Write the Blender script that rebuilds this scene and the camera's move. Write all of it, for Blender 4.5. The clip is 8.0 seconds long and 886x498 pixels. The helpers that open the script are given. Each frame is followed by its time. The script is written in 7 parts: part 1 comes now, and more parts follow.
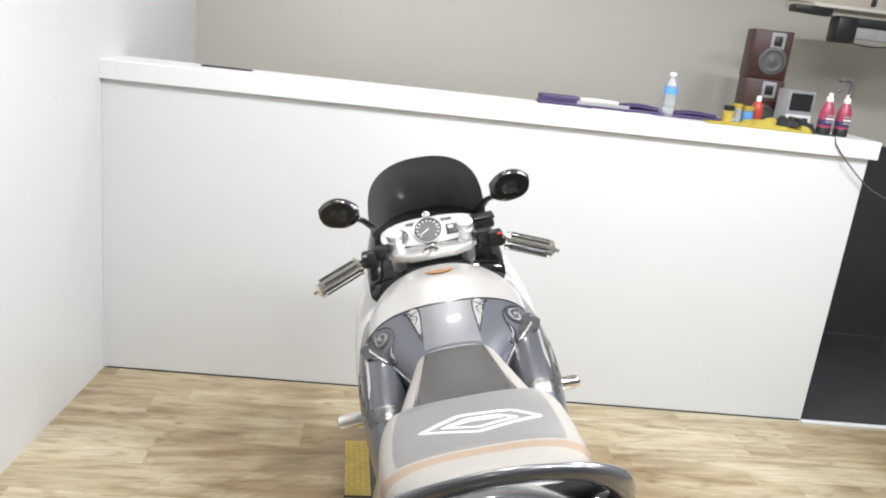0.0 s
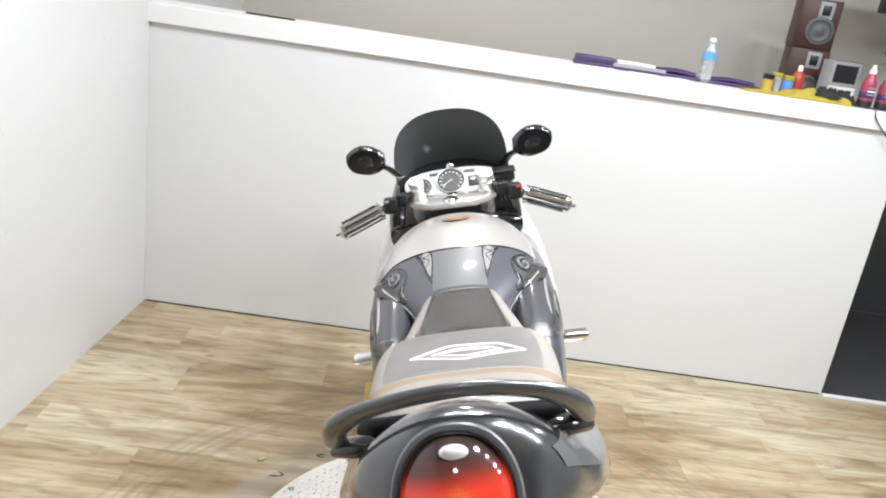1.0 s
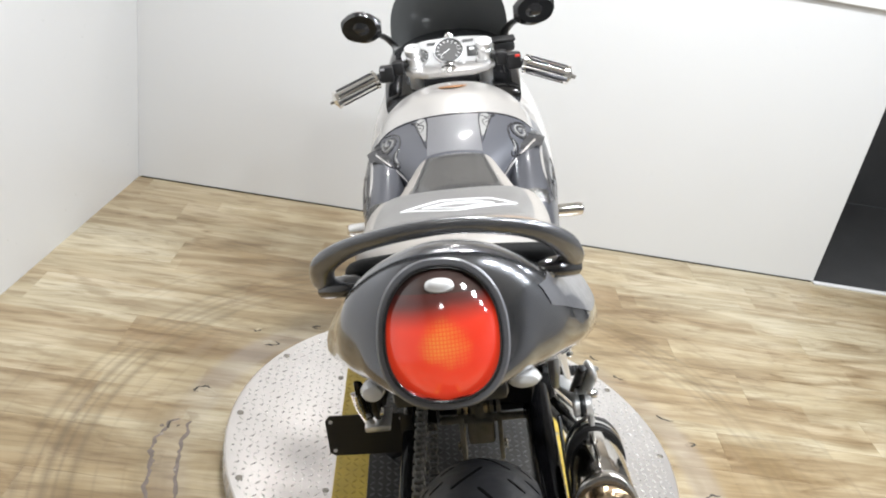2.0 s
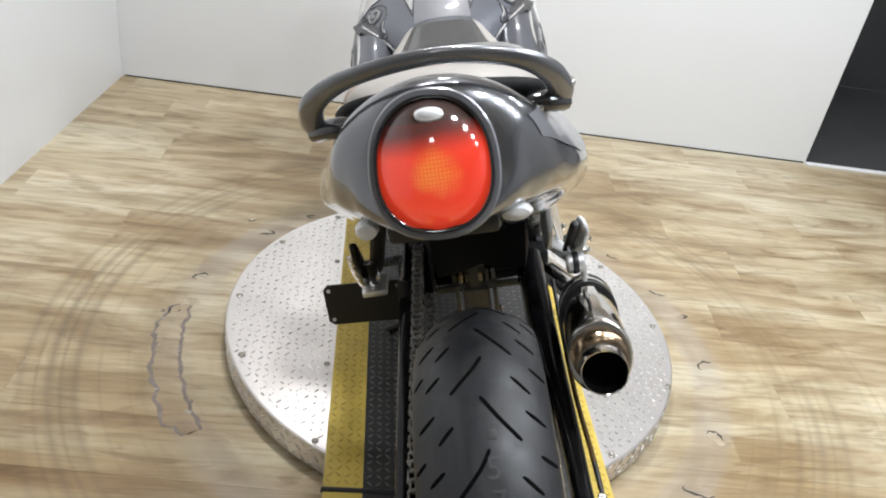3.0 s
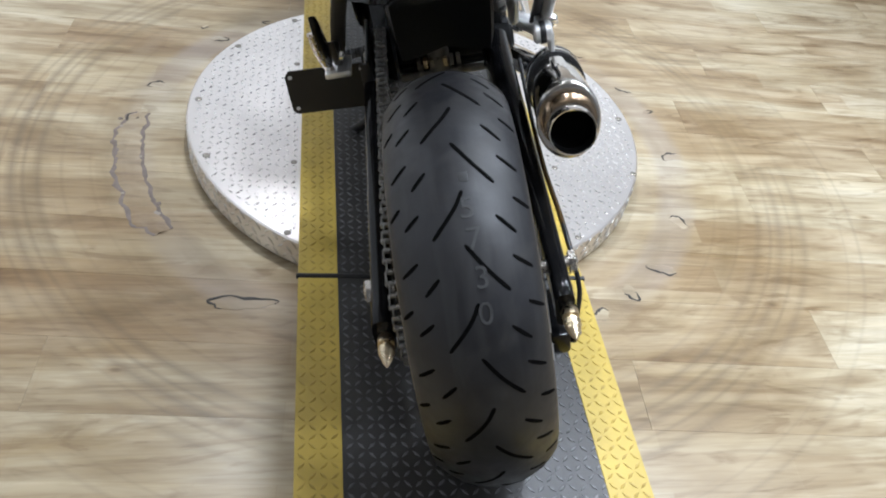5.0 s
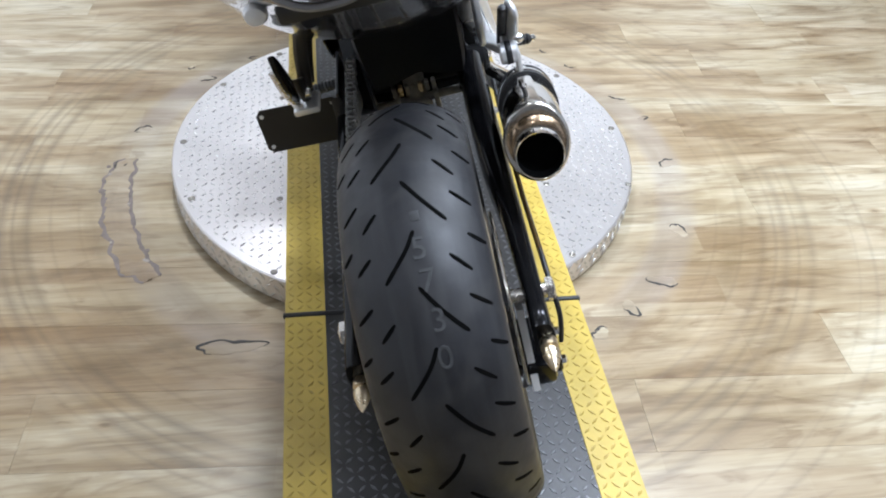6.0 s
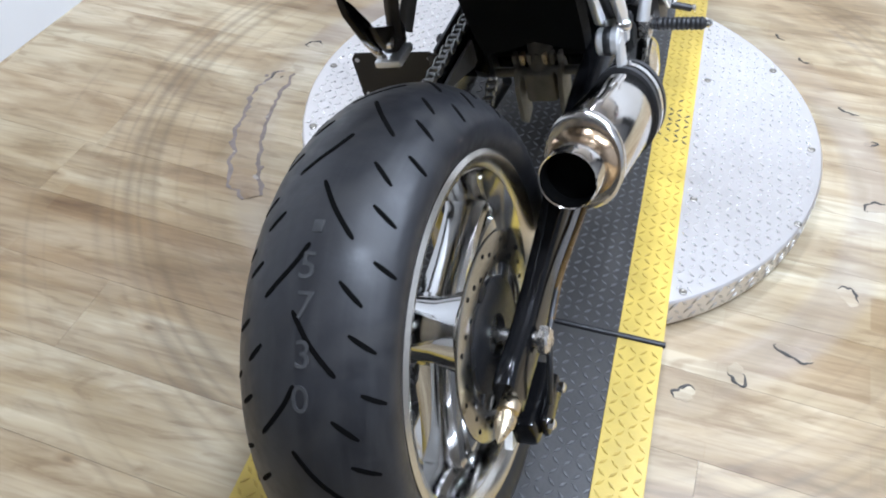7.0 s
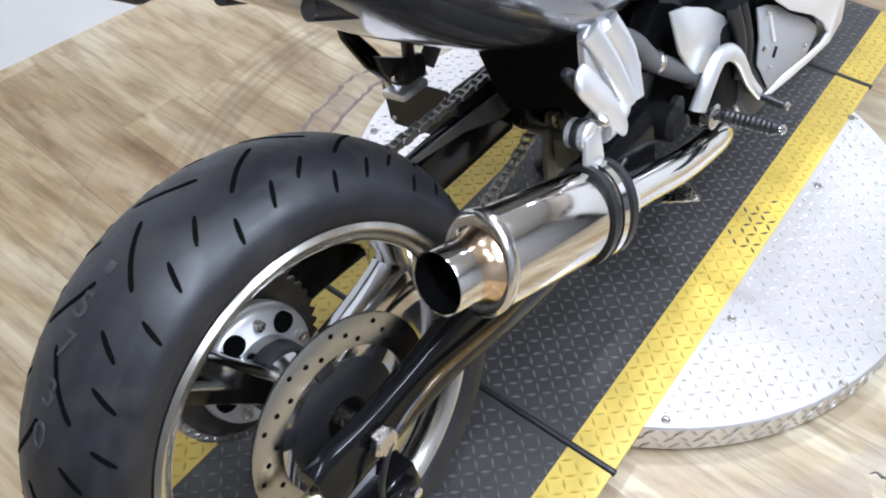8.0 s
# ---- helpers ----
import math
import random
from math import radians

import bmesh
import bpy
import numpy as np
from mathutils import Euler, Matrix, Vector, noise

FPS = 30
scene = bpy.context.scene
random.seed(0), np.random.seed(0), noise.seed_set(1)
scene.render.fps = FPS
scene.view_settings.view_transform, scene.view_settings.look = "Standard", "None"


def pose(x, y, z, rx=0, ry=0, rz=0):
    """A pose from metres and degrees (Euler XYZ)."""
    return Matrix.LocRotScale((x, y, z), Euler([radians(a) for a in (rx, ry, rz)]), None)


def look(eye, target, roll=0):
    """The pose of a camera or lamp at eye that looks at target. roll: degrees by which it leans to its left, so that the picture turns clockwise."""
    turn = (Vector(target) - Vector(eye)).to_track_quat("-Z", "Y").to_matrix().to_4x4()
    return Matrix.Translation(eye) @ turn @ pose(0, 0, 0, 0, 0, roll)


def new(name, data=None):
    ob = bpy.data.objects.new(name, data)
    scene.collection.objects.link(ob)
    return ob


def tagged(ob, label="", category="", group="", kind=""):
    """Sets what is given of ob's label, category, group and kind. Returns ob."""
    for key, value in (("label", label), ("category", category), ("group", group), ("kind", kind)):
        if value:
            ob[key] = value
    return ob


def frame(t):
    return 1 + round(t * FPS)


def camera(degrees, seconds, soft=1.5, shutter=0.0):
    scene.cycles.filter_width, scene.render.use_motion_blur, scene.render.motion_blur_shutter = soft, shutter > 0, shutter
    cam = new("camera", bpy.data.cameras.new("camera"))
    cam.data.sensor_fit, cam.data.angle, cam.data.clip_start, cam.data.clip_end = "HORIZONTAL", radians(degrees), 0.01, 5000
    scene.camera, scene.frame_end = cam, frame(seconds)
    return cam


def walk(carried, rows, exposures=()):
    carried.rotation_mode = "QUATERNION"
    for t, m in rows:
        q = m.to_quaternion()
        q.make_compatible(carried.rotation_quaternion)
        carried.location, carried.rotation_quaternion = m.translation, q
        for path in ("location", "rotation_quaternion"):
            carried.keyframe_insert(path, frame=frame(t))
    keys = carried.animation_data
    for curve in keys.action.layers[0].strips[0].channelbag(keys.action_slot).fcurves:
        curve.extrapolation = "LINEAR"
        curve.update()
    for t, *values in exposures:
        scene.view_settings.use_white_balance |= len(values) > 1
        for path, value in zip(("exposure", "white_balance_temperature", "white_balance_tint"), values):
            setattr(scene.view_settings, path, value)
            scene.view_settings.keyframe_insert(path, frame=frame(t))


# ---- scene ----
cam = camera(58.4, 8.0, soft=2.0)
PATH = [
    (0, (-0.414, -1.657, 1.558), (-0.136, 0.246, 1.008), 6.6),
    (0.2, (-0.404, -1.722, 1.577), (-0.209, 0.104, 1.090), 6.9),
    (0.3, (-0.401, -1.735, 1.584), (-0.224, 0.097, 1.111), 7.2),
    (0.5, (-0.39, -1.742, 1.587), (-0.215, 0.18, 1.061), 8.2),
    (0.8, (-0.344, -1.761, 1.559), (-0.202, 0.048, 0.998), 8.2),
    (1, (-0.342, -1.744, 1.55), (-0.171, 0.139, 0.899), 8.7),
    (1.5, (-0.326, -1.739, 1.506), (-0.126, 0.101, 0.748), 9.4),
    (1.7, (-0.321, -1.744, 1.499), (-0.123, 0.073, 0.687), 10.0),
    (2.8, (-0.311, -1.798, 1.411), (-0.084, -0.103, 0.375), 9.6),
    (3, (-0.305, -1.808, 1.403), (-0.065, -0.137, 0.331), 9.2),
    (3.5, (-0.299, -1.836, 1.381), (-0.024, -0.224, 0.23), 9.3),
    (4, (-0.301, -1.857, 1.351), (0.006, -0.307, 0.125), 9.7),
    (4.5, (-0.306, -1.876, 1.318), (0.041, -0.401, 0.013), 10.2),
    (4.7, (-0.305, -1.878, 1.307), (0.042, -0.439, -0.038), 10.4),
    (5.8, (-0.272, -1.858, 1.301), (0.076, -0.532, -0.014), 9.2),
    (6, (-0.206, -1.838, 1.313), (0.052, -0.464, 0.027), 4.3),
    (6.2, (-0.115, -1.797, 1.334), (0.030, -0.449, 0.002), 5.2),
    (6.5, (0.044, -1.792, 1.301), (-0.044, -0.492, -0.082), 5.9),
    (6.8, (0.120, -1.717, 1.300), (-0.191, -0.519, -0.142), 0.0),
    (7, (0.165, -1.609, 1.273), (-0.194, -0.394, -0.143), -0.2),
    (7.2, (0.215, -1.509, 1.260), (-0.156, -0.278, -0.139), -0.2),
    (7.5, (0.299, -1.421, 1.272), (-0.190, -0.316, -0.194), -2.0),
    (7.7, (0.359, -1.374, 1.287), (-0.228, -0.302, -0.167), 2.1),
    (8, (0.443, -1.306, 1.285), (-0.319, -0.329, -0.155), -0.6),
]
walk(cam, [(t, look(eye, target, roll)) for t, eye, target, roll in PATH], [(0, 0.15, 6320, 10), (1.5, 0.14, 6320, 10), (3.0, 0.06, 6200, 10), (4.6, 0.06, 5850, 10), (6.0, 0.21, 5580, 11), (7.0, 0.31, 5420, 12), (8.0, 0.34, 5540, 13)])

# ---- world, lights, exposure ----
world = bpy.data.worlds.new("world")
scene.world = world
world.use_nodes = True
world.node_tree.nodes["Background"].inputs[0].default_value = (0.9, 0.95, 1.0, 1)
world.node_tree.nodes["Background"].inputs[1].default_value = 0.05
scene.view_settings.exposure = 0.0


def down_lamp(name, x, y, z, watts, colour=(0.985, 0.985, 1.0), across=0.24):
    data = bpy.data.lights.new(name, "AREA")
    data.shape, data.size, data.energy, data.color = "DISK", across, watts, colour
    ob = new(name, data)
    ob.matrix_world = pose(x, y, z)
    return ob


CEIL = 2.75
COOL, WARM = (0.95, 0.98, 1.0), (1.0, 0.985, 0.96)
DOWNLIGHTS = [(0.85, 0.15, 24, COOL), (1.40, 0.0, 21, COOL), (1.95, -0.20, 14, COOL), (-0.25, 0.05, 36, WARM), (-0.75, 0.55, 5, WARM), (0.35, -1.20, 19, COOL), (0.95, -1.35, 15, COOL), (1.60, -1.50, 13, COOL), (2.20, -1.65, 9, COOL), (-0.7, -2.4, 3, WARM)]
for lx, ly, watts, tone in DOWNLIGHTS:
    down_lamp("ceiling_lamp", lx, ly, CEIL - 0.02, watts, tone)
# added lamp over the back room, only to brighten its wall
down_lamp("back_wall_fill", -0.4, 2.1, CEIL - 0.02, 8, (1.0, 0.965, 0.92))


# ---- materials ----
def nodes_of(m):
    m.use_nodes = True
    t = m.node_tree
    return t, t.nodes, t.links, t.nodes["Principled BSDF"]


def mat(name, col, rough=0.5, metal=0.0, var=0.12, scale=6.0, bump=0.0, bscale=90.0, coat=0.0, rvar=0.12, spec=0.5, stretch=(1, 1, 1), alpha=1.0, trans=0.0, emit=0.0, emit_col=None):
    m = bpy.data.materials.new(name)
    t, n, l, p = nodes_of(m)
    co = n.new("ShaderNodeTexCoord")
    mp = n.new("ShaderNodeMapping")
    mp.inputs["Scale"].default_value = stretch
    l.new(co.outputs["Object"], mp.inputs["Vector"])
    big = n.new("ShaderNodeTexNoise")
    big.inputs["Scale"].default_value, big.inputs["Detail"].default_value = scale, 4
    fine = n.new("ShaderNodeTexNoise")
    fine.inputs["Scale"].default_value, fine.inputs["Detail"].default_value = bscale, 3
    l.new(mp.outputs[0], big.inputs["Vector"])
    l.new(mp.outputs[0], fine.inputs["Vector"])
    mixer = n.new("ShaderNodeMix")
    mixer.data_type = "RGBA"
    mixer.inputs["A"].default_value = (*[c * (1 - var) for c in col], 1)
    mixer.inputs["B"].default_value = (*[min(1, c * (1 + var)) for c in col], 1)
    l.new(big.outputs["Fac"], mixer.inputs["Factor"])
    l.new(mixer.outputs["Result"], p.inputs["Base Color"])
    ran = n.new("ShaderNodeMapRange")
    ran.inputs["To Min"].default_value, ran.inputs["To Max"].default_value = max(0.01, rough - rvar), min(1, rough + rvar)
    l.new(fine.outputs["Fac"], ran.inputs["Value"])
    l.new(ran.outputs[0], p.inputs["Roughness"])
    p.inputs["Metallic"].default_value = metal
    p.inputs["Coat Weight"].default_value = coat
    p.inputs["Coat Roughness"].default_value = 0.04
    p.inputs["Specular IOR Level"].default_value = spec
    p.inputs["Alpha"].default_value = alpha
    p.inputs["Transmission Weight"].default_value = trans
    if emit:
        p.inputs["Emission Color"].default_value = (*(emit_col or col), 1)
        p.inputs["Emission Strength"].default_value = emit
    if bump:
        b = n.new("ShaderNodeBump")
        b.inputs["Strength"].default_value, b.inputs["Distance"].default_value = bump, 0.002
        l.new(fine.outputs["Fac"], b.inputs["Height"])
        l.new(b.outputs[0], p.inputs["Normal"])
    return m


M_WALL = mat("white_wall", (0.69, 0.695, 0.70), 0.32, 0, 0.03, 1.5, 0.08, 40, rvar=0.1)
M_CAP = mat("white_trim", (0.77, 0.77, 0.775), 0.35, 0, 0.03, 2, 0.06, 50)
M_BACK = mat("beige_wall", (0.55, 0.52, 0.475), 0.6, 0, 0.06, 1.2, 0.1, 60)
M_SOFFIT = mat("pale_soffit", (0.74, 0.67, 0.58), 0.7, 0, 0.08, 2.5, 0.2, 40)
M_LOWSHADE = mat("shade_dark_lower_wall", (0.045, 0.045, 0.046), 0.6, 0, 0.2, 3, 0.1, 60)
M_CEIL = mat("pale_ceiling", (0.66, 0.66, 0.66), 0.85, 0, 0.05, 2, 0.2, 30)
M_DIMWALL = mat("grey_closing_wall", (0.30, 0.30, 0.305), 0.7, 0, 0.15, 1.5, 0.1, 40)
M_DARKFLOOR = mat("dark_floor", (0.04, 0.04, 0.041), 0.8, 0, 0.2, 5, 0.4, 200)
M_ALU = mat("diamond_aluminium", (0.78, 0.75, 0.73), 0.33, 0.90, 0.12, 9, 0.12, 120, rvar=0.07)
M_ALU_TREAD = mat("polished_tread_tops", (0.84, 0.81, 0.78), 0.27, 0.85, 0.15, 20, 0.0, 120, rvar=0.10)
M_ALU_EDGE = mat("aluminium_rim", (0.62, 0.60, 0.57), 0.42, 1.0, 0.15, 8, 0.15, 90)
M_BLACKPLATE = mat("black_tread_plate", (0.035, 0.033, 0.031), 0.38, 0, 0.6, 7, 0.25, 150, rvar=0.14, spec=0.5)
M_BLACKTREAD = mat("worn_black_tread", (0.13, 0.13, 0.132), 0.34, 0.3, 0.5, 5, 0.2, 150, rvar=0.15)
M_YELLOW = mat("yellow_tread_plate", (0.54, 0.395, 0.068), 0.44, 0, 0.34, 16, 0.2, 140, rvar=0.15)
# dirt and the treads' own shadows are both put into this darker yellow
M_YELLOWTREAD = mat("dirty_shadowed_yellow_tread", (0.46, 0.325, 0.052), 0.42, 0, 0.4, 30, 0.2, 140, rvar=0.15)
M_BOLT = mat("worn_bolt", (0.25, 0.23, 0.2), 0.4, 0.9, 0.3, 40)
M_GROOVE = mat("groove_black", (0.003, 0.003, 0.003), 0.9, 0, 0.1, spec=0.05)
M_MARK = mat("mould_mark", (0.040, 0.040, 0.041), 0.6, 0, 0.6, 60)
M_CAPSTEEL = mat("satin_end_cap", (0.62, 0.60, 0.57), 0.20, 1.0, 0.06, 8, 0.0, 60, rvar=0.05)
M_CHROME = mat("chrome", (0.86, 0.85, 0.83), 0.08, 1.0, 0.04, 5, 0.0, 60, rvar=0.04)
M_WHEEL = mat("dark_chrome", (0.56, 0.555, 0.545), 0.10, 1.0, 0.06, 5, 0.0, 60, rvar=0.04)
M_LIP = mat("rim_lip_polished", (0.66, 0.63, 0.57), 0.24, 1.0, 0.08, 9, 0.0, 30, rvar=0.05)
M_STEEL = mat("brushed_steel", (0.62, 0.59, 0.55), 0.26, 1.0, 0.12, 12, 0.05, 160)
M_SILENCER = mat("polished_silencer_steel", (0.70, 0.67, 0.63), 0.10, 1.0, 0.08, 5, 0.0, 40, rvar=0.04)
M_HEATED = mat("heat_tinted_steel", (0.62, 0.47, 0.32), 0.16, 1.0, 0.35, 22, 0.0, 80)
M_DISC = mat("brake_disc_steel", (0.40, 0.39, 0.365), 0.24, 1.0, 0.2, 14, 0.02, 60, rvar=0.06)
M_CASTALU = mat("cast_aluminium", (0.82, 0.82, 0.82), 0.36, 0.8, 0.08, 14, 0.02, 160, rvar=0.06)
M_SILVER = mat("silver_paint", (0.57, 0.552, 0.535), 0.3, 0.55, 0.05, 4, 0.0, 900, coat=0.8, rvar=0.08)
M_PALE = mat("pale_pearl_paint", (0.74, 0.72, 0.70), 0.32, 0.25, 0.05, 4, 0.0, 900, coat=0.8, rvar=0.08)
M_GREY = mat("blue_grey_metallic", (0.11, 0.114, 0.132), 0.34, 0.4, 0.12, 4, 0.0, 900, coat=0.45, rvar=0.06)
M_COVER = mat("dark_blue_grey_metallic", (0.095, 0.098, 0.112), 0.30, 0.4, 0.15, 5, 0.0, 900, coat=0.5, rvar=0.06)
M_TAIL = mat("graphite_metallic", (0.185, 0.189, 0.203), 0.20, 0.85, 0.08, 4, 0.0, 900, coat=1.0, rvar=0.02)
M_PIN = mat("pinstripe_black", (0.03, 0.03, 0.035), 0.25, 0, 0.2, 10, coat=0.6)
M_PANEL = mat("satin_silver_panel", (0.34, 0.34, 0.34), 0.50, 0.1, 0.08, 6, coat=0.2)
M_SWIRLDARK = mat("dark_scroll_paint", (0.040, 0.040, 0.042), 0.32, 0.0, 0.35, 30)
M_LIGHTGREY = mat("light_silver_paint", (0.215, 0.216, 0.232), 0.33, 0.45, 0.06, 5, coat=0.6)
M_SWIRL = mat("swirl_grey_paint", (0.26, 0.257, 0.25), 0.5, 0.0, 0.15, 12)
M_SEATGREY = mat("grey_vinyl", (0.185, 0.18, 0.175), 0.34, 0, 0.12, 8, 0.08, 300, rvar=0.05)
M_SEATDARK = mat("dark_grey_vinyl", (0.050, 0.049, 0.049), 0.26, 0, 0.15, 9, 0.06, 300, rvar=0.05, coat=0.35)
M_SEATBEIGE = mat("beige_vinyl", (0.31, 0.288, 0.264), 0.42, 0, 0.08, 9, 0.25, 420, rvar=0.1)
M_TAN = mat("tan_vinyl", (0.29, 0.215, 0.155), 0.45, 0, 0.15, 9, 0.25, 420)
M_EMBLEM = mat("pale_emblem", (0.78, 0.78, 0.79), 0.35, 0, 0.1, 20)
M_BLACKPL = mat("black_plastic", (0.012, 0.012, 0.013), 0.4, 0, 0.3, 12, 0.15, 220, rvar=0.12)
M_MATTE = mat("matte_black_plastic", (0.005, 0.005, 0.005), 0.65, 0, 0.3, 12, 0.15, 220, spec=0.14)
M_RAIL = mat("graphite_rail_paint", (0.175, 0.178, 0.189), 0.26, 0.7, 0.08, 8, 0.0, 600, coat=0.8, rvar=0.02)
M_GLOSSBLACK = mat("gloss_black", (0.012, 0.012, 0.013), 0.1, 0, 0.2, 8, coat=1.0, rvar=0.04)
M_SWING = mat("black_powdercoat", (0.005, 0.005, 0.0055), 0.14, 0, 0.3, 8, 0.02, 180, spec=0.22, rvar=0.06)
M_SMOKE = mat("smoked_screen", (0.075, 0.078, 0.078), 0.42, 0, 0.15, 5, coat=0.3, rvar=0.06)
M_CLEAR = mat("clear_lens", (0.74, 0.74, 0.74), 0.12, 0, 0.1, 14, coat=1.0)
M_RED = mat("red_lens", (0.34, 0.014, 0.009), 0.1, 0, 0.1, 12, coat=1.0, rvar=0.04)
M_SMOKELENS = mat("smoke_lens", (0.060, 0.036, 0.032), 0.08, 0, 0.2, 10, coat=1.0, rvar=0.04)
M_ORANGE = mat("orange_badge", (0.42, 0.21, 0.09), 0.3, 0.2, 0.3, 40, coat=0.5)
M_DUSTY = mat("dusty_cast_metal", (0.20, 0.19, 0.16), 0.55, 0.3, 0.5, 40, 0.3, 160)
M_SPROCKET = mat("oily_dark_sprocket", (0.075, 0.070, 0.062), 0.38, 0.8, 0.5, 30, 0.2, 200)
M_CHAIN = mat("oily_chain", (0.27, 0.265, 0.255), 0.30, 0.95, 0.5, 60, 0.2, 300)
M_GOLDHOSE = mat("amber_hose", (0.095, 0.058, 0.020), 0.24, 0.1, 0.2, 20)
M_BRASS = mat("dull_brass", (0.62, 0.52, 0.36), 0.3, 1.0, 0.15, 20)
M_DIAL = mat("dial_face", (0.02, 0.02, 0.02), 0.4, 0, 0.1)
M_WHITE = mat("white_marks", (0.8, 0.8, 0.8), 0.5, 0, 0.05)
M_REDSW = mat("red_switch", (0.6, 0.04, 0.03), 0.4, 0, 0.1)
M_CLEARPL = mat("dusty_dark_plastic", (0.085, 0.082, 0.075), 0.35, 0, 0.5, 30, 0.3, 120)
M_MIRROR = mat("mirror_glass", (0.10, 0.103, 0.11), 0.02, 1.0, 0.0, rvar=0.0)
M_CHIP = mat("torn_vinyl_edge", (0.05, 0.045, 0.04), 0.7, 0, 0.4, 60, 0.4, 200)
M_CHIPEDGE = mat("lifted_vinyl_edge", (0.19, 0.155, 0.135), 0.6, 0, 0.5, 40, 0.3, 150)
M_CHIPLIGHT = mat("bare_subfloor", (0.33, 0.295, 0.25), 0.7, 0, 0.3, 50, 0.4, 200)
M_WOODBOX = mat("walnut_veneer", (0.050, 0.018, 0.013), 0.45, 0, 0.35, 5, 0.1, 90, stretch=(1, 1, 6))
M_PURPLE = mat("purple_vinyl", (0.055, 0.034, 0.105), 0.4, 0, 0.3, 12)
M_PINK = mat("pink_bottle", (0.32, 0.045, 0.09), 0.35, 0, 0.15, 30)
M_BOTTLE = mat("clear_plastic_bottle", (0.82, 0.86, 0.88), 0.12, 0, 0.1, 30, trans=0.75)
M_BLUE = mat("blue_label", (0.12, 0.33, 0.75), 0.4, 0, 0.15, 40)
M_CLOTHY = mat("yellow_cloth", (0.38, 0.30, 0.045), 0.85, 0, 0.2, 25, 0.5, 180)
M_CLOTHK = mat("black_cloth", (0.02, 0.02, 0.02), 0.9, 0, 0.2, 25, 0.5, 180)
M_REDB = mat("red_bottle", (0.40, 0.05, 0.03), 0.4, 0, 0.12, 30)
M_PAPER = mat("white_paper", (0.75, 0.74, 0.72), 0.7, 0, 0.08, 20)
M_GREYPL = mat("grey_plastic", (0.3, 0.3, 0.31), 0.45, 0, 0.15, 25)
M_CABLE = mat("grey_cable", (0.09, 0.09, 0.09), 0.5, 0, 0.1)
M_TUBE = mat("light_tube", (1, 1, 1), 0.5, 0, 0, emit=6.0, emit_col=(1.0, 0.96, 0.9))


def rubber_material():
    """Black tread rubber, scrubbed along its running direction and dusty in blotches."""
    m = mat("tyre_rubber", (0.0145, 0.0147, 0.0170), 0.43, 0, 0.7, 14, 0.30, 45, rvar=0.18, spec=0.48)
    t, n, l, p = nodes_of(m)
    paint = p.inputs["Base Color"].links[0].from_socket
    gloss = p.inputs["Roughness"].links[0].from_socket
    co = n.new("ShaderNodeTexCoord")

    def blotch(scale, stretch, lo, hi, most):
        mp = n.new("ShaderNodeMapping")
        mp.inputs["Scale"].default_value = stretch
        l.new(co.outputs["Object"], mp.inputs["Vector"])
        tex = n.new("ShaderNodeTexNoise")
        tex.inputs["Scale"].default_value, tex.inputs["Detail"].default_value, tex.inputs["Distortion"].default_value = scale, 6, 0.7
        l.new(mp.outputs[0], tex.inputs["Vector"])
        ran = n.new("ShaderNodeMapRange")
        for key, value in (("From Min", lo), ("From Max", hi), ("To Max", most)):
            ran.inputs[key].default_value = value
        l.new(tex.outputs["Fac"], ran.inputs["Value"])
        return ran.outputs[0]

    scrub, dust = blotch(7.0, (9.0, 1.0, 1.0), 0.50, 0.72, 0.55), blotch(11.0, (1, 1, 1), 0.52, 0.70, 0.60)
    for fac, tint, rough in ((scrub, (0.030, 0.030, 0.031), 0.56), (dust, (0.034, 0.032, 0.030), 0.66)):
        a = n.new("ShaderNodeMix")
        a.data_type = "RGBA"
        l.new(fac, a.inputs["Factor"])
        l.new(paint, a.inputs["A"])
        a.inputs["B"].default_value = (*tint, 1)
        paint = a.outputs["Result"]
        b = n.new("ShaderNodeMix")
        l.new(fac, b.inputs["Factor"])
        l.new(gloss, b.inputs["A"])
        b.inputs["B"].default_value = rough
        gloss = b.outputs["Result"]
    l.new(paint, p.inputs["Base Color"])
    l.new(gloss, p.inputs["Roughness"])
    return m


M_RUBBER = rubber_material()


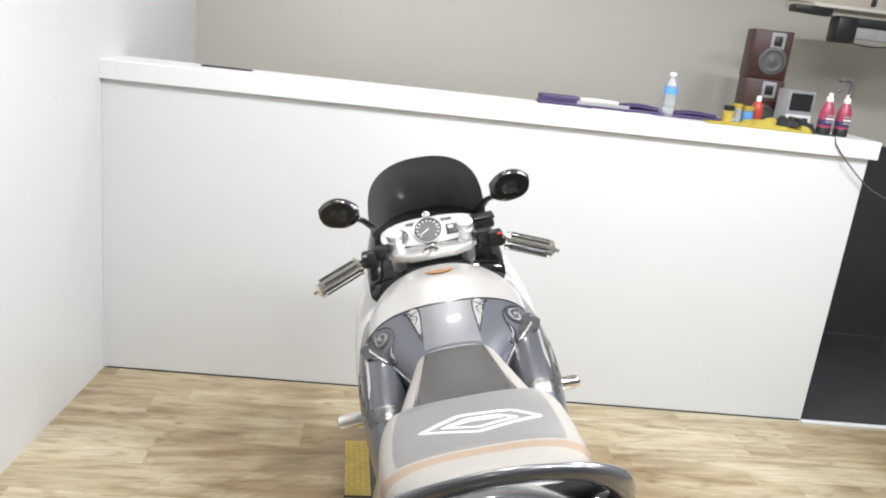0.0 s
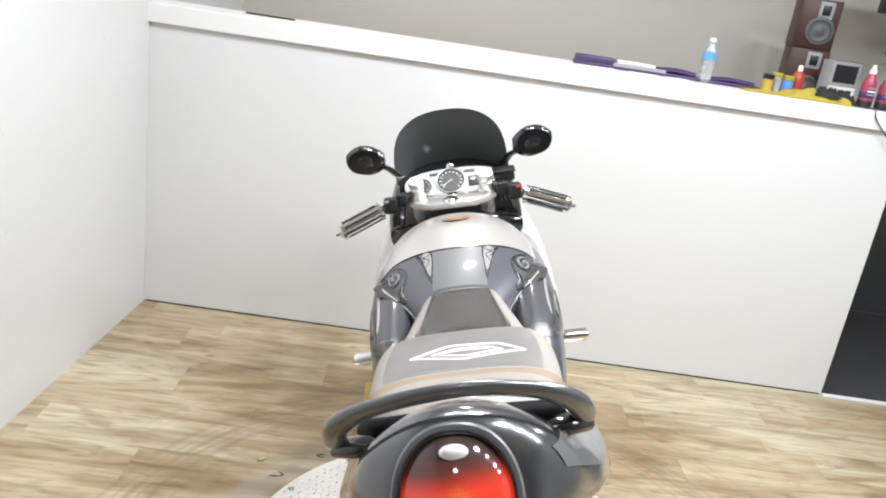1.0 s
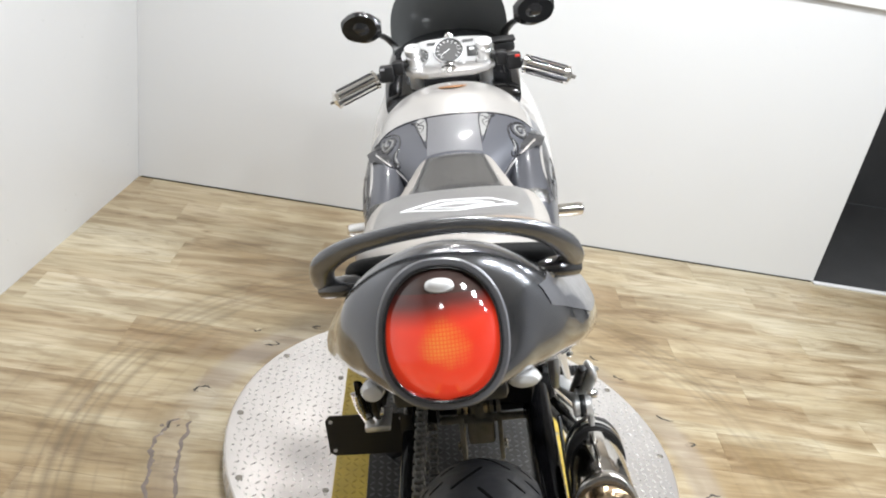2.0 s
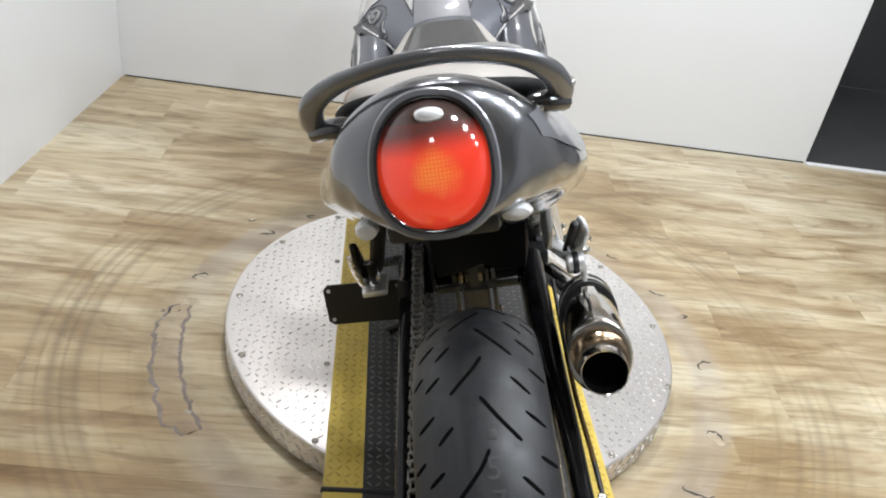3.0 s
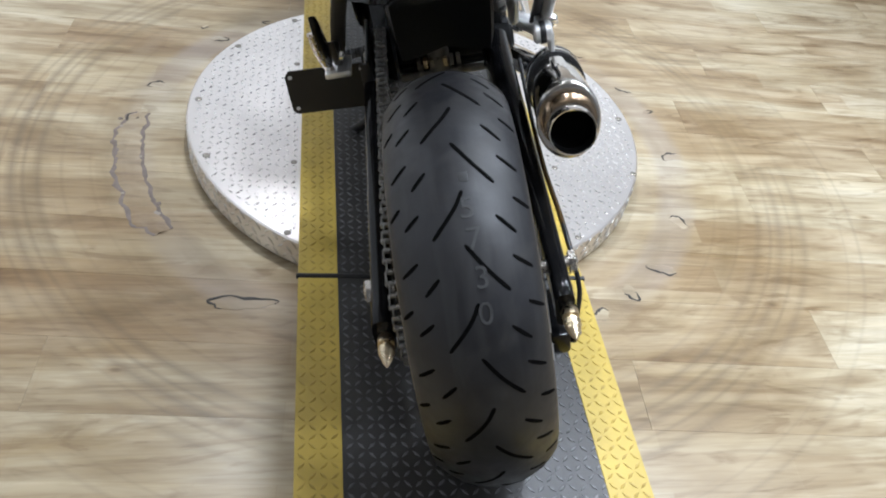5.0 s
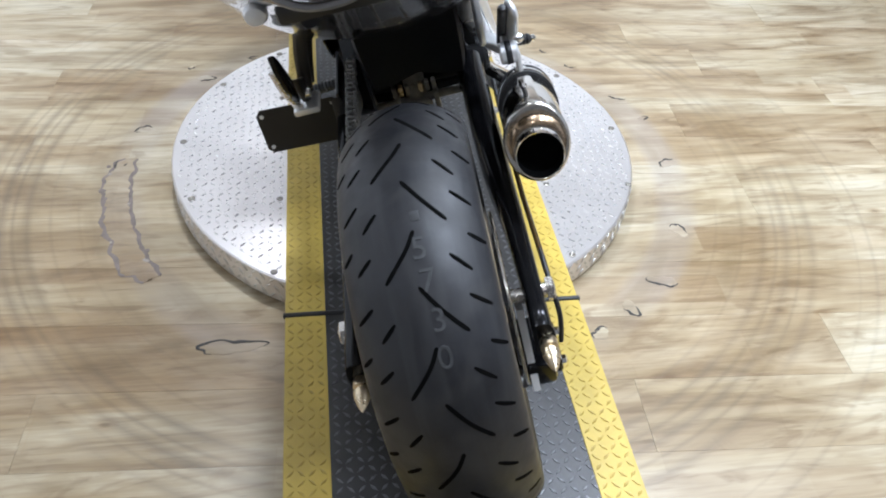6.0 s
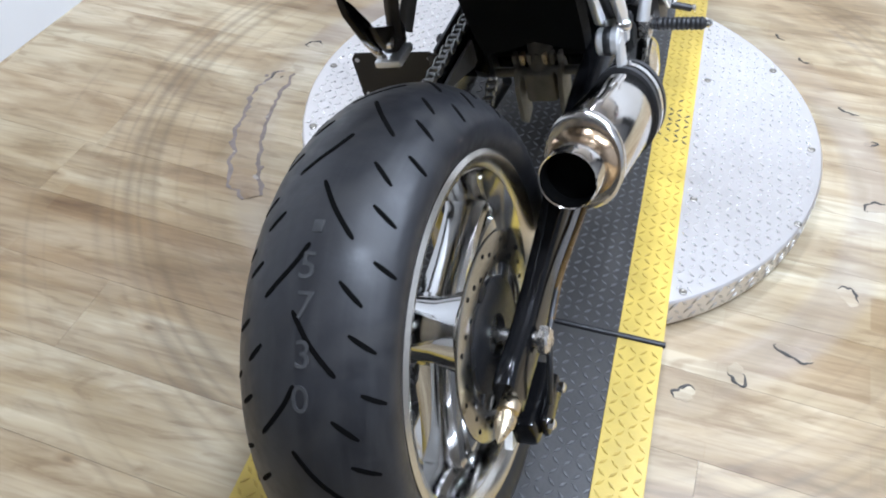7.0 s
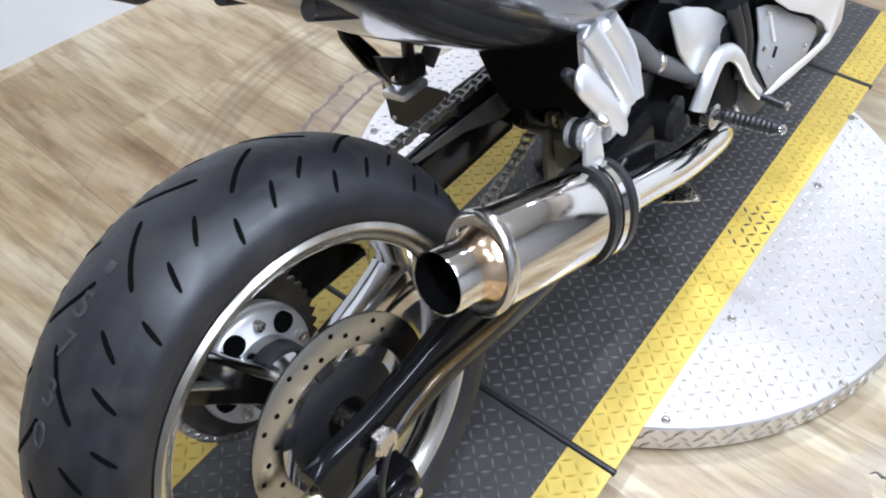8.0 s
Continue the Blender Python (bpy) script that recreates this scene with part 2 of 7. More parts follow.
def lit_lens(m, centre, reach, pitch):
    """A lit lens: bright orange prisms before the bulb, red round them, fading to the rim and to the smoked top."""
    t, n, l, p = nodes_of(m)
    co = n.new("ShaderNodeTexCoord")
    sep = n.new("ShaderNodeSeparateXYZ")
    l.new(co.outputs["Object"], sep.inputs[0])

    def op(kind, a, b=0.0):
        x = n.new("ShaderNodeMath")
        x.operation = kind
        for k, v in enumerate((a, b)):
            if isinstance(v, float):
                x.inputs[k].default_value = v
            else:
                l.new(v, x.inputs[k])
        return x.outputs[0]

    def span(v, a, b, c=0.0, d=1.0):
        x = n.new("ShaderNodeMapRange")
        x.interpolation_type = "SMOOTHSTEP"
        for key, value in (("From Min", a), ("From Max", b), ("To Min", c), ("To Max", d)):
            x.inputs[key].default_value = value
        l.new(v, x.inputs["Value"])
        return x.outputs[0]

    def blend(fac, a, b):
        x = n.new("ShaderNodeMix")
        x.data_type = "RGBA"
        l.new(fac, x.inputs["Factor"])
        for key, v in (("A", a), ("B", b)):
            if isinstance(v, tuple):
                x.inputs[key].default_value = (*v, 1)
            else:
                l.new(v, x.inputs[key])
        return x.outputs["Result"]

    away = n.new("ShaderNodeVectorMath")
    away.operation = "DISTANCE"
    away.inputs[1].default_value = centre
    l.new(co.outputs["Object"], away.inputs[0])
    far = op("DIVIDE", away.outputs["Value"], reach)
    cell_x = op("ABSOLUTE", op("SUBTRACT", op("FRACT", op("DIVIDE", sep.outputs["X"], pitch)), 0.5))
    cell_z = op("ABSOLUTE", op("SUBTRACT", op("FRACT", op("DIVIDE", sep.outputs["Z"], pitch)), 0.5))
    prism_ = span(op("MAXIMUM", cell_x, cell_z), 0.49, 0.30)
    cloud = n.new("ShaderNodeTexNoise")
    cloud.inputs["Scale"].default_value, cloud.inputs["Detail"].default_value = 38.0, 3
    l.new(co.outputs["Object"], cloud.inputs["Vector"])
    ragged = op("ADD", far, op("MULTIPLY", op("SUBTRACT", cloud.outputs["Fac"], 0.5), 0.35))
    core = span(ragged, 0.42, 0.10)
    glow = blend(core, (0.95, 0.066, 0.024), blend(prism_, (0.97, 0.13, 0.025), (1.0, 0.36, 0.06)))
    fade = span(far, 0.62, 1.02, 1.0, 0.42)
    crown = span(op("ADD", sep.outputs["Z"], op("MULTIPLY", op("ABSOLUTE", op("ADD", sep.outputs["X"], 0.0)), 0.12)), centre[2] + 0.018, centre[2] + 0.046, 1.0, 0.06)
    light = op("MULTIPLY", fade, crown)
    l.new(glow, p.inputs["Emission Color"])
    l.new(op("MULTIPLY", light, 0.62), p.inputs["Emission Strength"])
    l.new(blend(crown, (0.055, 0.030, 0.028), (0.36, 0.016, 0.010)), p.inputs["Base Color"])


lit_lens(M_RED, (-0.012, -1.03, 0.955), 0.080, 0.0042)


def floor_material():
    m = bpy.data.materials.new("vinyl_wood_plank")
    t, n, l, p = nodes_of(m)
    info = n.new("ShaderNodeObjectInfo")
    geo = n.new("ShaderNodeNewGeometry")
    sep = n.new("ShaderNodeSeparateXYZ")
    l.new(geo.outputs["Position"], sep.inputs[0])
    shift = n.new("ShaderNodeMath")
    shift.operation = "MULTIPLY"
    shift.inputs[1].default_value = 37.0
    l.new(info.outputs["Random"], shift.inputs[0])
    comb = n.new("ShaderNodeCombineXYZ")
    l.new(shift.outputs[0], comb.inputs["Z"])
    add = n.new("ShaderNodeVectorMath")
    l.new(geo.outputs["Position"], add.inputs[0])
    l.new(comb.outputs[0], add.inputs[1])

    def grain(scale, stretch, detail, dist):
        mp = n.new("ShaderNodeMapping")
        mp.inputs["Scale"].default_value = stretch
        mp.inputs["Rotation"].default_value = (0, 0, radians(3.5))
        l.new(add.outputs[0], mp.inputs["Vector"])
        tex = n.new("ShaderNodeTexNoise")
        tex.inputs["Scale"].default_value, tex.inputs["Detail"].default_value, tex.inputs["Distortion"].default_value = scale, detail, dist
        l.new(mp.outputs[0], tex.inputs["Vector"])
        return tex

    def ramp(src, stops):
        r = n.new("ShaderNodeValToRGB")
        r.color_ramp.elements[0].position, r.color_ramp.elements[0].color = stops[0][0], (*stops[0][1], 1)
        r.color_ramp.elements[1].position, r.color_ramp.elements[1].color = stops[-1][0], (*stops[-1][1], 1)
        for q, c in stops[1:-1]:
            e = r.color_ramp.elements.new(q)
            e.color = (*c, 1)
        l.new(src, r.inputs[0])
        return r.outputs[0]

    def mixc(kind, fac, a, b):
        x = n.new("ShaderNodeMix")
        x.data_type, x.blend_type = "RGBA", kind
        if isinstance(fac, float):
            x.inputs["Factor"].default_value = fac
        else:
            l.new(fac, x.inputs["Factor"])
        for s, v in (("A", a), ("B", b)):
            if isinstance(v, tuple):
                x.inputs[s].default_value = (*v, 1)
            else:
                l.new(v, x.inputs[s])
        return x.outputs["Result"]

    # printed boards, narrower than the planks, each with a tone of its own
    turned_ = n.new("ShaderNodeMapping")
    turned_.inputs["Rotation"].default_value = (0, 0, radians(3.456))
    l.new(geo.outputs["Position"], turned_.inputs["Vector"])
    strips = n.new("ShaderNodeTexBrick")
    strips.offset, strips.offset_frequency, strips.squash = 0.37, 2, 1.0
    for key, value in (("Scale", 1.0), ("Mortar Size", 0.0012), ("Mortar Smooth", 0.6), ("Bias", 0.0), ("Brick Width", 0.74), ("Row Height", 0.089)):
        strips.inputs[key].default_value = value
    strips.inputs["Color1"].default_value, strips.inputs["Color2"].default_value, strips.inputs["Mortar"].default_value = (0, 0, 0, 1), (1, 1, 1, 1), (0.28, 0.28, 0.28, 1)
    l.new(turned_.outputs[0], strips.inputs["Vector"])
    broad = grain(1.5, (1.0, 6.0, 1), 6, 1.6)
    fine = grain(7.0, (1.0, 14.0, 1), 7, 0.6)
    figure = grain(3.4, (1.0, 4.2, 1), 4, 2.6)
    col = ramp(broad.outputs["Fac"], [(0.26, (0.29, 0.226, 0.145)), (0.43, (0.43, 0.368, 0.260)), (0.56, (0.535, 0.480, 0.362)), (0.74, (0.60, 0.556, 0.450))])
    col2 = ramp(fine.outputs["Fac"], [(0.32, (0.66, 0.61, 0.55)), (0.56, (1, 1, 1))])
    col = mixc("MULTIPLY", 0.55, col, col2)
    fig = ramp(figure.outputs["Fac"], [(0.34, (0.60, 0.53, 0.45)), (0.46, (1, 1, 1)), (0.62, (1.05, 1.04, 1.0))])
    col = mixc("MULTIPLY", 0.56, col, fig)
    tone = ramp(strips.outputs["Color"], [(0.0, (0.76, 0.66, 0.54)), (0.35, (0.93, 0.88, 0.80)), (0.65, (0.96, 0.96, 0.93)), (1.0, (1.10, 1.08, 1.02))])
    col = mixc("MULTIPLY", 0.66, col, tone)
    own = ramp(info.outputs["Random"], [(0.0, (0.72, 0.63, 0.53)), (0.25, (0.90, 0.86, 0.80)), (0.6, (0.97, 0.97, 0.96)), (1.0, (1.05, 1.05, 1.05))])
    col = mixc("MULTIPLY", 0.8, col, own)
    # small dark knots
    kmap = n.new("ShaderNodeMapping")
    kmap.inputs["Scale"].default_value = (1.0, 2.1, 1.0)
    l.new(turned_.outputs[0], kmap.inputs["Vector"])
    knot = n.new("ShaderNodeTexVoronoi")
    knot.inputs["Scale"].default_value = 3.4
    l.new(kmap.outputs[0], knot.inputs["Vector"])
    spot = ramp(knot.outputs["Distance"], [(0.018, (0.34, 0.26, 0.18)), (0.05, (0.72, 0.64, 0.55)), (0.11, (1, 1, 1))])
    col = mixc("MULTIPLY", 0.75, col, spot)

    # scuffed rings that wheels of turning bikes have left round the turntable
    def math_(op, a, b=None):
        x = n.new("ShaderNodeMath")
        x.operation = op
        for k, v in enumerate((a, b)):
            if v is None:
                continue
            if isinstance(v, float):
                x.inputs[k].default_value = v
            else:
                l.new(v, x.inputs[k])
        return x.outputs[0]

    wob = n.new("ShaderNodeTexNoise")
    wob.inputs["Scale"].default_value, wob.inputs["Detail"].default_value = 2.3, 4
    l.new(geo.outputs["Position"], wob.inputs["Vector"])
    dx = sep.outputs["X"]
    dy = math_("ADD", sep.outputs["Y"], 0.09)
    rad = math_("SQRT", math_("ADD", math_("MULTIPLY", dx, dx), math_("MULTIPLY", dy, dy)))
    total = None
    for r0, w, k in ((1.016, 0.016, 0.66), (0.990, 0.008, 0.50), (0.958, 0.014, 0.58), (1.046, 0.007, 0.42), (1.08, 0.015, 0.45), (1.23, 0.008, 0.3), (1.19, 0.005, 0.2), (0.905, 0.007, 0.28), (0.84, 0.006, 0.2), (0.66, 0.04, 0.2)):
        d = math_("ABSOLUTE", math_("SUBTRACT", rad, r0))
        v = math_("MAXIMUM", math_("SUBTRACT", 1.0, math_("DIVIDE", d, w)), 0.0)
        v = math_("MULTIPLY", v, k * 0.72)
        total = v if total is None else math_("ADD", total, v)
    patch = n.new("ShaderNodeMapRange")
    patch.inputs["From Min"].default_value, patch.inputs["From Max"].default_value = 0.34, 0.56
    l.new(wob.outputs["Fac"], patch.inputs["Value"])
    total = math_("MULTIPLY", total, patch.outputs[0])
    col = mixc("MIX", total, col, (0.15, 0.125, 0.095))
    # grey polished track beside the turntable
    near = math_("SUBTRACT", 1.0, math_("DIVIDE", math_("ABSOLUTE", math_("SUBTRACT", rad, 0.735)), 0.060))
    track = math_("MULTIPLY", math_("MINIMUM", math_("MAXIMUM", math_("MULTIPLY", near, 2.2), 0.0), 1.0), 0.42)
    col = mixc("MIX", math_("MULTIPLY", track, patch.outputs[0]), col, (0.345, 0.315, 0.30))
    # smears that follow the circle, and broad brown and grey staining
    turn = math_("ARCTAN2", dy, dx)
    polar = n.new("ShaderNodeCombineXYZ")
    l.new(math_("MULTIPLY", rad, 12.0), polar.inputs["X"])
    l.new(math_("MULTIPLY", turn, 1.6), polar.inputs["Y"])
    smear = n.new("ShaderNodeTexNoise")
    smear.inputs["Scale"].default_value, smear.inputs["Detail"].default_value = 1.0, 5
    l.new(polar.outputs[0], smear.inputs["Vector"])
    zone = n.new("ShaderNodeMapRange")
    zone.inputs["From Min"].default_value, zone.inputs["From Max"].default_value = 1.32, 1.0
    l.new(rad, zone.inputs["Value"])
    dark = n.new("ShaderNodeMapRange")
    dark.inputs["From Min"].default_value, dark.inputs["From Max"].default_value, dark.inputs["To Max"].default_value = 0.52, 0.74, 0.42
    l.new(smear.outputs["Fac"], dark.inputs["Value"])
    pale = n.new("ShaderNodeMapRange")
    pale.inputs["From Min"].default_value, pale.inputs["From Max"].default_value, pale.inputs["To Max"].default_value = 0.44, 0.28, 0.12
    l.new(smear.outputs["Fac"], pale.inputs["Value"])
    col = mixc("MIX", math_("MULTIPLY", dark.outputs[0], zone.outputs[0]), col, (0.205, 0.163, 0.092))
    col = mixc("MIX", math_("MULTIPLY", pale.outputs[0], zone.outputs[0]), col, (0.47, 0.44, 0.39))
    stain = n.new("ShaderNodeTexNoise")
    stain.inputs["Scale"].default_value, stain.inputs["Detail"].default_value, stain.inputs["Distortion"].default_value = 1.5, 4, 0.6
    l.new(geo.outputs["Position"], stain.inputs["Vector"])
    tint = ramp(stain.outputs["Fac"], [(0.36, (0.66, 0.56, 0.42)), (0.47, (0.92, 0.88, 0.82)), (0.64, (1.05, 1.05, 1.05))])
    col = mixc("MULTIPLY", 0.60, col, tint)
    # brown dirt trodden and rolled in round the turntable; browner patch left of the ramp
    def step(v, a, b, c=0.0, d=1.0):
        x = n.new("ShaderNodeMapRange")
        x.interpolation_type = "SMOOTHSTEP"
        for key, value in (("From Min", a), ("From Max", b), ("To Min", c), ("To Max", d)):
            x.inputs[key].default_value = value
        l.new(v, x.inputs["Value"])
        return x.outputs[0]

    lane = math_("MULTIPLY", step(rad, 0.66, 0.86), step(rad, 1.30, 1.02))
    away = n.new("ShaderNodeVectorMath")
    away.operation = "DISTANCE"
    away.inputs[1].default_value = (-1.05, -0.95, 0.0)
    l.new(geo.outputs["Position"], away.inputs[0])
    left_patch = step(away.outputs["Value"], 0.95, 0.25)
    mottle = n.new("ShaderNodeTexNoise")
    mottle.inputs["Scale"].default_value, mottle.inputs["Detail"].default_value, mottle.inputs["Distortion"].default_value = 2.6, 5, 0.8
    mottle_map = n.new("ShaderNodeMapping")
    mottle_map.inputs["Scale"].default_value = (0.7, 1.8, 1.0)
    l.new(geo.outputs["Position"], mottle_map.inputs["Vector"])
    l.new(mottle_map.outputs[0], mottle.inputs["Vector"])
    browning = math_("MULTIPLY", math_("MAXIMUM", math_("MULTIPLY", lane, 0.55), left_patch), step(mottle.outputs["Fac"], 0.34, 0.60, 0.15, 0.95))
    col = mixc("MULTIPLY", browning, col, (0.66, 0.56, 0.40))
    l.new(col, p.inputs["Base Color"])
    rr = n.new("ShaderNodeMapRange")
    rr.inputs["To Min"].default_value, rr.inputs["To Max"].default_value = 0.24, 0.42
    l.new(fine.outputs["Fac"], rr.inputs["Value"])
    l.new(rr.outputs[0], p.inputs["Roughness"])
    b = n.new("ShaderNodeBump")
    b.inputs["Strength"].default_value, b.inputs["Distance"].default_value = 0.15, 0.001
    l.new(fine.outputs["Fac"], b.inputs["Height"])
    l.new(b.outputs[0], p.inputs["Normal"])
    return m


M_FLOOR = floor_material()


# ---- mesh helpers ----
from mathutils.bvhtree import BVHTree

def finish(bm, name, material, smooth=True, angle=40):
    bmesh.ops.recalc_face_normals(bm, faces=bm.faces)
    me = bpy.data.meshes.new(name)
    if smooth:
        lim = radians(angle)
        for f in bm.faces:
            f.smooth = True
        for e in bm.edges:
            if len(e.link_faces) == 2 and e.calc_face_angle(0) > lim:
                e.smooth = False
    bm.to_mesh(me)
    bm.free()
    me.materials.append(material)
    return me


def part(name, bm, material, parent, label="", smooth=True, angle=40):
    ob = new(name, finish(bm, name, material, smooth, angle))
    ob.parent = parent
    if label:
        ob["label"] = label
    return ob


def thing(name, label, category, m=None, group="", kind=""):
    ob = new(name)
    if m is not None:
        ob.matrix_world = m
    return tagged(ob, label, category, group, kind)


def solid(name, bm, material, label, category, m=None, group="", kind="", smooth=True, angle=40):
    ob = new(name, finish(bm, name, material, smooth, angle))
    if m is not None:
        ob.matrix_world = m
    return tagged(ob, label, category, group, kind)


def join(*bms):
    out = bmesh.new()
    for b in bms:
        me = bpy.data.meshes.new("tmp")
        b.to_mesh(me)
        b.free()
        out.from_mesh(me)
        bpy.data.meshes.remove(me)
    return out


def moved(bm, m):
    bmesh.ops.transform(bm, matrix=m, verts=bm.verts)
    return bm


def box(x0, x1, y0, y1, z0, z1, bev=0.0, seg=2):
    bm = bmesh.new()
    bmesh.ops.create_cube(bm, size=1)
    bmesh.ops.transform(bm, matrix=Matrix.Translation(((x0 + x1) / 2, (y0 + y1) / 2, (z0 + z1) / 2)) @ Matrix.Diagonal((x1 - x0, y1 - y0, z1 - z0, 1)), verts=bm.verts)
    if bev:
        bmesh.ops.bevel(bm, geom=bm.edges, offset=bev, segments=seg, affect="EDGES", profile=0.5)
    return bm


def loft(rings, caps=True, closed=True):
    bm = bmesh.new()
    vs = [[bm.verts.new(p) for p in r] for r in rings]
    k = len(rings[0])
    for a, b in zip(vs, vs[1:]):
        for i in range(k if closed else k - 1):
            j = (i + 1) % k
            bm.faces.new((a[i], a[j], b[j], b[i]))
    if caps and closed:
        bm.faces.new(vs[0])
        bm.faces.new(vs[-1])
    return bm


def axes_for(d):
    d = Vector(d).normalized()
    a = Vector((0, 0, 1)) if abs(d.z) < 0.9 else Vector((1, 0, 0))
    u = d.cross(a).normalized()
    return u, u.cross(d).normalized()


def lathe(p0, p1, prof, n=40, caps=True):
    """prof: (distance along p0-p1, radius)."""
    p0, p1 = Vector(p0), Vector(p1)
    d = (p1 - p0).normalized()
    u, v = axes_for(d)
    return loft([[p0 + d * s + (u * math.cos(2 * math.pi * i / n) + v * math.sin(2 * math.pi * i / n)) * max(r, 1e-5) for i in range(n)] for s, r in prof], caps)


def rod(p0, p1, r, n=16, bev=0.15):
    h = (Vector(p1) - Vector(p0)).length
    b = min(r * bev * 2, h * 0.2)
    return lathe(p0, p1, [(0, r - b), (b, r), (h - b, r), (h, r - b)], n)


def smooth_path(pts, k=6):
    pts = [Vector(p) for p in pts]
    if len(pts) < 3:
        return pts
    out = []
    for i in range(len(pts) - 1):
        a, b, c, d = pts[max(i - 1, 0)], pts[i], pts[i + 1], pts[min(i + 2, len(pts) - 1)]
        for s in range(k):
            t = s / k
            out.append(0.5 * ((2 * b) + (c - a) * t + (2 * a - 5 * b + 4 * c - d) * t * t + (3 * b - a - 3 * c + d) * t ** 3))
    return out + [pts[-1]]


def tube(pts, r, n=12, k=6, flat=(1, 1), radii=None):
    path = smooth_path(pts, k)
    rings, u = [], None
    for i, p in enumerate(path):
        d = (path[min(i + 1, len(path) - 1)] - path[max(i - 1, 0)]).normalized()
        if u is None:
            u, v = axes_for(d)
        u = (u - d * u.dot(d)).normalized()
        v = d.cross(u)
        q = r
        if radii:
            s = i / (len(path) - 1) * (len(radii) - 1)
            j = min(int(s), len(radii) - 2)
            q = radii[j] + (radii[j + 1] - radii[j]) * (s - j)
        rings.append([p + (u * math.cos(2 * math.pi * a / n) * flat[0] + v * math.sin(2 * math.pi * a / n) * flat[1]) * q for a in range(n)])
    return loft(rings)


def prism(poly, z0, z1, m=None, bev=0.0):
    """Polygon (x, y) pulled from z0 to z1."""
    bm = loft([[(x, y, z0) for x, y in poly], [(x, y, z1) for x, y in poly]])
    if bev:
        bmesh.ops.recalc_face_normals(bm, faces=bm.faces)
        bmesh.ops.bevel(bm, geom=bm.edges, offset=bev, segments=2, affect="EDGES", profile=0.5)
    if m is not None:
        moved(bm, m)
    return bm


def sections(rows, n=32, power=2.4):
    """A body along y. rows: y, centre x, centre z, half width, height above, height below[, power]."""
    rings = []
    for row in rows:
        y, cx, cz, w, up, dn = row[:6]
        e = 2 / (row[6] if len(row) > 6 else power)
        ring = []
        for i in range(n):
            a = 2 * math.pi * i / n
            c, s = math.cos(a), math.sin(a)
            ring.append((cx + w * math.copysign(abs(c) ** e, c), y, cz + (up if s > 0 else dn) * math.copysign(abs(s) ** e, s)))
        rings.append(ring)
    return loft(rings)


def dense(rows, k=4):
    """Rows of numbers with smooth rows put between them."""
    out = []
    a = np.array(rows, float)
    for i in range(len(a) - 1):
        p, q, r, s = a[max(i - 1, 0)], a[i], a[i + 1], a[min(i + 2, len(a) - 1)]
        for j in range(k):
            t = j / k
            out.append(0.5 * (2 * q + (r - p) * t + (2 * p - 5 * q + 4 * r - s) * t * t + (3 * q - p - 3 * r + s) * t ** 3))
    return [list(v) for v in out] + [list(a[-1])]


def tree_of(bm):
    bmesh.ops.recalc_face_normals(bm, faces=bm.faces)
    bm.normal_update()
    return BVHTree.FromBMesh(bm)


def strip_on(tree, pts, width, way, lift=0.0012, k=8, start=1.0, taper=True):
    """A thin raised ribbon along points, laid on a surface by rays that go in direction way."""
    path = smooth_path([Vector(p) for p in pts], k)
    way = Vector(way).normalized()
    hits = []
    for p in path:
        loc, nor, _, _ = tree.ray_cast(p - way * start, way)
        if loc is not None and (not hits or (loc - hits[-1][0]).length < 0.025):
            hits.append((loc, nor if nor.dot(way) < 0 else -nor))
    if len(hits) < 3:
        return bmesh.new()
    rings = []
    for i, (p, nrm) in enumerate(hits):
        d = (hits[min(i + 1, len(hits) - 1)][0] - hits[max(i - 1, 0)][0])
        if d.length < 1e-9:
            continue
        side = d.normalized().cross(nrm).normalized()
        f = i / (len(hits) - 1)
        w = width / 2 * (min(1, 0.25 + 3 * min(f, 1 - f)) if taper else 1)
        rings.append([p - side * w - nrm * 0.001, p - side * w * 0.8 + nrm * lift, p + side * w * 0.8 + nrm * lift, p + side * w - nrm * 0.001])
    return loft(rings)


# ---- the room ----
ROOM = pose(-1.329, 1.556, 0, 0, 0, -3.456)      # x along the half wall, y into the back room
LONG = 3.086
solid("wall_left", box(-0.12, 0, -6.62, 1.36, 0, CEIL, 0), M_WALL, "smooth white side wall with a soft sheen", "wall", pose(-1.329, 1.556, 0, 0, 0, -6.0), kind="structure", smooth=False)
solid("half_wall", box(0.0, LONG, 0, 0.14, 0, 1.206, 0.002), M_WALL, "white painted half wall behind the motorcycle", "half wall", ROOM, kind="structure", smooth=False)
solid("counter_top", box(-0.005, LONG + 0.028, -0.022, 0.23, 1.206, 1.28, 0.004), M_CAP, "thick white ledge on top of the half wall", "counter", ROOM, kind="structure", smooth=False)
solid("half_wall_end", box(LONG - 0.06, LONG, 0.14, 0.72, 0, 1.206, 0.002), M_WALL, "white end panel of the half wall", "half wall", ROOM, kind="structure", smooth=False)
solid("wall_back", box(-0.1, LONG + 0.1, 1.22, 1.34, 0, CEIL), M_BACK, "beige grey back wall behind the ledge", "wall", ROOM, kind="structure", smooth=False)
# right and rear walls are added out of view; their grey shapes reflections and fill
solid("wall_right", box(4.3, 4.42, -6.6, 1.34, 0, CEIL), M_DIMWALL, "plain grey side wall added out of view", "wall", ROOM, kind="structure", smooth=False)
solid("wall_rear", box(-0.42, 4.3, -6.6, -6.48, 0, CEIL), M_DIMWALL, "plain grey rear wall added out of view", "wall", ROOM, kind="structure", smooth=False)
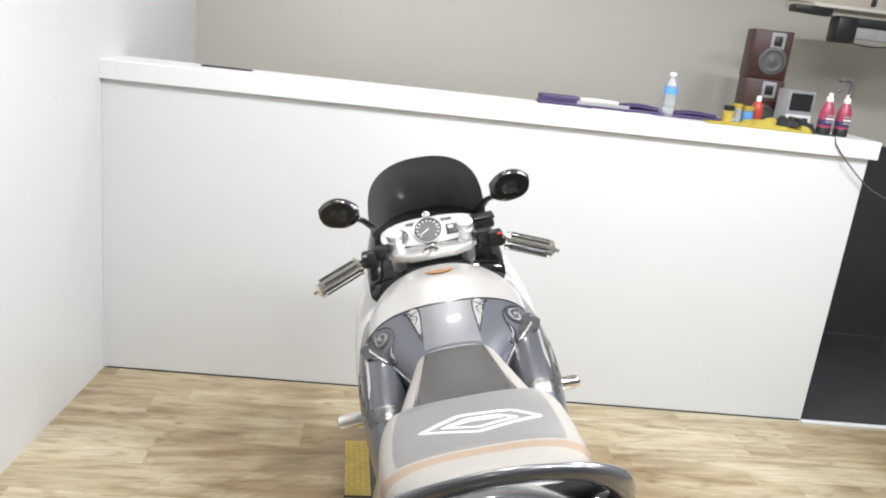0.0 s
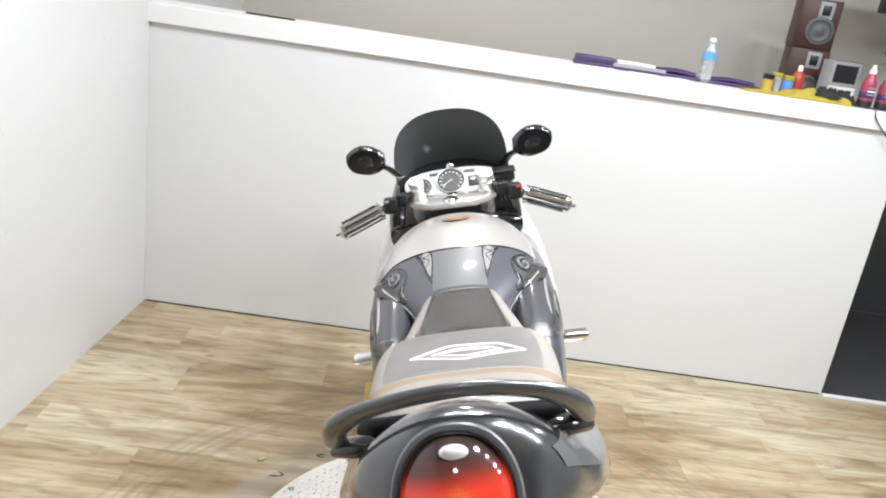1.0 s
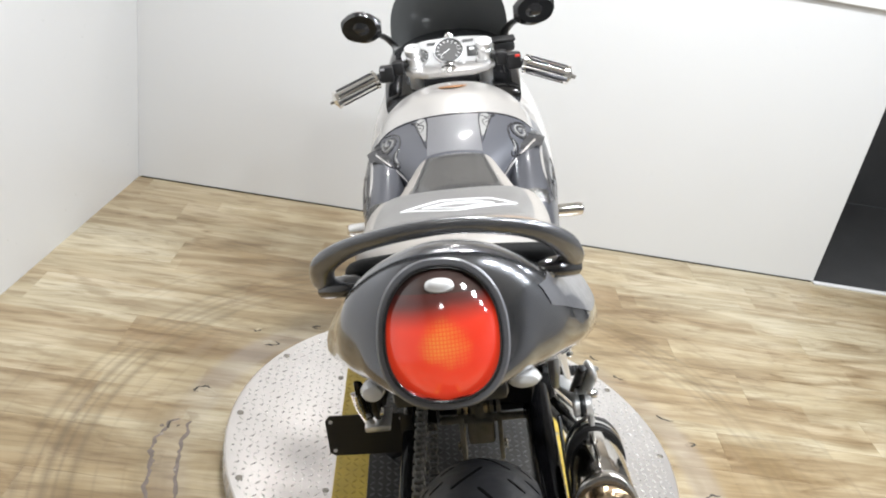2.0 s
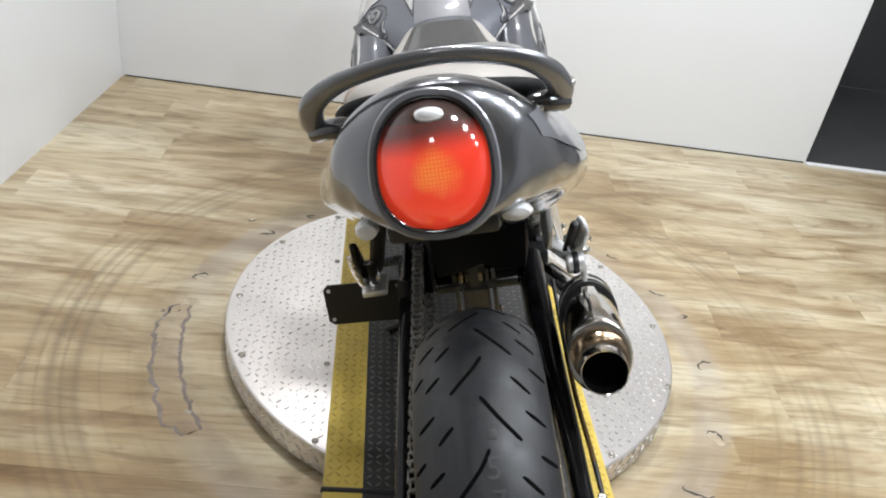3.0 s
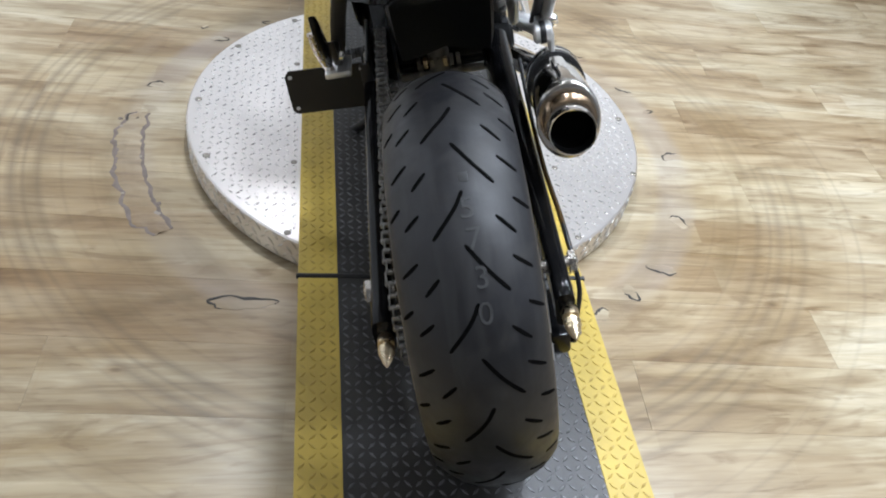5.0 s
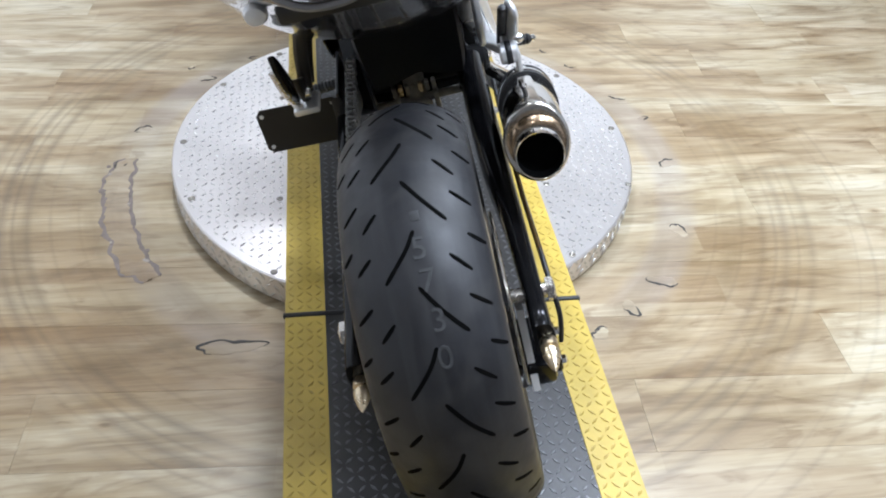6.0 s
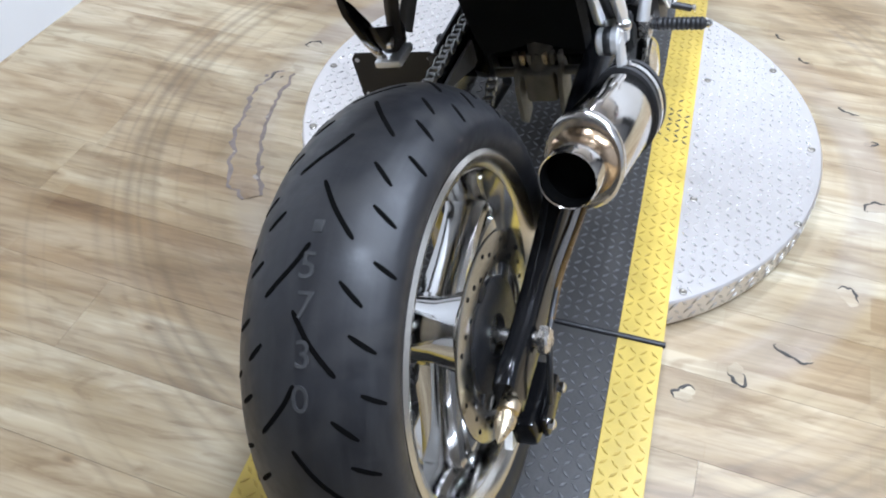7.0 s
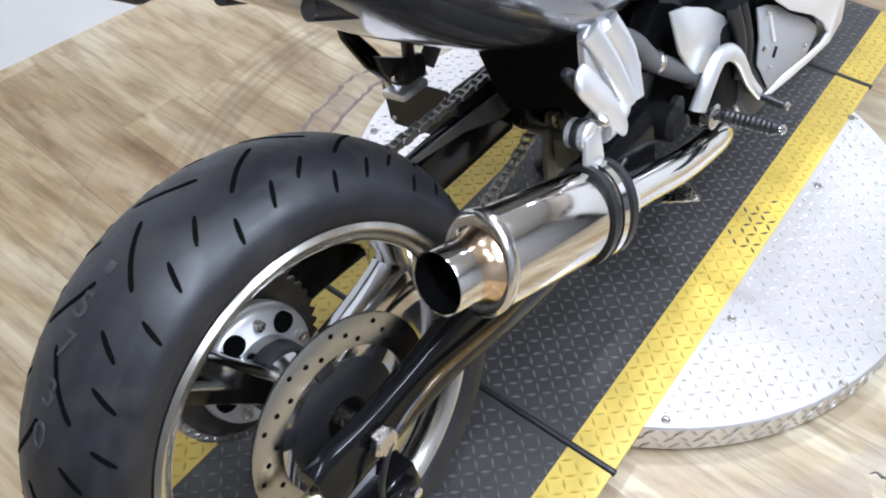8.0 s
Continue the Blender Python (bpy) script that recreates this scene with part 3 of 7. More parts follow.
# same back wall, coloured dark here in place of the passage's shade
solid("wall_lower_right", box(LONG + 0.1, 4.3, 1.22, 1.34, 0, 1.15), M_LOWSHADE, "lower back wall in the passage, shade put into its dark colour", "wall", ROOM, kind="structure", smooth=False)
solid("wall_back_right", box(LONG + 0.1, 4.3, 1.22, 1.34, 1.15, CEIL), M_BACK, "beige grey back wall beside the half wall", "wall", ROOM, kind="structure", smooth=False)
solid("floor_back", box(-0.1, 4.3, 0.14, 1.22, -0.05, -0.004), M_DARKFLOOR, "dark floor of the back room", "floor", ROOM, kind="structure", smooth=False)
solid("floor_back_passage", box(LONG, 4.3, 0.0, 0.14, -0.05, -0.004), M_DARKFLOOR, "dark floor in the passage beside the half wall", "floor", ROOM, kind="structure", smooth=False)
solid("threshold", box(LONG - 0.005, 4.29, -0.030, -0.004, 0.001, 0.010, 0.002), M_CAP, "narrow white threshold strip on the floor", "threshold", ROOM, kind="structure", smooth=False)
solid("back_desk", box(0.9, LONG - 0.07, 0.26, 0.85, 1.17, 1.20, 0.003), M_CAP, "white desk top behind the ledge", "desk", ROOM, smooth=False)
solid("bulkhead", box(1.55, 4.3, 1.20, 1.22, 1.875, CEIL), M_SOFFIT, "pale beige bulkhead above the back wall", "bulkhead", ROOM, kind="structure", smooth=False)
solid("ceiling", box(-0.45, 4.42, -6.62, 1.36, CEIL, CEIL + 0.1), M_CEIL, "pale painted showroom ceiling", "ceiling", ROOM, kind="structure", smooth=False)
solid("wall_foot_strip", box(0.01, LONG - 0.01, -0.003, -0.0005, 0.0, 0.005), M_GROOVE, "thin dark strip along the foot of the half wall", "trim", ROOM, kind="structure", smooth=False)


def ceiling_light(x, y):
    t = thing("ceiling_light", "round white ceiling downlight, lit", "ceiling light", pose(x, y, CEIL), "ceiling lights")
    part("bezel", lathe((0, 0, 0), (0, 0, -1), [(0, 0.11), (0.006, 0.112), (0.012, 0.100), (0.012, 0.085)], 32, False), M_CAP, t)
    part("lens", lathe((0, 0, -0.001), (0, 0, -1), [(0, 0.084), (0.006, 0.084), (0.0065, 0.001)], 32), M_TUBE, t)


# the last fixture is made up to go with the back wall's added lamp
for lx, ly in [(q[0], q[1]) for q in DOWNLIGHTS] + [(-0.4, 2.1)]:
    ceiling_light(lx, ly)

# ---- turntable ----
PC = (0.0, -0.083)
PR, PT = 0.605, 0.0825
HINGE = (-0.70, 0.545)
PLANK = 0.3135
INNER = 0.231
BACK, FRONT = -2.15, 0.89


def lozenge(bm, x, y, z, a, length=0.026, wide=0.0075, high=0.0016):
    """A raised bar of tread plate with a pointed outline."""
    c, s = math.cos(a), math.sin(a)
    def pt(u, v, h):
        return bm.verts.new((x + u * c - v * s, y + u * s + v * c, z + h))
    base = [pt(-length / 2, 0, -0.0003), pt(0, -wide / 2, -0.0003), pt(length / 2, 0, -0.0003), pt(0, wide / 2, -0.0003)]
    top = [pt(-length * 0.32, 0, high), pt(0, -wide * 0.24, high), pt(length * 0.32, 0, high), pt(0, wide * 0.24, high)]
    for i in range(4):
        j = (i + 1) % 4
        bm.faces.new((base[i], base[j], top[j], top[i]))
    bm.faces.new(top)


def treads(x0, x1, y0, y1, z, pitch, inside=lambda x, y: True, **kw):
    bm = bmesh.new()
    nx, ny = int((x1 - x0) / pitch), int((y1 - y0) / pitch)
    for i in range(nx + 1):
        for j in range(ny + 1):
            x, y = x0 + (i + 0.5) * pitch, y0 + (j + 0.5) * pitch
            if inside(x, y) and x < x1 and y < y1:
                lozenge(bm, x, y, z, math.pi / 4 if (i + j) % 2 else -math.pi / 4, **kw)
    return bm


table = thing("turntable", "round aluminium tread plate turntable for motorcycles", "turntable", pose(*PC, 0))
part("disc", lathe((0, 0, 0.012), (0, 0, 1), [(0, PR - 0.004), (0.0, PR), (PT - 0.017, PR), (PT - 0.0135, PR - 0.0035)], 160), M_ALU, table, "bright tread plate disc")
part("rim_foot", lathe((0, 0, 0.0), (0, 0, 1), [(0, PR - 0.03), (0.012, PR - 0.03)], 96), M_BLACKPL, table)
bm = treads(-PR, PR, -PR, PR, PT - 0.0015, 0.0205, lambda x, y: x * x + y * y < (PR - 0.014) ** 2 and abs(x) > PLANK + 0.008, length=0.0218, wide=0.0070, high=0.0015)
part("tread_pattern", bm, M_ALU_TREAD, table, smooth=False)["kind"] = "stuff"
bm = bmesh.new()
for i in range(150):
    for j in range(3):
        a = 2 * math.pi * (i + 0.5 * (j % 2)) / 150
        q = bmesh.new()
        lozenge(q, 0, 0, 0, math.pi / 4 if (i + j) % 2 else -math.pi / 4, 0.026, 0.008, 0.0022)
        moved(q, Matrix.Rotation(a, 4, "Z") @ Matrix.Translation((PR, 0, 0.024 + 0.022 * j)) @ Matrix.Rotation(math.pi / 2, 4, "Y"))
        me = bpy.data.meshes.new("tmp")
        q.to_mesh(me)
        q.free()
        bm.from_mesh(me)
        bpy.data.meshes.remove(me)
part("rim_pattern", bm, M_ALU_EDGE, table, smooth=False)["kind"] = "stuff"
for a in (149, 178, 202, 2, 32, 126, 57):
    q = 0.5805
    bx_, by_ = q * math.cos(radians(a)), q * math.sin(radians(a))
    if abs(bx_) > PLANK:
        part("bolt", lathe((bx_, by_, PT - 0.003), (bx_, by_, 1), [(0, 0.009), (0.003, 0.009), (0.0045, 0.006), (0.0035, 0.004), (0.003, 0.0001)], 16), M_BOLT, table)
for bx_, by_ in ((-0.339, -0.485), (0.337, -0.481), (0.550, -0.232), (-0.33, -0.232), (0.337, -0.218), (-0.33, 0.22), (0.337, 0.22)):
    part("bolt", lathe((bx_, by_, PT - 0.003), (bx_, by_, 1), [(0, 0.008), (0.003, 0.008), (0.0045, 0.005), (0.003, 0.0001)], 16), M_BOLT, table)


TREAD = 0.0193


def scuffed(x, y):
    """Where boots have worn the yellow paint off the tread tops."""
    d = math.hypot((x - 0.285) / 0.05, (y + 0.055) / 0.085)
    return d + 0.45 * math.sin(x * 610 + y * 370) * math.sin(y * 530 - x * 290) < 0.78


def plank(name, label, y0, y1, foot):
    t = thing(name, label, "ramp", None, "turntable ramps")
    top = PT - 0.001
    part("black_plate", box(-INNER, INNER, y0, y1, top - 0.010, top, 0.0008), M_BLACKPLATE, t, smooth=False)
    for s in (-1, 1):
        part("yellow_edge", box(min(s * INNER, s * PLANK), max(s * INNER, s * PLANK), y0, y1, top - 0.010, top + 0.001, 0.001), M_YELLOW, t, "yellow painted tread plate edge", smooth=False)
        part("yellow_treads", treads(min(s * INNER, s * PLANK) + 0.002, max(s * INNER, s * PLANK), y0 + 0.004, y1 - 0.004, top + 0.001, TREAD, lambda x, y: not scuffed(x, y), length=0.0205, wide=0.0066, high=0.0015), M_YELLOWTREAD, t, smooth=False)["kind"] = "stuff"
        worn = treads(min(s * INNER, s * PLANK) + 0.002, max(s * INNER, s * PLANK), y0 + 0.004, y1 - 0.004, top + 0.001, TREAD, scuffed, length=0.0205, wide=0.0066, high=0.0015)
        if worn.verts:
            part("scuffed_treads", worn, M_CHIP, t, "treads scuffed down to dark metal", smooth=False)["kind"] = "stuff"
    part("black_treads", treads(-INNER + 0.004, INNER - 0.004, y0 + 0.004, y1 - 0.004, top, TREAD, length=0.0205, wide=0.0066, high=0.0016), M_BLACKTREAD, t, smooth=False)["kind"] = "stuff"
    if foot:
        for s in (-1, 1):
            part("side_rail", box(min(s * 0.29, s * 0.308), max(s * 0.29, s * 0.308), y0, y1, 0.0, top - 0.010), M_ALU_EDGE, t, smooth=False)
    return t


plank("deck_plate", "black tread plate wheel track with yellow edges on the turntable", HINGE[0] + 0.006, HINGE[1] - 0.006, False)
plank("rear_ramp", "black tread plate ramp with yellow edges behind the turntable", BACK, HINGE[0] - 0.006, True)
plank("front_ramp", "short black tread plate flap with yellow edges", HINGE[1] + 0.006, FRONT, True)
for hy in HINGE:
    solid("hinge_rod", rod((-PLANK - 0.004, hy, PT - 0.002), (PLANK + 0.004, hy, PT - 0.002), 0.0065), M_BLACKPL, "black steel hinge rod across the wheel track", "hinge rod", group="hinge rods")


# ---- the motorcycle (x to its right, y ahead, z up from the deck; it leans on its side stand) ----
bike = thing("motorcycle", "silver and graphite custom sport motorcycle leaning on its stand", "motorcycle", pose(0.085, -0.003, PT, 0, -15.3, -2.0))
AY, AZ, TR = -1.005, 0.328, 0.328          # rear axle and tyre radius
RC = 0.115                                   # round of the tread


def wheel_at(y, z):
    return Matrix.Translation((0, y, z))


def ring_loft(prof, n=128):
    """Closed profile (x, radius) turned about the x axis."""
    bm = bmesh.new()
    vs = [[bm.verts.new((x, -r * math.sin(2 * math.pi * i / n), r * math.cos(2 * math.pi * i / n))) for x, r in prof] for i in range(n)]
    k = len(prof)
    for i in range(n):
        a, b = vs[i], vs[(i + 1) % n]
        for j in range(k):
            q = (j + 1) % k
            bm.faces.new((a[j], b[j], b[q], a[q]))
    return bm


def tread_r(x, r, rc):
    return r - (rc - math.sqrt(max(rc * rc - x * x, 0)))


def tyre_mesh(r, half, rc, rim):
    prof = []
    for i in range(25):
        x = -half + 2 * half * i / 24
        prof.append((x, tread_r(x, r, rc)))
    rs = tread_r(half, r, rc)
    for f, dx in ((0.18, 0.003), (0.42, 0.0035), (0.7, -0.003), (0.92, -0.012), (1.0, -0.018)):
        prof.append((half + dx, rs + (rim - rs) * f))
    for f, dx in ((1.0, -0.018), (0.92, -0.012), (0.7, -0.003), (0.42, 0.0035), (0.18, 0.003)):
        prof.append((-half - dx, rs + (rim - rs) * f))
    return ring_loft(prof, 144)


def tread_grooves(r, rc, count, phase, step, wide=0.0058):
    unit = [((0, 2), (5.5, 23), (11, 49)), ((12.7, 8), (17, -6), (22.9, -36)), ((18.9, 44.5), (23, 67)), ((3.4, 58), (6.5, 81)), ((14.3, 70), (16.5, 89)),
            ((6.5, -35), (9.9, -55)), ((16.3, -50), (19, -70)), ((2.3, -59), (5, -81)), ((13.0, -74), (15, -88))]
    out = []
    for c in range(count):
        base = phase + step * c
        for line in unit:
            path = smooth_path([Vector((a, x, 0)) for a, x in line], 5) if len(line) > 2 else [Vector((line[0][0] + (line[1][0] - line[0][0]) * f / 4, line[0][1] + (line[1][1] - line[0][1]) * f / 4, 0)) for f in range(5)]
            pts = []
            for p in path:
                x, a = p.y / 1000, radians(base + p.x)
                rr = tread_r(x, r, rc)
                nrm = Vector((x / rc, 0, math.sqrt(max(1 - (x / rc) ** 2, 0.05))))
                nrm = Vector((nrm.x, -nrm.z * math.sin(a), nrm.z * math.cos(a)))
                pts.append((Vector((x, -rr * math.sin(a), rr * math.cos(a))), nrm))
            rings = []
            for i, (p, nrm) in enumerate(pts):
                d = (pts[min(i + 1, len(pts) - 1)][0] - pts[max(i - 1, 0)][0]).normalized()
                side = d.cross(nrm).normalized()
                w = wide / 2 * (0.55 if i in (0, len(pts) - 1) else 1.0)
                rings.append([p - side * w - nrm * 0.001, p - side * w * 0.9 + nrm * 0.0006, p + side * w * 0.9 + nrm * 0.0006, p + side * w - nrm * 0.001])
            out.append(loft(rings))
    return join(*out)


def digit(text, size, parent, m, material, name="digit"):
    cu = bpy.data.curves.new(name, "FONT")
    cu.body, cu.size, cu.extrude, cu.align_x, cu.align_y = text, size, 0.0006, "CENTER", "CENTER"
    tmp = new(name, cu)
    bpy.context.view_layer.update()
    me = bpy.data.meshes.new_from_object(tmp.evaluated_get(bpy.context.evaluated_depsgraph_get()))
    bpy.data.objects.remove(tmp)
    me.materials.clear()
    me.materials.append(material)
    ob = new(name, me)
    ob.parent = parent
    ob.matrix_local = m
    return ob


# -- rear wheel
rear = new("rear_wheel", finish(lathe((-0.075, 0, 0), (1, 0, 0), [(0, 0.040), (0.012, 0.048), (0.055, 0.044), (0.095, 0.046), (0.138, 0.058), (0.150, 0.050)], 48), "rear_wheel", M_WHEEL))
rear.parent, rear.matrix_local = bike, wheel_at(AY, AZ)
rear["label"] = "chrome wheel with a wide black tyre"
part("tyre", tyre_mesh(TR, 0.090, RC, 0.233), M_RUBBER, rear, "wide sport tyre with slanted grooves")
# near-black strips just proud of the rubber, in place of shaded cuts
part("tread_groove", tread_grooves(TR, RC, 14, 11.6 - 7 * 24.85, 24.85), M_GROOVE, rear)["kind"] = "stuff"
RIM = [(-0.086, 0.227), (-0.089, 0.237), (-0.085, 0.243), (-0.08, 0.24), (-0.076, 0.233), (-0.05, 0.227), (0.05, 0.227), (0.076, 0.233), (0.08, 0.24), (0.085, 0.243), (0.089, 0.237), (0.086, 0.227), (0.074, 0.219), (0.045, 0.207), (0.0, 0.201), (-0.045, 0.207), (-0.074, 0.219)]
part("rim", ring_loft(RIM, 128), M_LIP, rear, "polished rim lip")
part("rim_well", ring_loft([(-0.073, 0.2175), (-0.045, 0.2055), (0.0, 0.1995), (0.045, 0.2055), (0.073, 0.2175), (0.073, 0.2165), (0.045, 0.2045), (0.0, 0.1985), (-0.045, 0.2045), (-0.073, 0.2165)], 96), M_WHEEL, rear)
for k in range(3):
    a = radians(38 + 120 * k)
    for s in (-1, 1):
        rot = Matrix.Rotation(a + s * 0.13, 4, "X")
        rows = dense([(0.025, 0.036, 0.019), (0.075, 0.031, 0.018), (0.13, 0.028, 0.016), (0.19, 0.029, 0.016), (0.206, 0.034, 0.019)], 3)
        bm = loft([[(0.008 + hx * cx, wy * cy + s * 0.006, z) for cx, cy in ((-1, -0.55), (-0.5, -1), (0.5, -1), (1, -0.55), (1, 0.55), (0.5, 1), (-0.5, 1), (-1, 0.55))] for z, hx, wy in rows])
        part("spoke", moved(bm, rot), M_WHEEL, rear)
# drilled brake disc on the right
disc_bm = ring_loft([(0.098, 0.097), (0.098, 0.136), (0.099, 0.138), (0.102, 0.138), (0.103, 0.136), (0.103, 0.097)], 96)
disc = part("brake_disc", disc_bm, M_DISC, rear, "drilled steel brake disc")
part("disc_carrier", ring_loft([(0.092, 0.030), (0.092, 0.078), (0.099, 0.080), (0.1015, 0.074), (0.1015, 0.030)], 48), M_BLACKPL, rear)
for k in range(6):
    part("carrier_arm", moved(box(0.094, 0.1005, -0.013, 0.013, 0.070, 0.105, 0.002), Matrix.Rotation(2 * math.pi * k / 6, 4, "X")), M_BLACKPL, rear)
holes = []
for k in range(36):
    a, r = 2 * math.pi * k / 36, (0.107, 0.117, 0.127)[k % 3]
    holes.append(lathe((0.0972, -r * math.sin(a), r * math.cos(a)), (1, -r * math.sin(a), r * math.cos(a)), [(0, 0.0033), (0.0066, 0.0033)], 10))
part("disc_hole", join(*holes), M_GROOVE, rear)["kind"] = "stuff"
# sprocket on the left
SP = 0.122
teeth = []
for k in range(44 * 4):
    a = 2 * math.pi * k / (44 * 4)
    r = SP + (0.004, 0.0, -0.005, 0.0)[k % 4]
    teeth.append((r * math.sin(a), r * math.cos(a)))
spr = loft([[(-0.112, x, z) for x, z in teeth], [(-0.106, x, z) for x, z in teeth]])
part("sprocket", spr, M_SPROCKET, rear, "steel chain sprocket")
carrier = part("sprocket_carrier", lathe((-0.104, 0, 0), (0, 0, 0), [(0, 0.070), (0.004, 0.084), (0.020, 0.087), (0.030, 0.085), (0.036, 0.078), (0.044, 0.045), (0.056, 0.036)], 56), M_CASTALU, rear, "pale cast sprocket carrier with dark holes")
for k in range(5):
    a = radians(20 + 72 * k)
    part("carrier_hole", lathe((-0.068, -0.065 * math.sin(a), 0.065 * math.cos(a)), (0, -0.065 * math.sin(a), 0.065 * math.cos(a)), [(0, 0.0150), (0.0075, 0.0150), (0.0076, 0.001)], 24), M_GROOVE, carrier)
    a += radians(36)
    part("bolt", lathe((-0.066, -0.066 * math.sin(a), 0.066 * math.cos(a)), (0, -0.066 * math.sin(a), 0.066 * math.cos(a)), [(0, 0.008), (0.010, 0.008), (0.012, 0.005)], 6), M_STEEL, carrier)
part("hub_band", lathe((-0.045, 0, 0), (1, 0, 0), [(0, 0.044), (0.003, 0.0485), (0.030, 0.0485), (0.033, 0.044)], 40), M_BLACKPL, rear)
part("valve", rod((0.03, 0.19 * math.sin(0.6), -0.19 * math.cos(0.6)), (0.045, 0.165 * math.sin(0.6), -0.165 * math.cos(0.6)), 0.004), M_BLACKPL, rear)
for text, a, x in (("5", 28.6, 11), ("7", 35.6, 14), ("3", 44.0, 17), ("0", 51.8, 15)):
    x, a = x / 1000, radians(a)
    rr = tread_r(x, TR, RC) + 0.0001
    m = Matrix.Translation((x, -rr * math.sin(a), rr * math.cos(a))) @ Matrix.Rotation(a, 4, "X") @ Matrix.Rotation(math.asin(x / RC), 4, "Y")
    digit(text, 0.040, rear, m, M_MARK)
x, a = 0.012, radians(21.0)
part("tread_dot", moved(box(-0.006, 0.006, -0.007, 0.007, -0.001, 0.0007, 0.001), Matrix.Translation((x, -tread_r(x, TR, RC) * math.sin(a), tread_r(x, TR, RC) * math.cos(a))) @ Matrix.Rotation(a, 4, "X")), M_MARK, rear)

# -- swing arm
def arm(x0, x1, rows):
    """A box tube along y with rounded corners."""
    rings = []
    cx, hw = (x0 + x1) / 2, (x1 - x0) / 2
    for y, zc, h, *inner in rows:
        if inner:
            cx, hw = (inner[0] + x1) / 2, (x1 - inner[0]) / 2
        ring = []
        for k in range(24):
            c, s_ = math.cos(2 * math.pi * k / 24), math.sin(2 * math.pi * k / 24)
            ring.append((cx + hw * math.copysign(abs(c) ** 0.55, c), y, zc + h * math.copysign(abs(s_) ** 0.55, s_)))
        rings.append(ring)
    return loft(rings)


swing = part("swingarm", arm(-0.135, 0.135, dense([(-0.335, 0.335, 0.030), (-0.31, 0.34, 0.040), (-0.28, 0.345, 0.04)], 2)), M_SWING, bike, "gloss black extended swingarm")
part("right_arm", arm(0.122, 0.154, dense([(-1.095, 0.318, 0.036, 0.122), (-1.07, 0.32, 0.040, 0.122), (-1.0, 0.322, 0.036, 0.122), (-0.85, 0.328, 0.043, 0.116), (-0.7, 0.319, 0.062, 0.104), (-0.55, 0.322, 0.068, 0.098), (-0.36, 0.335, 0.06, 0.098)], 3)), M_SWING, swing)
part("left_arm", arm(-0.162, -0.128, dense([(-1.095, 0.318, 0.036), (-1.07, 0.32, 0.040), (-1.0, 0.322, 0.036), (-0.85, 0.335, 0.036), (-0.7, 0.337, 0.044), (-0.55, 0.34, 0.05), (-0.36, 0.345, 0.05)], 3)), M_SWING, swing)
part("pivot", rod((-0.17, -0.31, 0.345), (0.17, -0.31, 0.345), 0.03), M_MATTE, swing)
for s, y in ((-1, -1.095), (1, -1.095)):
    b = part("axle_adjuster", lathe((s * 0.143, y, 0.318), (s * 0.143, y - 1, 0.318), [(0, 0.012), (0.004, 0.0135), (0.016, 0.0135), (0.018, 0.009), (0.022, 0.009), (0.024, 0.0135), (0.034, 0.0125), (0.052, 0.006), (0.060, 0.001)], 24), M_BRASS, bike, "pointed metal spool at the end of the swingarm")
part("axle", join(rod((-0.172, AY, AZ), (0.172, AY, AZ), 0.0115), lathe((0.160, AY, AZ), (1, AY, AZ), [(0, 0.020), (0.010, 0.020), (0.013, 0.016)], 6), lathe((-0.160, AY, AZ), (-1, AY, AZ), [(0, 0.020), (0.010, 0.020), (0.013, 0.016)], 6)), M_STEEL, bike)
# brake hose and caliper
part("brake_hose", tube([(0.164, -0.46, 0.375), (0.163, -0.62, 0.330), (0.163, -0.76, 0.322), (0.165, -0.90, 0.340), (0.168, -0.985, 0.330), (0.172, -1.030, 0.290), (0.166, -1.040, 0.240)], 0.0042, 10), M_BLACKPL, bike)
part("hose_sleeve", tube([(0.1630, -0.64, 0.327), (0.163, -0.76, 0.322), (0.165, -0.90, 0.340), (0.1675, -0.975, 0.333)], 0.0047, 10), M_GOLDHOSE, bike, "amber brake hose sleeve")
cal = part("brake_caliper", join(box(0.082, 0.150, -1.075, -0.965, 0.178, 0.232, 0.010), box(0.150, 0.162, -1.06, -0.98, 0.185, 0.225, 0.005)), M_SWING, bike, "black brake caliper under the swingarm")
for q in (-1.05, -0.99):
    part("bolt", lathe((0.160, q, 0.205), (1, q, 0.205), [(0, 0.008), (0.008, 0.008), (0.010, 0.005)], 6), M_CHROME, cal)
part("caliper_bracket", prism([(-1.09, 0.19), (-1.04, 0.18), (-0.97, 0.30), (-1.02, 0.31)], 0.106, 0.118, Matrix(((0, 0, 1, 0), (1, 0, 0, 0), (0, 1, 0, 0), (0, 0, 0, 1)))), M_CASTALU, bike)

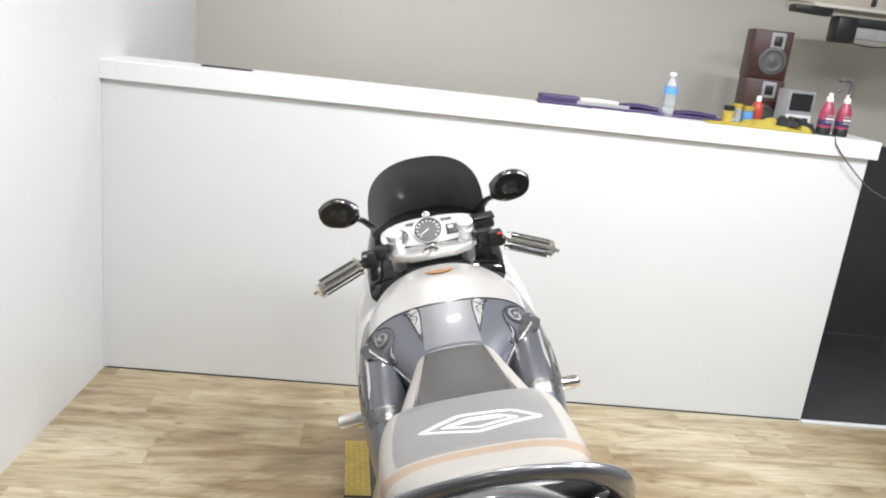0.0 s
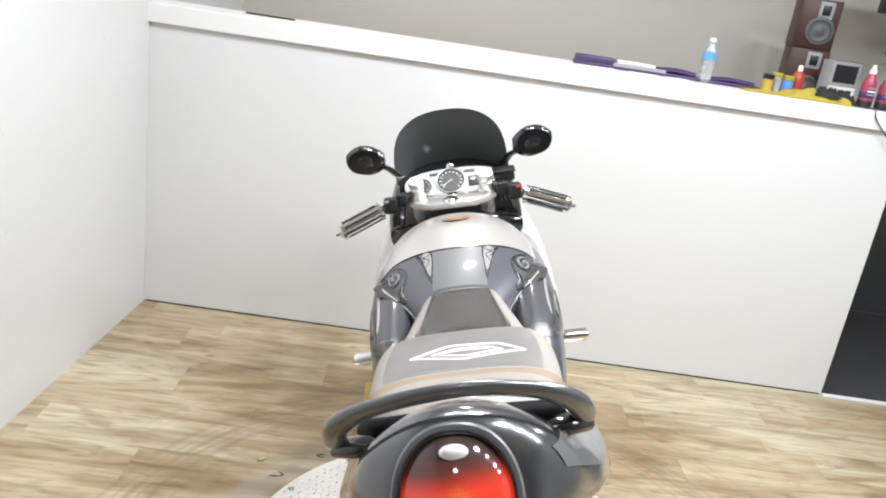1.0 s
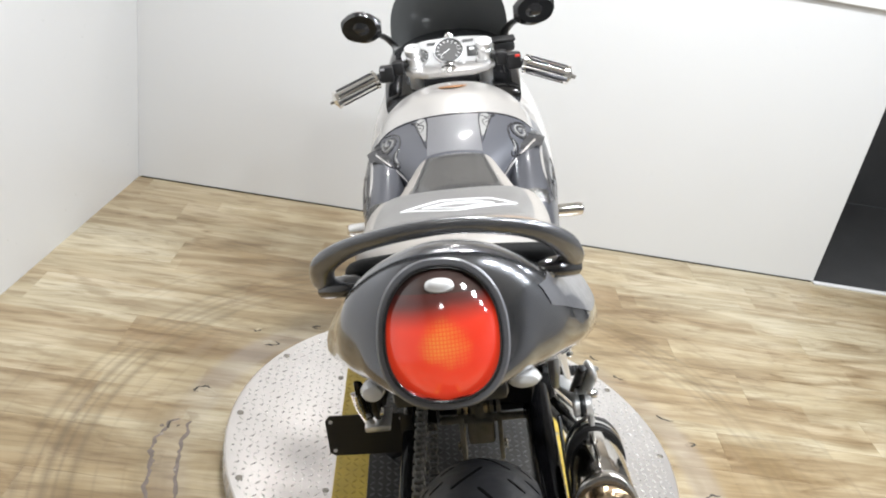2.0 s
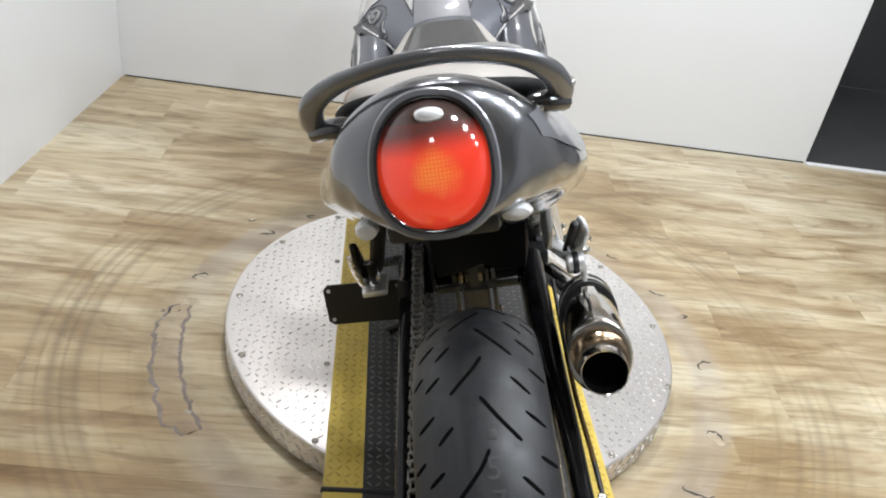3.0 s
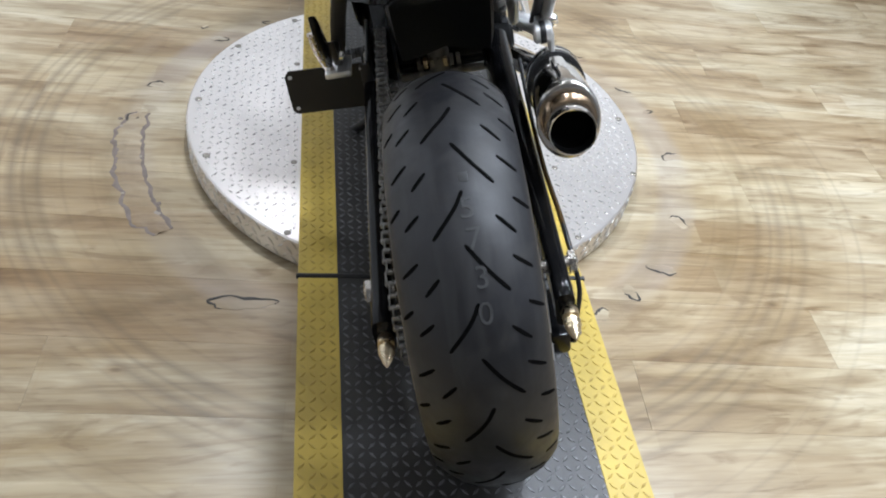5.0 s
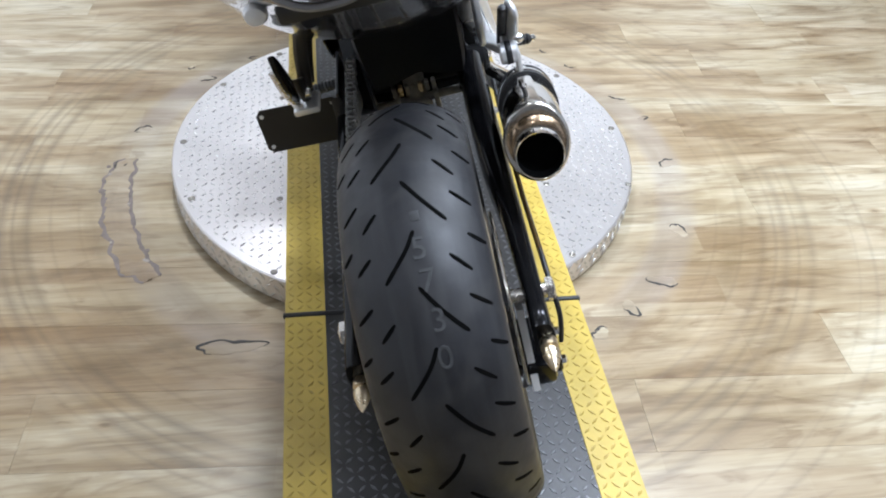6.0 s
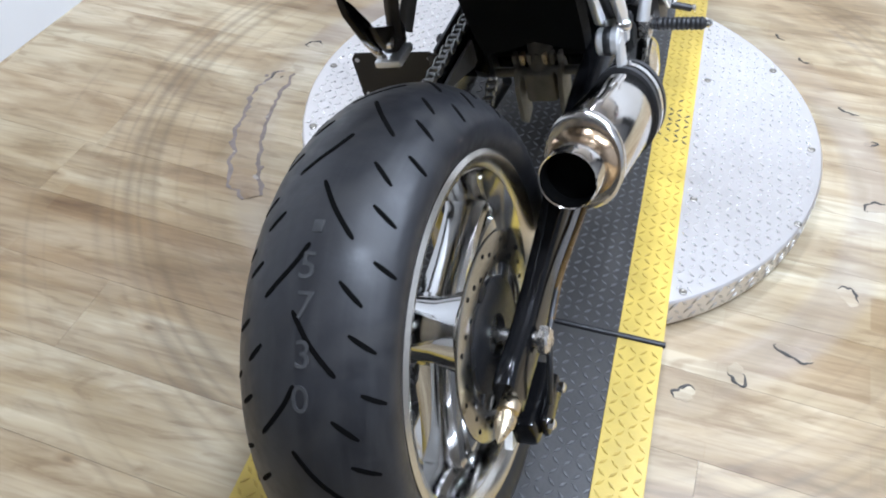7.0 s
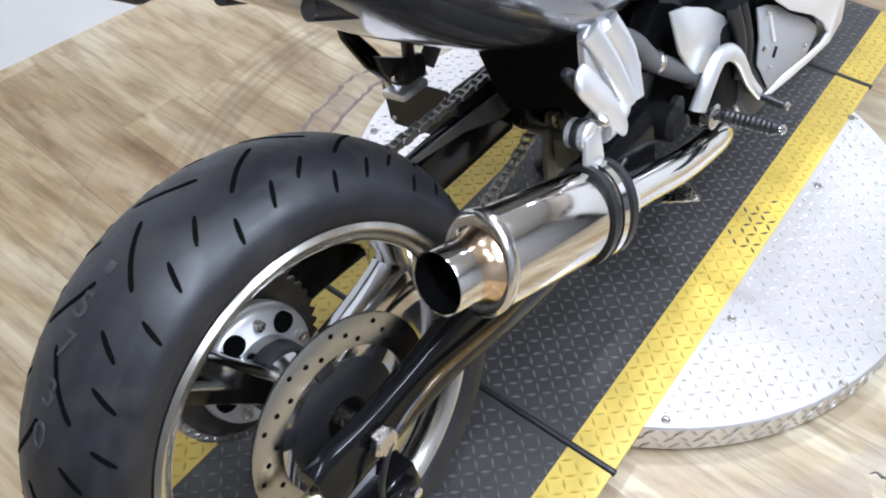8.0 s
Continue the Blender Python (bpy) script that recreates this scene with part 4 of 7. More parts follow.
# -- chain
def chain_path(n):
    y1, z1, r1 = AY, AZ, SP
    y2, z2, r2 = -0.31, 0.368, 0.074
    d = math.hypot(y2 - y1, z2 - z1)
    base = math.atan2(z2 - z1, y2 - y1)
    off = math.acos((r1 - r2) / d)
    pts = []
    a0, a1 = base + off, base + 2 * math.pi - off
    arc = [(y1 + r1 * math.cos(a0 + (a1 - a0) * i / 60), z1 + r1 * math.sin(a0 + (a1 - a0) * i / 60)) for i in range(61)]
    b0, b1 = base - off, base + off
    ya, za = arc[-1]
    yb_, zb_ = y2 + r2 * math.cos(b0), z2 + r2 * math.sin(b0)
    arc += [(ya + (yb_ - ya) * i / 20, za + (zb_ - za) * i / 20 - 0.248 * i / 20 * (1 - i / 20)) for i in range(1, 20)]      # slack lower run
    arc += [(y2 + r2 * math.cos(b0 + (b1 - b0) * i / 24), z2 + r2 * math.sin(b0 + (b1 - b0) * i / 24)) for i in range(25)]
    arc.append(arc[0])
    acc = [0]
    for p, q in zip(arc, arc[1:]):
        acc.append(acc[-1] + math.hypot(q[0] - p[0], q[1] - p[1]))
    for i in range(n):
        s = acc[-1] * i / n
        j = max(k for k in range(len(acc)) if acc[k] <= s)
        j = min(j, len(arc) - 2)
        f = (s - acc[j]) / max(acc[j + 1] - acc[j], 1e-9)
        pts.append((arc[j][0] + (arc[j + 1][0] - arc[j][0]) * f, arc[j][1] + (arc[j + 1][1] - arc[j][1]) * f))
    return pts


chain = thing("drive_chain", "", "")
chain.parent = bike
LINKS = 116
cp = chain_path(LINKS)
outline = []
for k in range(14):
    a = math.pi * 2 * k / 14
    outline.append((0.0085 * math.copysign(abs(math.cos(a)) ** 0.6, math.cos(a)) * 1.25, 0.0075 * math.sin(a) * (0.72 + 0.28 * abs(math.cos(a)))))
def link_mesh(gap):
    bms = []
    for s in (-1, 1):
        x = s * gap
        bms.append(loft([[(x - 0.0011, u, v) for u, v in outline], [(x + 0.0011, u, v) for u, v in outline]]))
    bms.append(rod((-gap - 0.0025, 0.0079, 0), (gap + 0.0025, 0.0079, 0), 0.0045, 10))
    return finish(join(*bms), "link", M_CHAIN)
wide_link, slim_link = link_mesh(0.0098), link_mesh(0.0070)
for i in range(LINKS):
    p, q = cp[i], cp[(i + 1) % LINKS]
    ob = new("link", slim_link if i % 2 else wide_link)
    ob.parent = chain
    ob.matrix_local = Matrix.Translation((-0.112, (p[0] + q[0]) / 2, (p[1] + q[1]) / 2)) @ Matrix.Rotation(math.atan2(q[1] - p[1], q[0] - p[0]), 4, "X")
part("front_sprocket_cover", lathe((-0.150, -0.31, 0.345), (0, -0.31, 0.345), [(0, 0.05), (0.008, 0.06), (0.03, 0.065), (0.06, 0.06)], 32), M_BLACKPL, bike)
part("chain_guide", prism([(-0.64, 0.402), (-0.64, 0.396), (-0.50, 0.380), (-0.40, 0.350), (-0.38, 0.352), (-0.36, 0.396), (-0.50, 0.400)], -0.119, -0.113, Matrix(((0, 0, 1, 0), (1, 0, 0, 0), (0, 1, 0, 0), (0, 0, 0, 1)))), M_CLEARPL, bike, "dusty plastic chain guide")

# -- engine, frame and the dark parts under the seat
part("engine", box(-0.17, 0.17, -0.19, 0.22, 0.25, 0.46, 0.03, 3), M_MATTE, bike, "dark engine block")
part("cylinder_block", box(-0.14, 0.14, 0.0, 0.30, 0.40, 0.66, 0.03, 3), M_MATTE, bike)
part("air_box", box(-0.12, 0.12, -0.30, 0.0, 0.44, 0.62, 0.03, 3), M_MATTE, bike)
part("clutch_cover", lathe((0.168, -0.02, 0.29), (1, -0.02, 0.29), [(0, 0.085), (0.010, 0.080), (0.014, 0.06), (0.015, 0.02)], 40), M_BLACKPL, bike)
YZ = Matrix(((0, 0, 1, 0), (1, 0, 0, 0), (0, 1, 0, 0), (0, 0, 0, 1)))
belly = part("belly_panel", prism([(-0.077, 0.436), (-0.037, 0.424), (0.010, 0.400), (0.063, 0.362), (0.147, 0.313), (0.197, 0.274), (0.202, 0.254), (0.146, 0.231), (0.068, 0.243), (-0.014, 0.247), (-0.048, 0.300), (-0.068, 0.324), (-0.063, 0.373)], 0.184, 0.190, YZ, 0.003), M_PANEL, bike, "satin silver engine side panel")
part("panel_slot", moved(box(0.0, 0.002, -0.010, 0.010, -0.005, 0.005, 0.0008), Matrix.Translation((0.190, -0.002, 0.318)) @ Matrix.Rotation(radians(50), 4, "X")), M_GROOVE, belly)
part("panel_ridge", tube([(0.190, -0.030, 0.405), (0.192, -0.022, 0.372), (0.192, -0.010, 0.345)], 0.004, 8, 5), M_PALE, belly)
for y, z in ((-0.050, 0.412), (-0.052, 0.350), (-0.030, 0.300), (0.130, 0.262)):
    part("bolt", lathe((0.189, y, z), (1, y, z), [(0, 0.007), (0.006, 0.007), (0.008, 0.004)], 6), M_CHROME, belly)
part("panel_backing", prism([(-0.060, 0.440), (0.030, 0.410), (0.140, 0.345), (0.215, 0.290), (0.232, 0.250), (0.150, 0.222), (0.0, 0.236), (-0.060, 0.262)], 0.172, 0.178, YZ, 0.002), M_MATTE, bike)
part("lower_fairing", prism([(-0.094, 0.471), (-0.023, 0.419), (0.015, 0.391), (0.124, 0.331), (0.186, 0.286), (0.213, 0.253), (0.181, 0.247), (0.099, 0.256), (0.008, 0.271), (-0.070, 0.273), (-0.053, 0.263), (0.036, 0.249), (0.121, 0.237), (0.222, 0.227), (0.282, 0.244), (0.300, 0.330), (0.264, 0.430), (0.0, 0.500)], 0.202, 0.208, YZ, 0.002), M_PALE, bike, "pale lower edge of the side fairing")
for y0_, z0_, y1_, z1_, r_ in ((-0.145, 0.470, -0.118, 0.330, 0.012), (-0.110, 0.460, -0.090, 0.320, 0.009)):
    part("breather_pipe", tube([(0.176, y0_, z0_), (0.180, (y0_ + y1_) / 2 + 0.008, (z0_ + z1_) / 2), (0.176, y1_, z1_)], r_, 12, 6), M_BLACKPL, bike)
part("brake_tube", tube([(0.130, -0.440, 0.560), (0.138, -0.414, 0.543), (0.140, -0.375, 0.512), (0.142, -0.334, 0.465), (0.150, -0.260, 0.410), (0.158, -0.190, 0.355)], 0.0165, 16, 6), M_CABLE, bike, "dark grey rubber covered tube")
part("tube_collar", lathe((0.1425, -0.334, 0.465), (0.150, -0.260, 0.410), [(0, 0.0172), (0.001, 0.0186), (0.010, 0.0186), (0.011, 0.0172)], 20), M_STEEL, bike)
for y, z, r in ((-0.29, 0.365, 0.017), (-0.272, 0.325, 0.013), (-0.245, 0.385, 0.012)):
    part("linkage_boss", lathe((0.150, y, z), (1, y, z), [(0, r), (0.010, r), (0.014, r * 0.6)], 20), M_BLACKPL, bike)
for s in (-1, 1):
    part("frame_spar", loft([[(s * x, y, z - h), (s * (x + 0.03), y, z - h * 0.8), (s * (x + 0.03), y, z + h * 0.8), (s * x, y, z + h)] for x, y, z, h in ((0.095, -0.38, 0.38, 0.06), (0.100, -0.30, 0.48, 0.06), (0.110, -0.10, 0.60, 0.06), (0.110, 0.15, 0.70, 0.06), (0.08, 0.40, 0.78, 0.05))]), M_SWING, bike)
    part("subframe_rail", tube([(s * 0.12, -0.30, 0.56), (s * 0.11, -0.55, 0.66), (s * 0.075, -0.85, 0.78)], 0.014), M_BLACKPL, bike)
    part("heel_plate", prism([(-0.320, 0.539), (-0.275, 0.527), (-0.205, 0.493), (-0.153, 0.456), (-0.133, 0.432), (-0.121, 0.390), (-0.139, 0.387), (-0.166, 0.380), (-0.200, 0.365), (-0.234, 0.384), (-0.267, 0.418), (-0.296, 0.462)], s * 0.161, s * 0.168, YZ, 0.003), M_CASTALU if s > 0 else M_SWING, bike)
    part("frame_slider", lathe((s * 0.19, 0.264, 0.512), (s * 1, 0.264, 0.512), [(0, 0.019), (0.125, 0.019), (0.138, 0.0165), (0.143, 0.010)], 28), M_CHROME, bike, "chrome frame slider")
part("under_tray", loft([[(x * w, y, z + (0.05 if abs(x) > 0.9 else 0)) for x in (-1, -0.92, -0.5, 0.5, 0.92, 1)] + [(x * w, y, z + 0.09) for x in (1, -1)] for y, w, z in ((-0.92, 0.070, 0.835), (-0.80, 0.095, 0.765), (-0.60, 0.110, 0.67), (-0.42, 0.115, 0.59), (-0.30, 0.11, 0.54))]), M_MATTE, bike, "black plastic tray under the seat")
GUARD = [(-0.520, 0.660, 0.104), (-0.495, 0.590, 0.106), (-0.470, 0.500, 0.106), (-0.450, 0.430, 0.104), (-0.435, 0.388, 0.100)]
part("inner_guard", loft([[(0.018 + w * cx, y + 0.05 * cd + 0.022 * (1 - abs(cx)), z + 0.03 * cd + 0.016 * (1 - abs(cx))) for cx, cd in ((-1, 0.5), (-0.92, 0.1), (-0.5, 0), (0, 0), (0.5, 0), (0.92, 0.1), (1, 0.5), (0.9, 1), (-0.9, 1))] for y, z, w in dense(GUARD, 3)]), M_MATTE, bike, "black plastic guard ahead of the rear wheel")
link_ = part("shock_linkage", box(-0.030, 0.030, -0.385, -0.345, 0.255, 0.318, 0.008), M_DUSTY, bike, "dusty shock absorber linkage")
for x in (-0.042, 0.042):
    part("rocker_plate", prism([(-0.400, 0.225), (-0.380, 0.205), (-0.345, 0.215), (-0.330, 0.290), (-0.345, 0.332), (-0.380, 0.330), (-0.395, 0.290)], x - 0.005, x + 0.005, Matrix(((0, 0, 1, 0), (1, 0, 0, 0), (0, 1, 0, 0), (0, 0, 0, 1))), 0.002), M_DUSTY, link_)
    part("pivot_bolt", lathe((x + math.copysign(0.004, x), -0.368, 0.240), (x * 30, -0.368, 0.240), [(0, 0.012), (0.008, 0.012), (0.010, 0.007)], 6), M_STEEL, link_)
part("linkage_pin", rod((-0.09, -0.362, 0.312), (0.10, -0.362, 0.312), 0.009), M_DUSTY, link_)
part("shock_body", rod((0.0, -0.355, 0.30), (0.0, -0.315, 0.43), 0.024, 24), M_DUSTY, link_)
for k in range(7):
    part("rib", box(-0.050 + 0.0145 * k, -0.041 + 0.0145 * k, -0.368, -0.350, 0.328, 0.350, 0.002), M_BRASS if k % 3 == 1 else M_DUSTY, link_, smooth=False)

# -- plate bracket with its little light
plate = part("plate_bracket", prism([(-0.313, 0.430), (-0.316, 0.350), (-0.306, 0.340), (-0.155, 0.334), (-0.145, 0.345), (-0.145, 0.428), (-0.155, 0.436), (-0.303, 0.442)], 0.002, 0.0045, Matrix.Translation((0, -0.475, 0)) @ Matrix.Rotation(math.pi / 2, 4, "X")), M_BLACKPL, bike, "black metal plate holder without a plate", smooth=False)
for bx_, bz_ in ((-0.302, 0.428), (-0.304, 0.354), (-0.157, 0.346), (-0.157, 0.424)):
    part("bolt_hole", lathe((bx_, -0.4815, bz_), (bx_, 1, bz_), [(0, 0.0042), (0.002, 0.0042)], 12), M_WHITE, plate)
part("plate_arm", join(box(-0.16, -0.136, -0.482, -0.474, 0.350, 0.432, 0.002), box(-0.146, -0.139, -0.48, -0.31, 0.355, 0.440, 0.002)), M_BLACKPL, bike)
# left passenger peg bracket
YZ = Matrix(((0, 0, 1, 0), (1, 0, 0, 0), (0, 1, 0, 0), (0, 0, 0, 1)))
lp = part("left_peg_bracket", join(tube([(-0.14, -0.40, 0.615), (-0.172, -0.43, 0.545), (-0.188, -0.480, 0.480)], 0.009, 10, 4, (0.6, 1.7)), tube([(-0.14, -0.52, 0.66), (-0.172, -0.515, 0.57), (-0.188, -0.515, 0.490)], 0.008, 10, 4, (0.6, 1.7)), prism([(-0.579, 0.547), (-0.572, 0.515), (-0.552, 0.481), (-0.517, 0.464), (-0.487, 0.468), (-0.480, 0.490), (-0.488, 0.508), (-0.513, 0.513), (-0.530, 0.520)], -0.196, -0.183, YZ, 0.003)), M_SPROCKET, bike, "dark cast footrest bracket")
part("bracket_foot", box(-0.218, -0.168, -0.562, -0.500, 0.458, 0.472, 0.004), M_CASTALU, lp, "bright cast foot of the bracket")
part("peg_plate", tube([(-0.206, -0.548, 0.470), (-0.216, -0.566, 0.520), (-0.216, -0.590, 0.575)], 0.0065, 10, 4, (0.6, 1.5)), M_STEEL, lp)
part("folded_peg", prism([(-0.616, 0.622), (-0.615, 0.588), (-0.587, 0.527), (-0.556, 0.486), (-0.540, 0.490), (-0.545, 0.515), (-0.563, 0.550), (-0.597, 0.602)], -0.212, -0.197, YZ, 0.004), M_SWING, lp, "flat black folded footrest")
part("bracket_bolt", lathe((-0.176, -0.552, 0.500), (-1, -0.552, 0.500), [(0, 0.010), (0.010, 0.010), (0.013, 0.006)], 12), M_CHROME, lp)
# right hanger with passenger peg
rp = part("right_peg_bracket", prism([(-0.530, 0.606), (-0.505, 0.615), (-0.470, 0.600), (-0.425, 0.545), (-0.398, 0.500), (-0.402, 0.470), (-0.430, 0.455), (-0.475, 0.462), (-0.510, 0.485), (-0.535, 0.540)], 0.152, 0.164, YZ, 0.004), M_CASTALU, bike, "bright cast aluminium exhaust hanger")
part("rib", tube([(0.164, -0.520, 0.606), (0.174, -0.490, 0.545), (0.186, -0.468, 0.478)], 0.010, 12, 5, (0.6, 1.4), radii=[0.013, 0.0115, 0.007]), M_CASTALU, rp)
part("rib", tube([(0.164, -0.474, 0.596), (0.172, -0.446, 0.540), (0.184, -0.446, 0.474)], 0.010, 12, 5, (0.6, 1.4), radii=[0.013, 0.011, 0.007]), M_CASTALU, rp)
part("hanger_arm", tube([(0.170, -0.470, 0.470), (0.188, -0.520, 0.480), (0.198, -0.560, 0.492)], 0.014, 12, 5, (1.0, 1.2)), M_CASTALU, rp)
part("peg_plate", tube([(0.199, -0.508, 0.465), (0.200, -0.514, 0.472), (0.207, -0.560, 0.532), (0.210, -0.603, 0.588), (0.2105, -0.612, 0.600), (0.2105, -0.616, 0.606)], 0.017, 16, 6, (0.55, 1.35), radii=[0.003, 0.010, 0.0165, 0.0160, 0.0115, 0.002]), M_CASTALU, rp, "rounded bright footrest arm")
part("folded_peg", tube([(0.188, -0.528, 0.492), (0.192, -0.568, 0.545), (0.195, -0.612, 0.600), (0.195, -0.616, 0.606)], 0.0085, 12, 5, radii=[0.008, 0.009, 0.0085, 0.002]), M_BLACKPL, rp, "short black folded footpeg")
part("peg_bolt", lathe((0.205, -0.585, 0.525), (1, -0.585, 0.525), [(0, 0.010), (0.010, 0.010), (0.016, 0.0085), (0.020, 0.004)], 16), M_CHROME, rp)
part("hanger_boss", lathe((0.178, -0.600, 0.510), (1, -0.600, 0.510), [(0, 0.016), (0.003, 0.0195), (0.030, 0.0195), (0.033, 0.016)], 28), M_CASTALU, rp)
part("rubber_bush", lathe((0.1885, -0.600, 0.510), (1, -0.600, 0.510), [(0, 0.0200), (0.001, 0.0208), (0.010, 0.0208), (0.011, 0.0200)], 28), M_BLACKPL, rp)
part("hanger_tab", join(prism([(-0.617, 0.515), (-0.583, 0.515), (-0.580, 0.470), (-0.590, 0.446), (-0.616, 0.446), (-0.622, 0.470)], 0.205, 0.213, YZ, 0.003), prism([(-0.610, 0.515), (-0.560, 0.490), (-0.545, 0.498), (-0.560, 0.525)], 0.186, 0.198, YZ, 0.003)), M_CASTALU, rp)
# rider's peg, brake pedal
peg = part("right_footpeg", lathe((0.168, -0.195, 0.300), (0.300, -0.188, 0.288), [(0.0, 0.010), (0.02, 0.010), (0.021, 0.0135)] + [(0.022 + 0.0043 * k, 0.0135 if k % 2 else 0.0112) for k in range(20)] + [(0.110, 0.010), (0.113, 0.007), (0.120, 0.007), (0.122, 0.004)], 16), M_BLACKPL, bike, "ribbed black rubber footpeg")
part("peg_tip", lathe((0.279, -0.189, 0.290), (0.31, -0.187, 0.287), [(0, 0.007), (0.006, 0.0085), (0.012, 0.004)], 14), M_CHROME, peg)
part("brake_pedal", tube([(0.176, -0.262, 0.345), (0.183, -0.240, 0.386), (0.185, -0.206, 0.410), (0.186, -0.168, 0.402), (0.187, -0.134, 0.370), (0.190, -0.105, 0.318), (0.193, -0.065, 0.268)], 0.0115, 14, 6, (0.8, 1.3), radii=[0.013, 0.0125, 0.0115, 0.0115, 0.011, 0.0095, 0.008]), M_CASTALU, bike, "polished brake pedal")
part("pedal_tip", rod((0.190, -0.068, 0.270), (0.238, -0.062, 0.252), 0.0075), M_BLACKPL, bike)
part("tip_cap", lathe((0.237, -0.062, 0.2525), (0.3, -0.054, 0.229), [(0, 0.0075), (0.006, 0.008), (0.009, 0.004)], 14), M_CHROME, bike)
for s in (1,):
    part("pedal_pivot", lathe((0.160, -0.205, 0.300), (1, -0.205, 0.300), [(0, 0.022), (0.018, 0.022), (0.022, 0.014)], 20), M_STEEL, bike)
part("left_footpeg", lathe((-0.168, -0.195, 0.300), (-0.300, -0.188, 0.288), [(0.0, 0.010), (0.02, 0.0135)] + [(0.022 + 0.0043 * k, 0.0135 if k % 2 else 0.0112) for k in range(20)] + [(0.112, 0.008)], 16), M_BLACKPL, bike)
part("side_stand", tube([(-0.13, -0.22, 0.20), (-0.20, -0.20, 0.11), (-0.262, -0.16, 0.052)], 0.012), M_BLACKPL, bike)
part("stand_foot", moved(box(-0.03, 0.03, -0.025, 0.025, -0.004, 0.004, 0.002), Matrix.Translation((-0.262, -0.155, -0.066 + 0.115)) @ Matrix.Rotation(radians(15.3), 4, "Y")), M_BLACKPL, bike)

# -- exhaust
MF0, MF1 = Vector((0.2135, -0.585, 0.395)), Vector((0.1982, -0.822, 0.4725))
md = (MF1 - MF0).normalized()
L = (MF1 - MF0).length
ACROSS = Vector((1, 0, 0)) - md * md.x
ACROSS.normalize()
UPRIGHT = ACROSS.cross(md)


def oval(bm):
    """Presses the round can into an upright oval; the tail pipe stays round."""
    for v in bm.verts:
        d = v.co - MF0
        along = md * d.dot(md)
        a, b = (d - along).dot(ACROSS), (d - along).dot(UPRIGHT)
        f = min(max((math.hypot(a, b) - 0.040) / 0.019, 0), 1)
        v.co = MF0 + along + ACROSS * a * (1 - 0.13 * f) + UPRIGHT * b * (1 + 0.10 * f)
    return bm


exh = part("silencer", oval(lathe(MF0, MF1, [(0.0, 0.044), (0.010, 0.050), (0.022, 0.0580), (L - 0.010, 0.0580), (L - 0.009, 0.0575)], 64)), M_SILENCER, bike, "polished round steel silencer")
part("end_cap", oval(lathe(MF1 - md * 0.010, MF1 + md, [(0, 0.0583), (0.002, 0.0606), (0.011, 0.0614), (0.015, 0.0600), (0.0175, 0.0565), (0.0172, 0.0520), (0.0165, 0.0465)], 64, False)), M_CAPSTEEL, exh)
part("heat_band", lathe(MF1 + md * 0.006, MF1 + md, [(0, 0.0472), (0.006, 0.0430), (0.013, 0.0400), (0.021, 0.0388), (0.030, 0.0384)], 56, False), M_HEATED, exh, "straw coloured heat tint")
part("tip", lathe(MF1 + md * 0.036, MF1 + md, [(0.0, 0.0384), (0.0315, 0.0384), (0.0335, 0.0376), (0.0325, 0.0360), (0.002, 0.0360), (0.001, 0.001)], 56), M_SILENCER, exh)
part("tip_bore", lathe(MF1 + md * 0.038, MF1 + md, [(0.0, 0.0357), (0.028, 0.0358), (0.028, 0.0350), (0.004, 0.0348), (0.003, 0.0005)], 40), M_GROOVE, exh)
for off in (0.010, 0.030, 0.050):
    part("clamp", oval(lathe(MF0 + md * off, MF1, [(0, 0.0583), (0.001, 0.0625), (0.012, 0.0625), (0.013, 0.0583)], 64)), M_CHROME if off == 0.030 else M_BLACKPL, exh)
part("clamp_lug", join(box(0.200, 0.222, -0.618, -0.585, 0.443, 0.470, 0.005), rod((0.190, -0.600, 0.458), (0.232, -0.600, 0.458), 0.007)), M_CHROME, exh)
part("collar", oval(lathe(MF0 - md * 0.03, MF1, [(0, 0.030), (0.004, 0.034), (0.02, 0.039), (0.03, 0.048), (0.034, 0.050)], 40)), M_CASTALU, exh)
part("link_pipe", tube([MF0 - md * 0.02, (0.204, -0.48, 0.352), (0.190, -0.36, 0.300), (0.170, -0.24, 0.252), (0.150, -0.14, 0.215), (0.11, -0.02, 0.16), (0.09, 0.12, 0.14)], 0.027, 24, 8), M_CHROME, bike, "chrome link pipe")

part("pipe_bracket", prism([(0.122, -0.300), (0.181, -0.265), (0.146, -0.232), (0.110, -0.245)], 0.165, 0.169, None, 0.001), M_STEEL, bike, "small flat steel bracket under the link pipe")

# -- tail fairing, lamp, grab rail
TAILROWS = dense([(-1.03, -0.016, 0.893, 0.055, 0.016, 0.020, 2.2), (-1.0, -0.014, 0.905, 0.092, 0.036, 0.045, 2.2), (-0.975, -0.012, 0.905, 0.112, 0.100, 0.058, 2.2), (-0.945, -0.009, 0.900, 0.138, 0.128, 0.068, 2.2), (-0.90, -0.006, 0.870, 0.160, 0.150, 0.064, 1.9), (-0.85, -0.004, 0.846, 0.182, 0.144, 0.074, 1.75),
                  (-0.70, 0.002, 0.772, 0.206, 0.153, 0.113, 1.9), (-0.50, 0.0, 0.705, 0.195, 0.150, 0.148, 2.5), (-0.33, 0.0, 0.670, 0.180, 0.150, 0.112, 2.6), (-0.20, 0.0, 0.665, 0.160, 0.13, 0.09, 2.6)], 4)
tail_bm = sections(TAILROWS, 48)
TAIL_TREE = tree_of(tail_bm)
